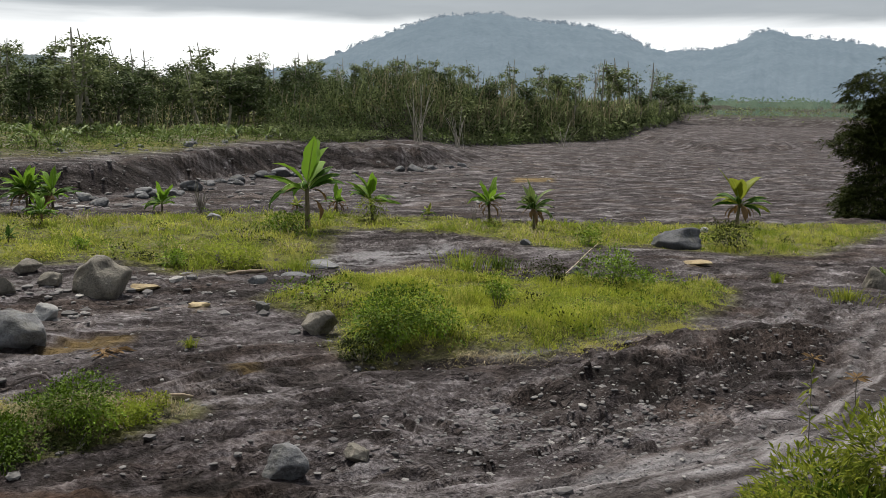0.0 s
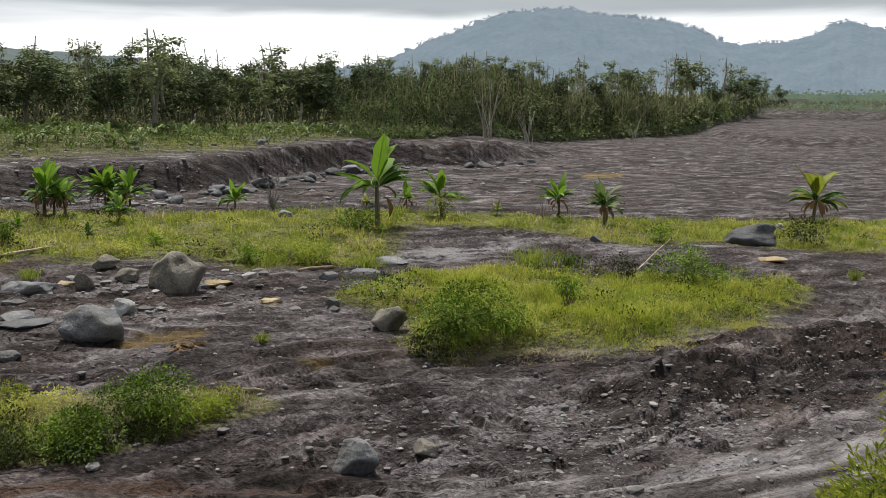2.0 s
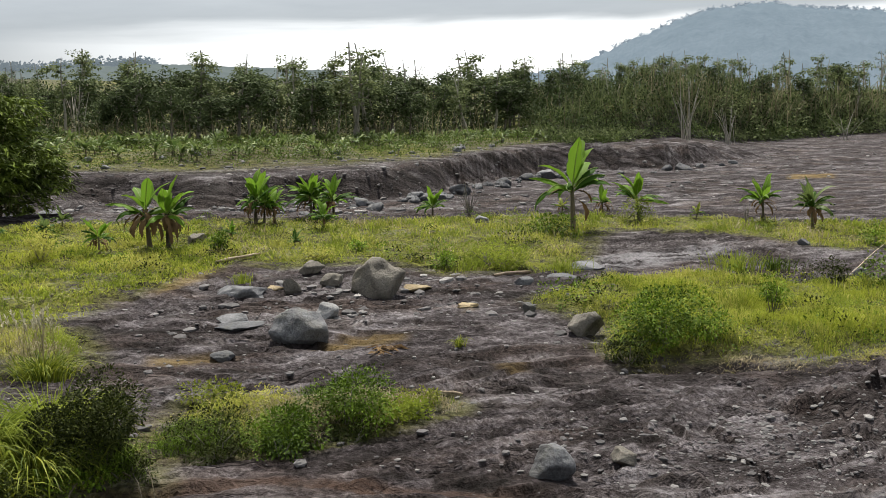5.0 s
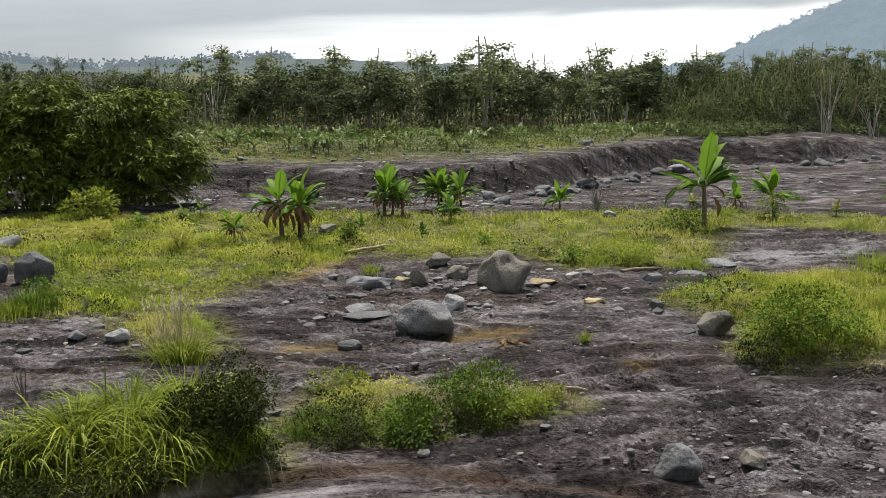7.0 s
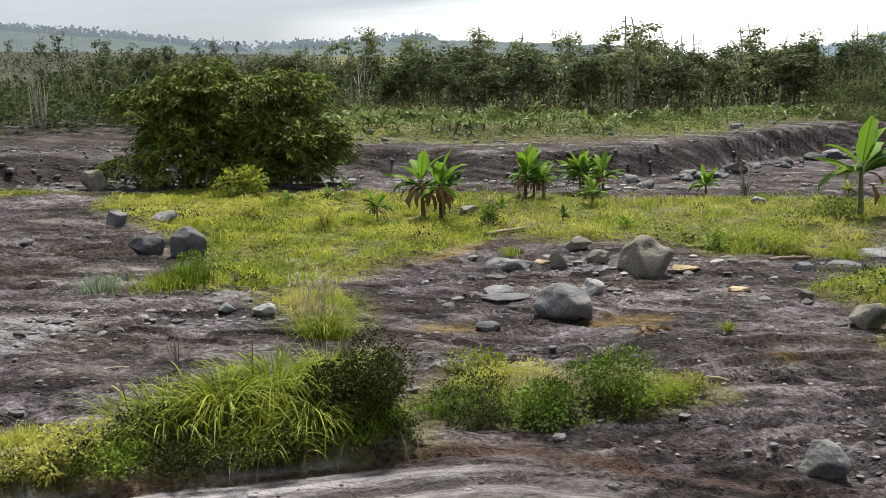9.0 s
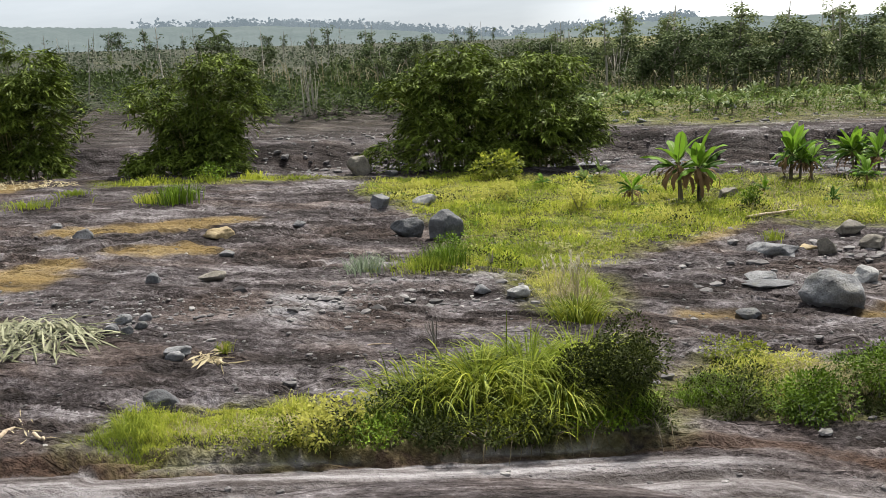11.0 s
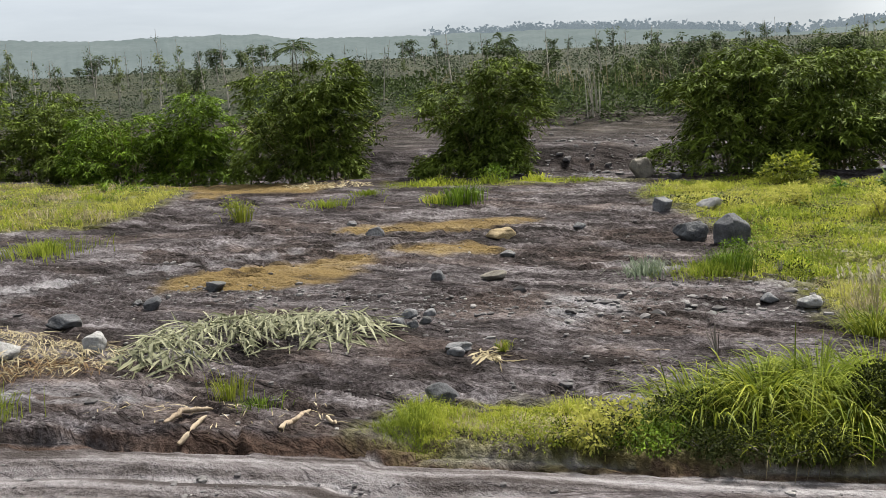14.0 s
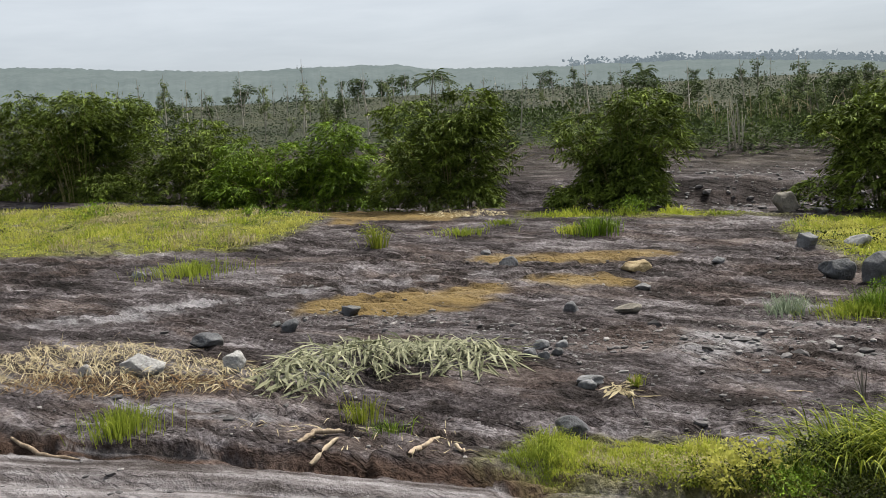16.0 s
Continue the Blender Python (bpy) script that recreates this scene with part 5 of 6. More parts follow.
def weeds(name, keys, n, label, seed):
    """Low leafy weeds in loose lumps among the grass."""
    rng = np.random.RandomState(seed)
    bits = []
    mats = [M_BUSH, M_GRASS, M_WEED, M_DARKBUSH]
    idx = []
    for key in keys:
        P = np.array(GRASS[key])
        x, y = rng.uniform(P[:, 0].min(), P[:, 0].max(), n * 4), rng.uniform(P[:, 1].min(), P[:, 1].max(), n * 4)
        keep = inside(GRASS[key], x, y) & (fbm(x * 0.6 + 31, y * 0.6, 3) > 0.46)
        x, y = x[keep][:n], y[keep][:n]
        for px, py in zip(x, y):
            k, s = 80, rng.uniform(0.10, 0.36)
            d = rng.normal(0, 1, (k, 3))
            d /= np.linalg.norm(d, axis=1, keepdims=True)
            c = np.array([px, py, float(ground_z(px, py)[0]) + s * 0.3]) + d * s * np.array([1.2, 1.2, 0.8]) * rng.uniform(0.5, 1, (k, 1))
            bits.append(leaves(c, d + [0, 0, 0.5] + rng.normal(0, 0.4, (k, 3)), s * 0.27, s * 0.13, 0.2, rng))
            idx += [rng.choice(4, p=[0.32, 0.30, 0.14, 0.24])] * k
    thing(name, mesh_of(name, *joined(bits), mats, False, idx), label, "weeds", kind="stuff")


weeds("meadow_weeds", ["strip", "back", "field", "mid"], 150, "low leafy weeds scattered through the grass", 77)


def twig_shrub(x, y, h, n, label, seed, mat=M_BARK, out=0.3):
    """A leafless shrub of thin upright twigs."""
    rng = np.random.RandomState(seed)
    root = thing("dead_shrub", None, label, "shrub", "dead shrubs", at=pose(x, y, float(ground_z(x, y)[0]) - 0.02))
    for i in range(n):
        a, b = rng.normal(0, out), rng.normal(0, out)
        hh = h * rng.uniform(0.5, 1.05)
        p = [(0, 0, 0), (a * hh * 0.4, b * hh * 0.4, hh * 0.45), (a * hh * 0.75, b * hh * 0.75, hh * 0.8), (a * hh * 0.8, b * hh * 0.8, hh)]
        part("twig", mesh_of("twig", *tube(p, [0.014, 0.011, 0.008, 0.003], 4), mat, True), root)


twig_shrub(-8.34, 34.97, 1.20, 16, "leafless brown shrub at the bank edge", 1)
twig_shrub(-10.50, 10.44, 0.64, 9, "thin dead weed stalks on the ash", 2, M_BARK, 0.16)
twig_shrub(1.09, 36.72, 0.82, 6, "thin dead stalk in the grass", 3, M_BARK, 0.12)
twig_shrub(-5.65, 25.37, 0.43, 6, "thin dead stalks in the grass", 4)
twig_shrub(-13.25, 14.87, 0.40, 8, "brown dead stalks in the meadow", 5)


def star_weed(x, y, z, s, label, seed):
    """A reddish weed: a thin stem with a star of narrow leaves."""
    rng = np.random.RandomState(seed)
    g = float(ground_z(x, y)[0])
    root = thing("red_weed", None, label, "weed", "reddish weeds on the bank", at=pose(x, y, g))
    t = z - g
    part("stem", mesh_of("stem", *tube([(0, 0, 0), (0.01, 0, t * 0.6), (0, 0, t)], [0.003, 0.003, 0.002], 4), M_BARK, True), root)
    V, F = leaves(np.stack([0 * np.arange(40.0), 0 * np.arange(40.0), rng.uniform(0.4, 0.97, 40) * t], 1), rng.normal(0, 1, (40, 3)) + [0, 0, 0.4], s * 1.1, s * 0.25, 0.3, rng)
    part("foliage", mesh_of("foliage", V, F, M_WEED), root, "narrow green leaves along the stem")
    for i in range(9):
        a = i * 0.7 + rng.normal(0, 0.1)
        V, F = leaves(np.array([[0, 0, t - 0.01]]), np.array([[math.cos(a), math.sin(a), rng.uniform(0.1, 0.7)]]), s, s * 0.24, 0.25, rng)
        part("leaf", mesh_of("leaf", V, F, M_BANANADRY), root, "reddish brown leaf")


star_weed(1.72, 4.62, 3.32, 0.07, "reddish-leaved weed on the bank", 1)
star_weed(1.88, 4.50, 3.26, 0.08, "reddish-leaved weed on the bank", 2)


# ---------------------------------------------------------------- banana plants
def banana_leaf(length, width, rise, droop, rng, torn=0.3, hang=0.0):
    """One blade along +x: a stalk, a midrib and two folded halves with torn edges; rise is the first angle, droop the turn to the tip."""
    n = 9
    ang = radians(rise)
    p, pts = np.zeros(3), []
    for i in range(n + 1):
        pts.append(p.copy())
        ang -= radians(droop) / n * (0.5 + i / n)
        p = p + np.array([math.cos(ang), 0, math.sin(ang)]) * length / n
    pts = np.array(pts)
    V, F = [], []
    prof = [0.03, 0.06, 0.62, 0.92, 1.0, 1.0, 0.93, 0.78, 0.5, 0.06]
    fold = rng.uniform(0.05, 0.35) + hang * rng.uniform(0.6, 1.0)
    for i in range(n + 1):
        t = pts[min(i + 1, n)] - pts[max(i - 1, 0)]
        t /= np.linalg.norm(t)
        nrm = np.array([-t[2], 0, t[0]])
        for s in (-1, 1):
            w = width / 2 * prof[i] * (1 - torn * rng.rand())
            V.append(pts[i] + np.array([0, s * w * math.cos(fold), 0]) + nrm * w * math.sin(fold) * (-1 if hang or rise < 35 else 1) + rng.normal(0, 0.012, 3))
        V.append(pts[i])
    for i in range(n):
        a, b = i * 3, i * 3 + 3
        F += [(a, a + 2, b + 2, b), (a + 2, a + 1, b + 1, b + 2)]
    return np.array(V), np.array(F)


def leaf_part(V, F, mat, root, label, h):
    """A leaf with its pale midrib as a part of its own."""
    leaf = part("leaf", mesh_of("leaf", V, F, mat, True), root, label)
    spine = V[2::3]
    part("midrib", mesh_of("midrib", *tube([tuple(p) for p in spine], list(np.linspace(0.008, 0.003, len(spine)) * h), 4), M_RIB, True), leaf, "pale leaf midrib")


def turned(V, az, at):
    c, s = math.cos(az), math.sin(az)
    return np.stack([V[:, 0] * c - V[:, 1] * s, V[:, 0] * s + V[:, 1] * c, V[:, 2]], 1) + np.array(at)


def banana(x, y, h, upright, spread, dry, label, seed, stem=0.5, shade=M_BANANA, suckers=1):
    """A banana plant: leaf-sheath stem, upright young leaves, arching older ones and dead ones hanging."""
    rng = np.random.RandomState(seed)
    root = thing("banana_plant", None, label, "banana plant", "banana plants", at=pose(x, y, float(ground_z(x, y)[0])))
    face = math.atan2(y, x) + math.pi / 2
    for k in range(suckers):
        off = np.array([rng.normal(0, 0.16), rng.normal(0, 0.12), 0]) * (k > 0) * 1.6
        hk = h * (1 if k == 0 else rng.uniform(0.65, 0.95))
        top = np.array([rng.normal(0, 0.03), rng.normal(0, 0.03), stem]) * hk + off
        rad = 0.029 * hk
        path = [off + [0, 0, -0.06], off * 0.6 + top * 0.4, top]
        part("pseudostem", mesh_of("pseudostem", *joined([tube([tuple(p) for p in path], [rad * 1.3, rad, rad * 0.7], 8)]), M_STEM, True), root, "brown sheathed stem")
        for i in range(upright + 2):
            az = face + math.pi / 2 + rng.choice([0, math.pi]) + rng.normal(0, 0.85)
            V, F = banana_leaf(hk * (1.12 - stem) * rng.uniform(0.75, 1.08) * (0.85 if dry > 6 else 1.0), hk * (0.23 if h > 2.2 else 0.17), rng.uniform(48, 84), rng.uniform(10, 80), rng, 0.2)
            leaf_part(turned(V, az, top - [0, 0, 0.05]), F, shade, root, "upright bright green leaf", hk)
        for i in range(spread + (5 if dry < 6 else 2)):
            az = face + (i % 2) * math.pi + rng.normal(0, 0.9)
            V, F = banana_leaf(hk * rng.uniform(0.42, 0.66), hk * 0.15, rng.uniform(20, 66), rng.uniform(50, 120), rng, 0.35, 0.7)
            leaf_part(turned(V, az, top - [0, 0, rng.uniform(0.03, 0.1) * hk]), F, M_BANANADARK if i % 3 else shade, root, "", hk)
        for i in range(dry + 3 * (dry > 3)):
            az = rng.uniform(0, 6.28)
            V, F = banana_leaf(hk * rng.uniform(0.28, 0.50), hk * 0.10, rng.uniform(-10, 25), rng.uniform(90, 130), rng, 0.6)
            part("dead_leaf", mesh_of("dead_leaf", turned(V, az, top * [1, 1, rng.uniform(0.75, 0.98)]), F, M_BANANADRY, True), root, "withered brown leaf hanging down")
    return root


BANANAS = [
    (-4.29, 32.21, 2.72, 3, 4, 3, "tall banana plant with broad upright leaves", 0.50, 1, M_BANANA),
    (-3.86, 37.07, 1.19, 3, 3, 7, "small banana plant with many withered leaves", 0.40, 1, M_BANANA),
    (-5.32, 36.89, 0.82, 1, 3, 5, "withered young banana plant", 0.4, 1, M_WEED),
    (-2.48, 35.82, 1.79, 3, 5, 1, "banana plant rising from a shrub", 0.48, 1, M_BANANA),
    (1.70, 37.57, 1.59, 3, 5, 5, "banana plant with dead leaves round its stem", 0.5, 1, M_BANANA),
    (3.29, 36.80, 1.72, 4, 7, 4, "leafy banana plant with a brown stem", 0.45, 1, M_BANANAFAR),
    (12.11, 42.02, 2.43, 4, 4, 5, "banana plant with pale spreading leaves", 0.42, 1, M_WEED),
    (-9.47, 34.26, 1.10, 4, 6, 0, "small leafy banana plant in grass", 0.3, 1, M_BANANA),
    (-11.54, 29.16, 1.01, 3, 7, 2, "young banana plant with arching leaves", 0.42, 1, M_BANANA),
    (-11.05, 25.76, 0.60, 2, 5, 2, "low young banana plant in grass", 0.35, 1, M_BANANADARK),
    (-13.96, 29.51, 1.77, 4, 8, 6, "clump of banana plants with arching leaves", 0.45, 3, M_BANANA),
    (-13.05, 31.99, 1.69, 3, 8, 4, "dark leafy clump of banana plants", 0.45, 3, M_BANANA),
    (-14.35, 23.84, 2.02, 3, 3, 9, "banana plants with withered leaves hanging on the stems", 0.5, 1, M_BANANA),
    (-13.93, 24.08, 1.96, 4, 4, 9, "banana plants with withered leaves hanging on the stems", 0.48, 1, M_BANANA),
    (-15.05, 22.59, 0.98, 2, 4, 4, "small banana plant with dry leaves at its foot", 0.45, 1, M_BANANA),
    (-17.76, 24.23, 0.78, 2, 4, 1, "small pale banana plant in weeds", 0.4, 1, M_BANANAFAR),
    (-18.82, 23.62, 0.55, 1, 4, 0, "small banana plant in grass", 0.4, 1, M_BANANA),
    (-13.41, 26.75, 0.60, 2, 4, 1, "small banana plant in grass", 0.35, 1, M_BANANA),
    (-19.03, 26.79, 0.71, 2, 4, 0, "small banana plant by bamboo", 0.35, 1, M_BANANAFAR),
    (-0.57, 37.16, 0.58, 2, 3, 0, "small yellowing banana plant in grass", 0.35, 1, M_WEED),
]
for i, (x, y, h, u, s, d, label, stem, suck, shade) in enumerate(BANANAS):
    banana(x, y, h, u, s, d, label, 400 + i, stem, shade, suck)


# ---------------------------------------------------------------- bamboo clumps
def bamboo(x, y, w, h, sprays, label, seed, mat=M_BAMBOO, lean=0.0):
    """A bamboo clump: arching culms from one foot, hung all over with drooping sprays of narrow leaves."""
    rng = np.random.RandomState(seed)
    r = math.hypot(x, y)
    bx, by = x + x / r * w * 0.3, y + y / r * w * 0.3
    grow = math.hypot(bx, by) / r
    h, w = h * grow * 1.17, w * grow * 0.96
    root = thing("bamboo_clump", None, label, "bamboo", "bamboo clumps", at=pose(bx, by, float(ground_z(x, y)[0]) - 0.1, 0, 0, math.degrees(math.atan2(-x, y))))
    heads = []
    for i in range(30):
        a, q = rng.uniform(0, 6.28), rng.rand() ** 0.55
        foot = np.array([math.cos(a) * w * 0.2 * q, math.sin(a) * w * 0.16 * q, 0])
        hh = h * (1.0 - 0.40 * q**2) * rng.uniform(0.75, 1.05)
        out = np.array([math.cos(a) * w * 0.36 * q + lean * hh, math.sin(a) * w * 0.30 * q, 0])
        path = [foot + out * t**2.0 + np.array([0, 0, hh * (t - 0.12 * t**4 * q)]) for t in np.linspace(0, 1, 7)]
        part("culm", mesh_of("culm", *tube([tuple(p) for p in path], list(np.linspace(0.024, 0.007, 7)), 5), M_CULM, True), root)
        heads.append(path)
    P, D = [], []
    lobes = []
    for i in range(int(12 + 6 * w / h)):
        a, q, u = rng.uniform(0, 6.28), rng.rand() ** 0.45, (rng.uniform(0.05, 0.80) ** 1.3) if i > 3 else (0.50, 0.68, 0.80, 0.86)[i]
        fit = math.sqrt(max(1 - u * u, 0.1))
        rad = min(w, h) * rng.uniform(0.14, 0.26) * (1.15 - 0.3 * u)
        lobes.append((np.array([math.cos(a) * (w * 0.50 - rad * 0.6) * q * fit + lean * h * u, math.sin(a) * (w * 0.40 - rad * 0.7) * q * fit, u * h * 0.92]), rad))
    for s in range(int(sprays * 2.7)):
        if s % 7:
            c0, rad = lobes[rng.randint(0, len(lobes))]
            d = rng.normal(0, 1, 3) + np.array([c0[0], c0[1], 0.30 * h]) / (0.5 * w)
            d /= np.linalg.norm(d)
            c = c0 + d * rad * rng.uniform(0.62, 1.08) * np.array([1, 1, 0.75])
            a = math.atan2(d[1], d[0]) + rng.normal(0, 0.5)
        else:
            path = heads[rng.randint(0, len(heads))]
            t = rng.uniform(0.45, 1.0) * 5.99
            i = int(t)
            c = path[i] + (path[i + 1] - path[i]) * (t - i)
            a = rng.uniform(0, 6.28)
        # a twig that reaches out and nods, its leaves fanned to both sides
        out = np.array([math.cos(a), math.sin(a), rng.uniform(-0.1, 0.45)])
        k = rng.randint(11, 18)
        along = rng.uniform(0, 0.55, k)[:, None]
        P.append(c + out * along - np.array([0, 0, 0.6]) * along**2 + rng.normal(0, 0.035, (k, 3)))
        fan = np.array([-math.sin(a), math.cos(a), 0]) * rng.normal(0, 0.75, (k, 1))
        D.append(out * rng.uniform(0.3, 1.0, (k, 1)) + fan + np.array([0, 0, -0.05]) - np.array([0, 0, 0.5]) * along + rng.normal(0, 0.22, (k, 3)))
    P, D = np.concatenate(P), np.concatenate(D)
    P[:, 2] = np.maximum(P[:, 2], 0.1)
    n = len(P)
    V, F = leaves(P, D, rng.uniform(0.19, 0.34, n), rng.uniform(0.052, 0.08, n), rng.uniform(0.1, 0.4, n), rng)
    part("foliage", mesh_of("foliage", V, F, mat), root, "narrow drooping green leaves")
    return root


BAMBOOS = [
    (-23.58, 25.20, 5.58, 3.81, 620, "large dark bamboo clump with drooping leaves", 0.0, M_BAMBOO),
    (-22.02, 27.36, 4.41, 3.55, 480, "broad dark bamboo clump with drooping leaves", 0.05, M_BAMBOO),
    (-30.28, 19.59, 4.65, 3.76, 520, "rounded bamboo clump at the bank edge", 0.0, M_BAMBOO),
    (-34.96, 14.95, 6.04, 4.13, 640, "large bamboo clump at the bank edge", 0.0, M_BAMBOO),
    (-40.20, 11.91, 4.60, 4.49, 330, "sparse bamboo clump with open foliage", 0.0, M_BUSH),
    (-41.40, 9.75, 4.9, 3.5, 300, "thin young bamboo clump with open foliage", -0.05, M_BUSH),
    (-46.49, 7.65, 6.20, 4.9, 430, "bamboo clump with upright culms", 0.0, M_BAMBOO),
    (-50.90, 4.18, 6.15, 5.75, 470, "tall bamboo clump with feathery tops", 0.0, M_BAMBOO),
    (-53.67, 1.01, 5.77, 5.22, 420, "dark bamboo clump with dense foliage", 0.0, M_BAMBOO),
    (-57.91, -2.91, 6.62, 5.76, 380, "dark bamboo clump with dense foliage", 0.0, M_BAMBOO),
    (-44.2, 8.9, 4.6, 3.4, 260, "low young bamboo between two clumps", 0.05, M_BAMBOO),
    (-49.6, 3.0, 5.6, 4.6, 360, "bamboo clump behind the grass field", 0.0, M_BAMBOO),
    (22.3, 50.3, 7.6, 6.9, 1900, "tall dark leafy clump at the bank edge", 0.0, M_DARKBUSH),
]
for i, (x, y, w, h, n, label, lean, mat) in enumerate(BAMBOOS):
    bamboo(x, y, w, h, n, label, 600 + i, mat, lean)


# ---------------------------------------------------------------- trees of the far bank
def tree_meshes(kind, seed):
    """Trunk and crown of a tree one metre high, to be scaled: kind is full, tall, bare or palm."""
    rng = np.random.RandomState(seed)
    bits, P, D, L = [], [], [], []
    lean = rng.normal(0, 0.03, 2)
    top = {"full": 0.86, "tall": 0.95, "bare": 0.97, "palm": 0.80}[kind]
    path = [(lean[0] * t * 3 + 0.012 * math.sin(t * 7 + seed), lean[1] * t * 3, t * top - 0.02) for t in np.linspace(0, 1, 7)]
    r0 = {"full": 0.018, "tall": 0.017, "bare": 0.016, "palm": 0.018}[kind]
    bits.append(tube(path, list(np.linspace(r0, r0 * 0.25, 7)), 5))
    nl = {"full": 17, "tall": 11, "bare": 7, "palm": 0}[kind]
    for i in range(nl):
        t = rng.uniform({"full": 0.40, "tall": 0.52, "bare": 0.5}[kind], 1.0)
        b = np.array(path[int(t * 5.99)])
        a = rng.uniform(0, 6.28)
        reach = {"full": 0.30, "tall": 0.13, "bare": 0.12}[kind] * (1.25 - 0.75 * t) * rng.uniform(0.6, 1.15)
        tip = b + np.array([math.cos(a) * reach, math.sin(a) * reach, reach * rng.uniform(0.25, 0.9)])
        bits.append(tube([tuple(b), tuple((b + tip) / 2 + [0, 0, -0.01]), tuple(tip)], [r0 * 0.4, r0 * 0.28, r0 * 0.1], 4))
        clumps = {"full": 3, "tall": 2, "bare": 1}[kind]
        for k in range(clumps):
            c = tip + rng.normal(0, 0.045, 3) - (tip - b) * 0.35 * k * rng.rand()
            m = {"full": 34, "tall": 28, "bare": 6}[kind]
            q = rng.normal(0, 1, (m, 3))
            q /= np.linalg.norm(q, axis=1, keepdims=True)
            P.append(c + q * rng.uniform(0.3, 1.0, (m, 1)) * np.array([1.2, 1.2, 0.7]) * {"full": 0.066, "tall": 0.046, "bare": 0.03}[kind])
            D.append(q + np.array([0, 0, 0.1]))
            L.append(rng.uniform(0.022, 0.044, m) * {"full": 1.0, "tall": 0.85, "bare": 0.7}[kind])
    if kind == "palm":
        for i in range(26):
            a, e = rng.uniform(0, 6.28), rng.uniform(-0.2, 1.2)
            d = np.array([math.cos(a) * math.cos(e), math.sin(a) * math.cos(e), math.sin(e)])
            t = np.linspace(0.15, 1, 9)[:, None]
            spine = np.array(path[-1]) + d * 0.30 * t + np.array([0, 0, -0.16]) * t**2.2
            for s in (-1, 1):
                P.append(spine)
                D.append(np.tile(np.cross(d, [0, 0, 1.0]) * s * 0.8 + d * 0.6 + [0, 0, -0.35], (9, 1)))
                L.append(np.full(9, 0.075))
    P, D, L = np.concatenate(P), np.concatenate(D), np.concatenate(L)
    V, F = leaves(P, D, L, L * (0.85 if kind != "palm" else 0.28), 0.3, rng)
    return joined(bits), (V, F)


TREES = {}
for kind, seeds, lm, bm_ in (("full", range(6), M_TREELEAF, M_BARK), ("tall", range(10, 15), M_TREELEAF_B, M_PALEBARK), ("bare", range(20, 25), M_TREELEAF, M_PALEBARK), ("palm", range(30, 32), M_TREELEAF, M_BARK)):
    for s in seeds:
        (tv, tf), (cv, cf) = tree_meshes(kind, s)
        TREES.setdefault(kind, []).append((mesh_of("trunk", tv, tf, bm_, True), mesh_of("crown", cv, cf, lm)))
TREE_LABELS = {"full": "broad leafy tree on the far bank", "tall": "slender tree with a thin crown on the far bank", "bare": "bare ash-stripped tree with few leaves", "palm": "dark feathery palm-like tree behind bamboo"}


def tree(kind, i, x, y, h, wide=1.0, tilt=0.0, sink=0.1):
    trunk, crown = TREES[kind][i % len(TREES[kind])]
    root = thing("tree", None, TREE_LABELS[kind], "tree", "trees of the far bank", at=pose(x, y, float(ground_z(x, y)[0]) - sink, 0, tilt, (i * 77) % 360) @ Matrix.Diagonal((h * wide, h * wide, h, 1)))
    part("trunk", trunk, root)
    part("crown", crown, root)
    return root


# skyline of the far trees: azimuth and elevation
SKYLINE = [(-14, 0.3), (-12.64, 0.96), (-10.52, 1.61), (-6.57, 1.45), (-1.93, 1.53), (1.81, 1.88), (4.60, 1.84), (7.36, 1.89), (10.10, 1.96), (13.37, 2.08), (15.71, 1.79), (17.68, 2.48), (19.62, 2.80), (21.28, 2.24), (21.85, 2.13), (25.88, 2.32), (30.48, 2.45), (34.67, 2.64), (39.33, 2.36), (34.69, 2.07), (40.57, 1.88), (46.70, 1.64), (52.91, 1.76), (59.04, 2.17), (67.52, 3.11), (78.64, 3.25), (96, 3.4)]
SKYLINE.sort()
sky_a, sky_e = [p[0] for p in SKYLINE], [p[1] for p in SKYLINE]


def top_at(az, r, x, y):
    return EYE + r * math.tan(radians(np.interp(az, sky_a, sky_e))) - float(ground_z(x, y)[0])


rng = np.random.RandomState(11)
for i in range(250):
    az = -14.2 + 65.2 * ((i * 0.6180339) % 1.0)
    f, c = np.interp(az, *FOOT), np.interp(az, *CLIFF)
    r = f + rng.uniform(18, 46) if az > 9 else c + rng.uniform(4, 34)
    if az > 40 and i % 2:
        continue
    a = radians(az)
    x, y = -math.sin(a) * r, math.cos(a) * r
    h = max(top_at(az, r, x, y), 2.5)
    kind = rng.choice(["full", "tall", "bare"], p=[0.52, 0.32, 0.16] if az > 7 else [0.24, 0.62, 0.14])
    tree(kind, i, x, y, h * (rng.uniform(0.62, 1.06) if kind == "full" else rng.uniform(0.8, 1.28)), rng.uniform(1.0, 1.5), rng.normal(0, 2))
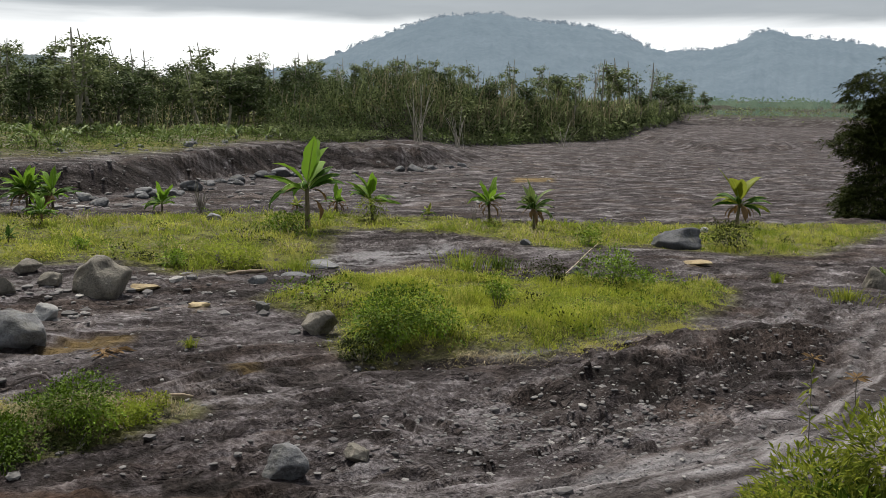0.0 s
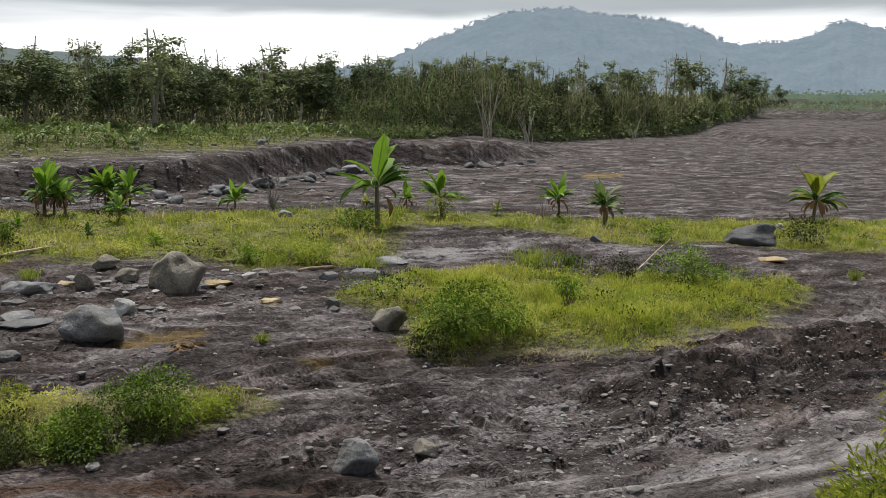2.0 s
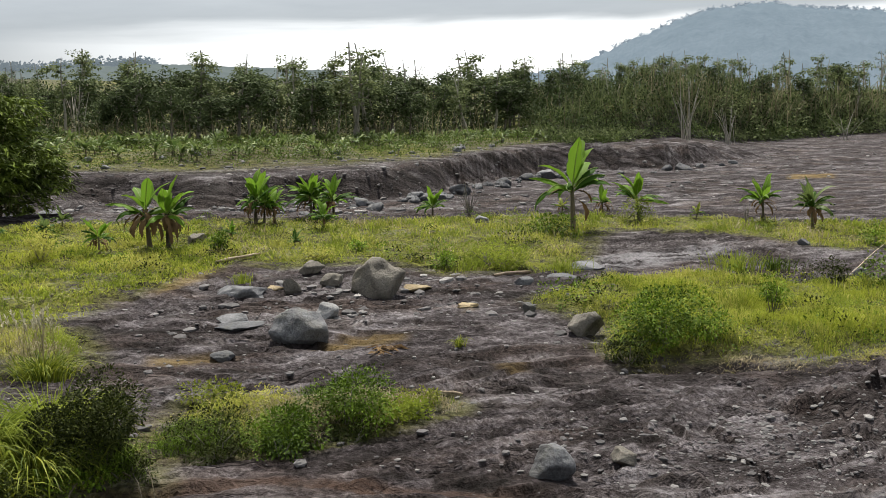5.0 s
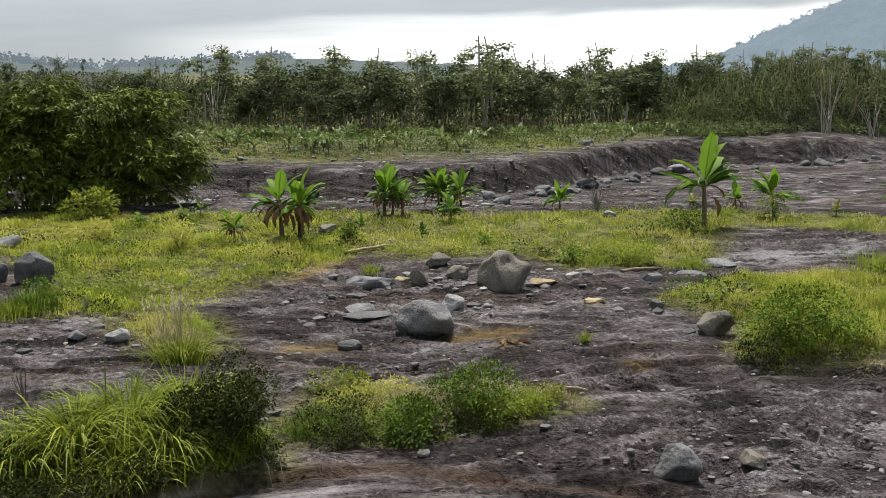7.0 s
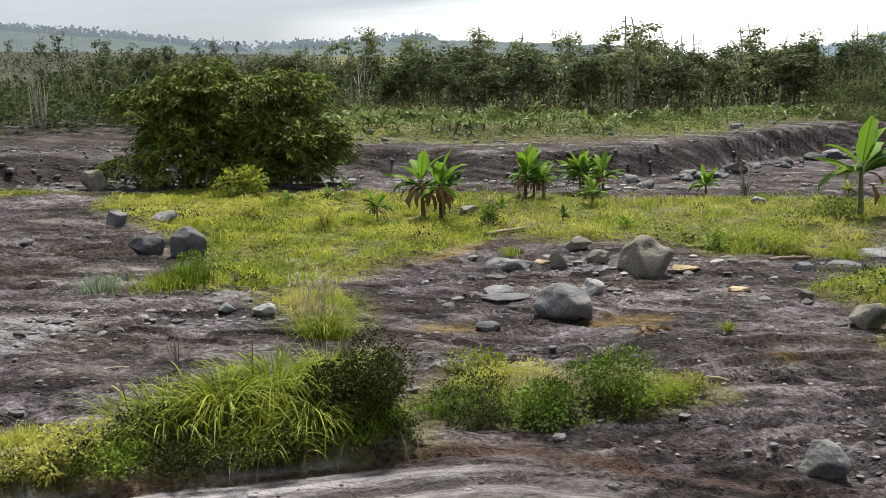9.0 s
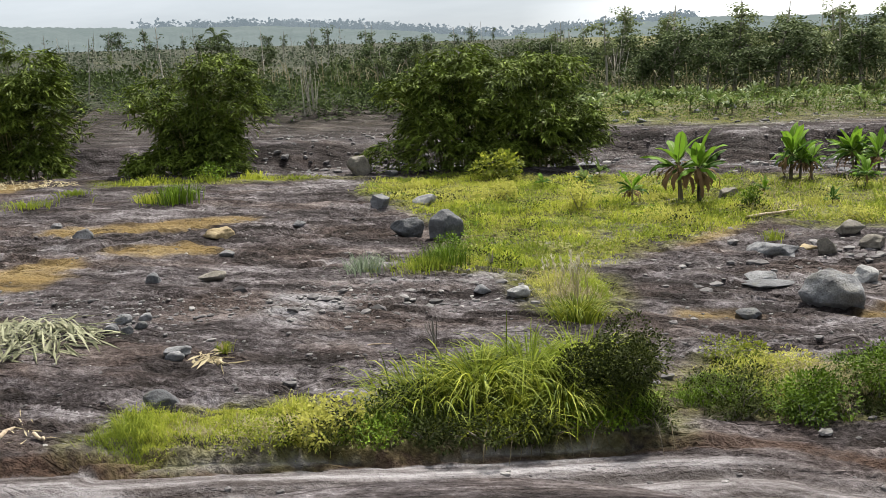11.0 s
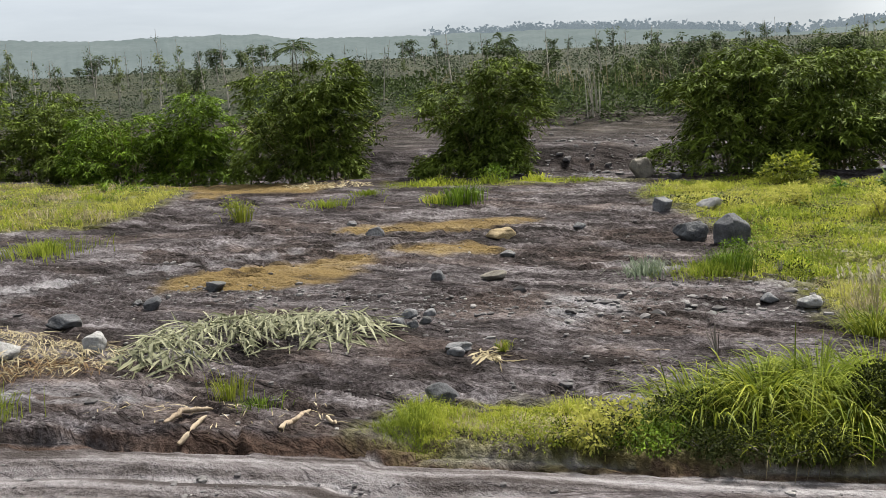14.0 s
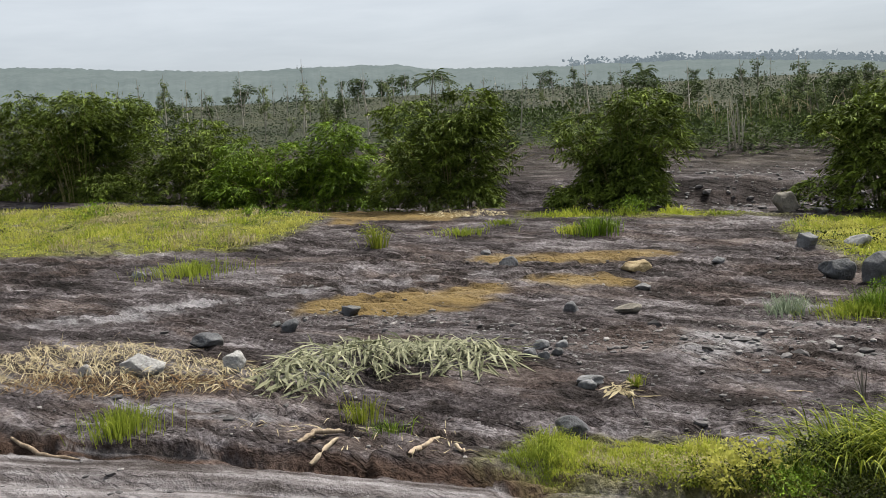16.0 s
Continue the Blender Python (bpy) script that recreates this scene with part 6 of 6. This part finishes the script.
# thin survivors up the slope behind the bamboo: the nearest as trees, those farther up as one stand
far_stand = {"trunk": [], "crown": []}
for i in range(130):
    az = 37 + 57 * ((i * 0.6180339 + 0.3) % 1.0)
    f = np.interp(az, *FOOT)
    off = rng.uniform(13, 240) * (0.25 + 0.75 * rng.rand())
    a, r = radians(az), f + off
    x, y = -math.sin(a) * r, math.cos(a) * r
    h = rng.uniform(2.2, 4.8) * (0.8 + r / 300)
    kind = rng.choice(["tall", "bare", "full"], p=[0.36, 0.46, 0.18])
    wide = rng.uniform(0.7, 1.1) if kind != "full" else 1.15
    if off < 30:
        tree(kind, i + 3, x, y, h, wide, rng.normal(0, 5))
    else:
        m = pose(x, y, float(ground_z(x, y)[0]) - 0.1, 0, rng.normal(0, 5), rng.uniform(0, 360)) @ Matrix.Diagonal((h * wide, h * wide, h, 1))
        R, T = np.array(m.to_3x3()), np.array(m.translation)
        for key, me in zip(("trunk", "crown"), TREES[kind][i % len(TREES[kind])]):
            V = np.empty(len(me.vertices) * 3)
            me.vertices.foreach_get("co", V)
            F = np.empty(len(me.loops), int)
            me.loops.foreach_get("vertex_index", F)
            far_stand[key].append((V.reshape(-1, 3) @ R.T + T, F.reshape(-1, 4)))
# dead stems that stand out above the far skyline
SLOPE_TOPS = [(37.58, 2.30), (49.75, 2.55), (57.86, 3.48), (76.14, 4.60), (81.45, 4.91), (98, 3.6)]
SLOPE_TOPS.sort()
for i in range(50):
    az = 37 + 58 * ((i * 0.7548777) % 1.0)
    a, r = radians(az), np.interp(az, *FOOT) + rng.uniform(16, 46)
    x, y = -math.sin(a) * r, math.cos(a) * r
    h = EYE + r * math.tan(radians(np.interp(az, [p[0] for p in SLOPE_TOPS], [p[1] for p in SLOPE_TOPS]) + rng.normal(-0.25, 0.45))) - float(ground_z(x, y)[0])
    tree(("bare", "bare", "tall")[i % 3], i + 9, x, y, max(h, 2.0), rng.uniform(0.5, 0.8), rng.normal(0, 4))
thing("far_tree_trunks", mesh_of("far_tree_trunks", *joined(far_stand["trunk"]), M_PALEBARK, True), "pale bare trunks scattered up the slope", "trees", kind="stuff")
thing("far_tree_crowns", mesh_of("far_tree_crowns", *joined(far_stand["crown"]), M_TREELEAF), "sparse crowns of trees up the slope", "trees", kind="stuff")
for i, (x, y, h) in enumerate([(-81.92, 33.64, 5.6), (-60.11, 40.96, 5.0)]):
    tree("palm", i, x, y, h, 1.25 - 0.5 * i)


# banana belt at the trees' foot
fars = []
for s in range(5):
    rngb = np.random.RandomState(700 + s)
    Vs, Fs = [], []
    for i in range(11):
        V, F = banana_leaf(rngb.uniform(0.55, 0.85), 0.15, rngb.uniform(25, 80), rngb.uniform(30, 110), rngb, 0.35)
        Vs.append((turned(V, rngb.uniform(0, 6.28), (0, 0, 0.26)), F))
    fars.append((mesh_of("leaves", *joined(Vs), M_BANANAFAR, True), mesh_of("pseudostem", *tube([(0, 0, -0.05), (0.01, 0, 0.30)], [0.05, 0.03], 5), M_STEM, True)))
for i in range(210):
    az = 5 + 34 * ((i * 0.6180339) % 1.0)
    f = np.interp(az, *FOOT)
    r = f + rng.uniform(7, 19)
    a = radians(az)
    x, y = -math.sin(a) * r, math.cos(a) * r
    s = rng.uniform(0.65, 1.35)
    root = thing("banana_plant", None, "small banana plant in the belt under the trees", "banana plant", "banana belt on the far bank", at=pose(x, y, float(ground_z(x, y)[0]), 0, 0, rng.uniform(0, 360)) @ Matrix.Diagonal((s, s, s, 1)))
    part("leaves", fars[i % 5][0], root)
    part("pseudostem", fars[i % 5][1], root)


def scrub(name, spots, n, leaf, mat, label, seed):
    """Undergrowth: leaf planes heaped over the ground in uneven lumps."""
    rng = np.random.RandomState(seed)
    az, r, top = spots(n, rng)
    a = np.radians(az)
    x, y = -np.sin(a) * r, np.cos(a) * r
    lump = 0.35 + 1.1 * fbm(x * 0.35 + seed, y * 0.35, 3)
    z = ground_z(x, y) + top * lump * rng.rand(n) ** 0.7
    leaf = leaf * np.clip(r / 95, 0.8, 1.7)
    V, F = leaves(np.stack([x, y, z], 1), rng.normal(0, 1, (n, 3)) + [0, 0, 0.3], leaf * rng.uniform(0.6, 1.5, n), leaf * 0.55, 0.3, rng)
    thing(name, mesh_of(name, V, F, mat), label, "undergrowth", kind="stuff")


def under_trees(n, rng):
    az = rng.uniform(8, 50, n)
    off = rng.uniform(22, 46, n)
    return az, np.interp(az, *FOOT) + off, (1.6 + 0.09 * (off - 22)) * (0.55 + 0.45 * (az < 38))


def on_cliff(n, rng):
    az = rng.uniform(-14.5, 10, n)
    return az, np.interp(az, *CLIFF) + rng.uniform(-2, 26, n) * (0.6 + 0.4 * (az > -9)), np.interp(az, [-14.5, -12, -9, 0, 10], [0.5, 1.6, 2.4, 2.6, 2.4])


def belt_weeds(n, rng):
    az = rng.uniform(5, 62, n)
    return az, np.interp(az, *FOOT) + np.interp(az, [36, 46], [4.5, 12]) + 16 * rng.rand(n), np.full(n, 0.6)


def far_plain(n, rng):
    az, r = rng.uniform(-22, -9.5, n * 4), 330 + 500 * rng.rand(n * 4)
    a = np.radians(az)
    keep = fbm(-np.sin(a) * r * 0.03, np.cos(a) * r * 0.03 + 5, 3) > 0.57
    return np.resize(az[keep], n) + rng.normal(0, 0.1, n), np.resize(r[keep], n) + rng.normal(0, 3, n), np.full(n, 2.2)


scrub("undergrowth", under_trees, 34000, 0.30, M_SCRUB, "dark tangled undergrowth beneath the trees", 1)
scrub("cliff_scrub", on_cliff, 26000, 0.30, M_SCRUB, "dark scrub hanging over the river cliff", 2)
def cliff_green(n, rng):
    az = rng.uniform(-12.5, 10, n)
    return az, np.interp(az, *CLIFF) + rng.uniform(-3, 12, n) * (0.5 + 0.5 * (az > -9)), np.full(n, 0.9)


scrub("cliff_weeds", cliff_green, 20000, 0.24, M_TREELEAF_B, "grey-green weeds draped over the river cliff", 6)
scrub("bank_weeds", belt_weeds, 38000, 0.17, M_BELT, "green weeds along the foot of the trees", 3)


def shrubs(name, n, per, a0, a1, off, size, mat, label, seed, line=FOOT):
    """Rounded shrubs scattered thickly over a slope, too many to count."""
    rng = np.random.RandomState(seed)
    az = rng.uniform(a0, a1, n * 4)
    r = np.interp(az, *line) + off[0] + (off[1] - off[0]) * rng.rand(n * 4) ** off[2]
    a = np.radians(az)
    x, y = -np.sin(a) * r, np.cos(a) * r
    keep = fbm(x * 0.09 + seed, y * 0.09, 3) + 0.2 * rng.rand(len(x)) > 0.58
    x, y, r = x[keep][:n], y[keep][:n], r[keep][:n]
    m = len(x)
    s = size * rng.uniform(0.5, 1.4, m) * np.clip(r / 90, 0.8, 2.2)
    c = np.stack([x, y, ground_z(x, y) + s * 0.3], 1)
    d = rng.normal(0, 1, (m, per, 3))
    d /= np.linalg.norm(d, axis=2, keepdims=True)
    P = c[:, None] + d * s[:, None, None] * rng.uniform(0.5, 1.0, (m, per, 1)) * np.array([1.2, 1.2, 0.85])
    L = np.repeat(s, per) * 0.31
    V, F = leaves(P.reshape(-1, 3), (d + [0, 0, 0.3]).reshape(-1, 3), L, L * 0.6, 0.3, rng)
    thing(name, mesh_of(name, V, F, mat), label, "shrubs", kind="stuff")


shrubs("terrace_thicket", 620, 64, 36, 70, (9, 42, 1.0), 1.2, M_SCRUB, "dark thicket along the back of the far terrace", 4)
shrubs("cliff_shrubs", 260, 60, -12, 10, (-3, 16, 1.0), 0.9, M_TREELEAF_B, "grey-green lumpy shrubs along the river cliff", 8, CLIFF)
shrubs("cliff_grass", 420, 48, -13, 9, (-2, 5, 1.0), 0.6, M_BANANAFAR, "light green grass and weeds hanging down the river cliff", 9, CLIFF)
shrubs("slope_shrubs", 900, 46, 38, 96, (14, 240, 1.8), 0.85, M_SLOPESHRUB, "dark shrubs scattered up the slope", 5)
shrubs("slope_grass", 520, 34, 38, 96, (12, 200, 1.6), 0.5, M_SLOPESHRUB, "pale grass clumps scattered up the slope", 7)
scrub("plain_scrub", far_plain, 3000, 0.5, M_TREELEAF_B, "far green scrub on the plain downstream", 5)


def reeds(name, spans, n, label, seed, mat=M_REED, forward=0.0):
    """Dry canes leaning and hanging among the scrub."""
    rng = np.random.RandomState(seed)
    az = np.concatenate([rng.uniform(a0, a1, int(n * w)) for a0, a1, w in spans])
    k = len(az)
    r = np.where(az > 9, np.interp(az, *FOOT) + rng.uniform(17, 26, k), np.interp(az, *CLIFF) + rng.uniform(2, 14, k) - forward)
    a = np.radians(az)
    x, y = -np.sin(a) * r, np.cos(a) * r
    s = r / 90
    w = rng.uniform(0, 2 * np.pi, k)
    base = np.stack([x, y, ground_z(x, y)], 1)
    V, F = blades(base, np.stack([np.cos(w), np.sin(w), 0 * w], 1), rng.uniform(1.2, 3.4, k) * np.minimum(s, 1.7), 0.07 * s, np.clip(rng.normal(0.35, 0.25, k), 0.02, 1), rng)
    thing(name, mesh_of(name, V, F, mat), label, "reeds", kind="stuff")


reeds("dry_canes", [(-11, 9, 0.30), (9, 36, 0.30), (36, 60, 0.40)], 700, "dry pale canes among the scrub", 1)
reeds("cane_grass", [(-13.5, 8, 1.0)], 1200, "pale green cane grass along the top of the river cliff", 2, M_TREELEAF_B, 1.0)
reeds("cliff_straw", [(-10, 4, 1.0)], 420, "straw-coloured grass drooping down the river cliff", 3, M_REED, 3.0)


def cane_heap(x, y, h, n, label, seed, out=0.5):
    """A sheaf of bleached canes that fan out from one foot."""
    rng = np.random.RandomState(seed)
    root = thing("cane_sheaf", None, label, "dead canes", "bleached canes", at=pose(x, y, float(ground_z(x, y)[0]) - 0.05))
    for i in range(n):
        a, b = rng.normal(0, out), rng.normal(0, out)
        hh = h * rng.uniform(0.6, 1.05)
        p = [(rng.normal(0, 0.25), rng.normal(0, 0.25), 0)]
        for t in (0.35, 0.7, 1.0):
            p.append((p[0][0] + a * hh * t**1.5, p[0][1] + b * hh * t**1.5, hh * t * (1 - 0.12 * t * abs(a))))
        part("cane", mesh_of("cane", *tube(p, [0.045, 0.04, 0.03, 0.012], 4), M_PALEBARK, True), root)


cane_heap(-2.54, 95.53, 5.4, 13, "sheaf of bleached bamboo canes standing at the cliff", 1, 0.22)
cane_heap(1.70, 108.34, 4.4, 10, "bleached canes hanging over the cliff", 2, 0.4)
cane_heap(16.60, 141.64, 4.4, 8, "bleached canes hanging over the cliff", 3, 0.4)
cane_heap(-42.35, 61.70, 3.6, 11, "sheaf of bleached canes under the trees", 4, 0.3)
cane_heap(-46.10, 37.19, 3.2, 9, "pale dead stalks on the far terrace", 5, 0.12)


# ---------------------------------------------------------------- withered leaves, straw and driftwood
def leaf_heap(name, poly, n, length, width, mat, label, seed, pile=0.25, flow=(0.2, -1.0)):
    rng = np.random.RandomState(seed)
    P = np.array(poly)
    lo, hi = P.min(0), P.max(0)
    x, y = rng.uniform(lo[0], hi[0], n * 6), rng.uniform(lo[1], hi[1], n * 6)
    k = inside(poly, x, y)
    x, y = x[k][:n], y[k][:n]
    n = len(x)
    d = away(poly, x, y)
    z = ground_z(x, y) + pile * smooth(0, 0.5, d) * rng.uniform(0.2, 1.0, n) + 0.03
    r = np.hypot(x, y)
    way = np.stack([-x / r, -y / r, 0 * x], 1) + rng.normal(0, 0.75, (n, 3)) * [1, 1, 0.25]
    L = length * rng.uniform(0.5, 1.3, n)
    V, F = leaves(np.stack([x, y, z], 1), way, L, width * rng.uniform(0.6, 1.3, n), rng.uniform(0.05, 0.5, n), rng)
    V[:, 2] = np.maximum(V[:, 2], ground_z(V[:, 0], V[:, 1]) + 0.01)
    thing(name, mesh_of(name, V, F, mat), label, "plant debris", kind="stuff")


STRAPS = [(-16.32, 3.22), (-17.42, 4.06), (-17.63, 5.16), (-16.69, 6.54), (-15.65, 7.59), (-14.62, 7.33), (-14.41, 6.76), (-15.00, 5.85), (-15.61, 4.91), (-14.94, 3.96), (-15.29, 3.52)]
leaf_heap("withered_leaf_heap", STRAPS, 900, 0.62, 0.048, M_DRYLEAF, "heap of cut strap leaves, withered pale green", 1, 0.28)
STRAW = [(-18.09, -1.01), (-19.58, -0.87), (-20.70, 0.09), (-19.86, 1.86), (-17.61, 3.31), (-16.67, 3.58), (-15.77, 2.92), (-16.25, 1.78), (-17.24, 0.33)]
leaf_heap("straw_heap", STRAW, 1500, 0.40, 0.018, M_STRAW, "heap of dry straw and leaves on the ash", 2, 0.14)
leaf_heap("dead_stalks", [(-17.98, -0.84), (-18.38, 0.03), (-16.53, 2.89), (-15.57, 2.96), (-16.40, 1.12)], 500, 0.45, 0.018, M_BANANADRY, "brown dead stalks along the straw heap", 3, 0.12)
leaf_heap("fallen_leaves", [(-12.64, 7.59), (-12.81, 7.84), (-12.59, 8.19), (-12.22, 7.84)], 40, 0.35, 0.05, M_STRAW, "few pale fallen strap leaves", 4, 0.04)
leaf_heap("shore_straw", [(-33.49, 13.10), (-34.70, 14.42), (-32.64, 15.98), (-31.56, 15.43), (-32.11, 13.69)], 260, 0.35, 0.05, M_STRAW, "pale straw washed up by the bamboo", 5, 0.05)
leaf_heap("fallen_leaves", [(-5.52, 15.88), (-5.64, 16.40), (-5.33, 16.56), (-5.24, 16.10)], 30, 0.35, 0.06, M_BANANADRY, "few dry brown leaves on ochre silt", 6, 0.06)
leaf_heap("track_litter", [(-13.67, 2.17), (-14.10, 2.56), (-12.31, 5.06), (-11.15, 4.77), (-12.07, 3.41)], 70, 0.22, 0.02, M_STRAW, "twigs and dry scraps on the ash bank", 7, 0.03)


def branch(points, radii, label, seed, lift=0.03):
    """A piece of driftwood lying along plan points."""
    z0 = ground_z(np.array([p[0] for p in points]), np.array([p[1] for p in points]))
    pts = np.array([(x, y, float(z) + lift + r * 0.5) for (x, y), z, r in zip(points, z0, radii)])
    t = np.linspace(0, len(pts) - 1, len(pts) * 4)
    q = np.stack([np.interp(t, np.arange(len(pts)), pts[:, k]) for k in range(3)], 1)
    rng = np.random.RandomState(seed)
    q[1:-1] += rng.normal(0, 0.008, (len(q) - 2, 3))
    rr = np.interp(t, np.arange(len(pts)), radii) * rng.uniform(0.85, 1.15, len(q))
    rr[0] *= 0.5
    rr[-1] *= 0.4
    thing("driftwood", mesh_of("driftwood", *tube([tuple(p) for p in q], list(rr), 7), M_WOOD, True), label, "driftwood", "driftwood on the ash")


branch([(-12.54, 3.01), (-12.77, 3.32), (-12.70, 3.69)], [0.035, 0.04, 0.03], "bleached crooked branch on the track's edge", 1, 0.06)
branch([(-12.07, 3.03), (-12.26, 3.47)], [0.045, 0.03], "bleached broken branch on the track's edge", 2)
branch([(-11.44, 4.09), (-11.83, 4.39), (-12.13, 4.80)], [0.03, 0.04, 0.025], "curved bleached branch on the ash bank", 3)
branch([(-14.98, -0.36), (-14.42, -0.01), (-13.90, 0.45)], [0.03, 0.034, 0.022], "weathered log lying beside the track", 4, 0.0)
branch([(-11.60, 4.78), (-11.35, 4.81)], [0.03, 0.02], "short bleached stick lying on ash", 5)
branch([(-11.22, 9.73), (-11.11, 10.11)], [0.012, 0.010], "thin stick lying on the ash", 6, 0.0)
branch([(-11.84, 22.62), (-11.27, 24.09)], [0.04, 0.03], "pale plank of driftwood at the grass edge", 7)
branch([(-5.03, 23.39), (-4.35, 24.78)], [0.05, 0.04], "dark flat driftwood on the ash", 8)
branch([(3.12, 25.66), (4.98, 32.36)], [0.012, 0.008], "thin dry stick leaning over the grass", 9, 0.25)
branch([(-3.90, 14.21), (-3.54, 14.14)], [0.02, 0.02], "pale stick at the foot of the hummock", 10)
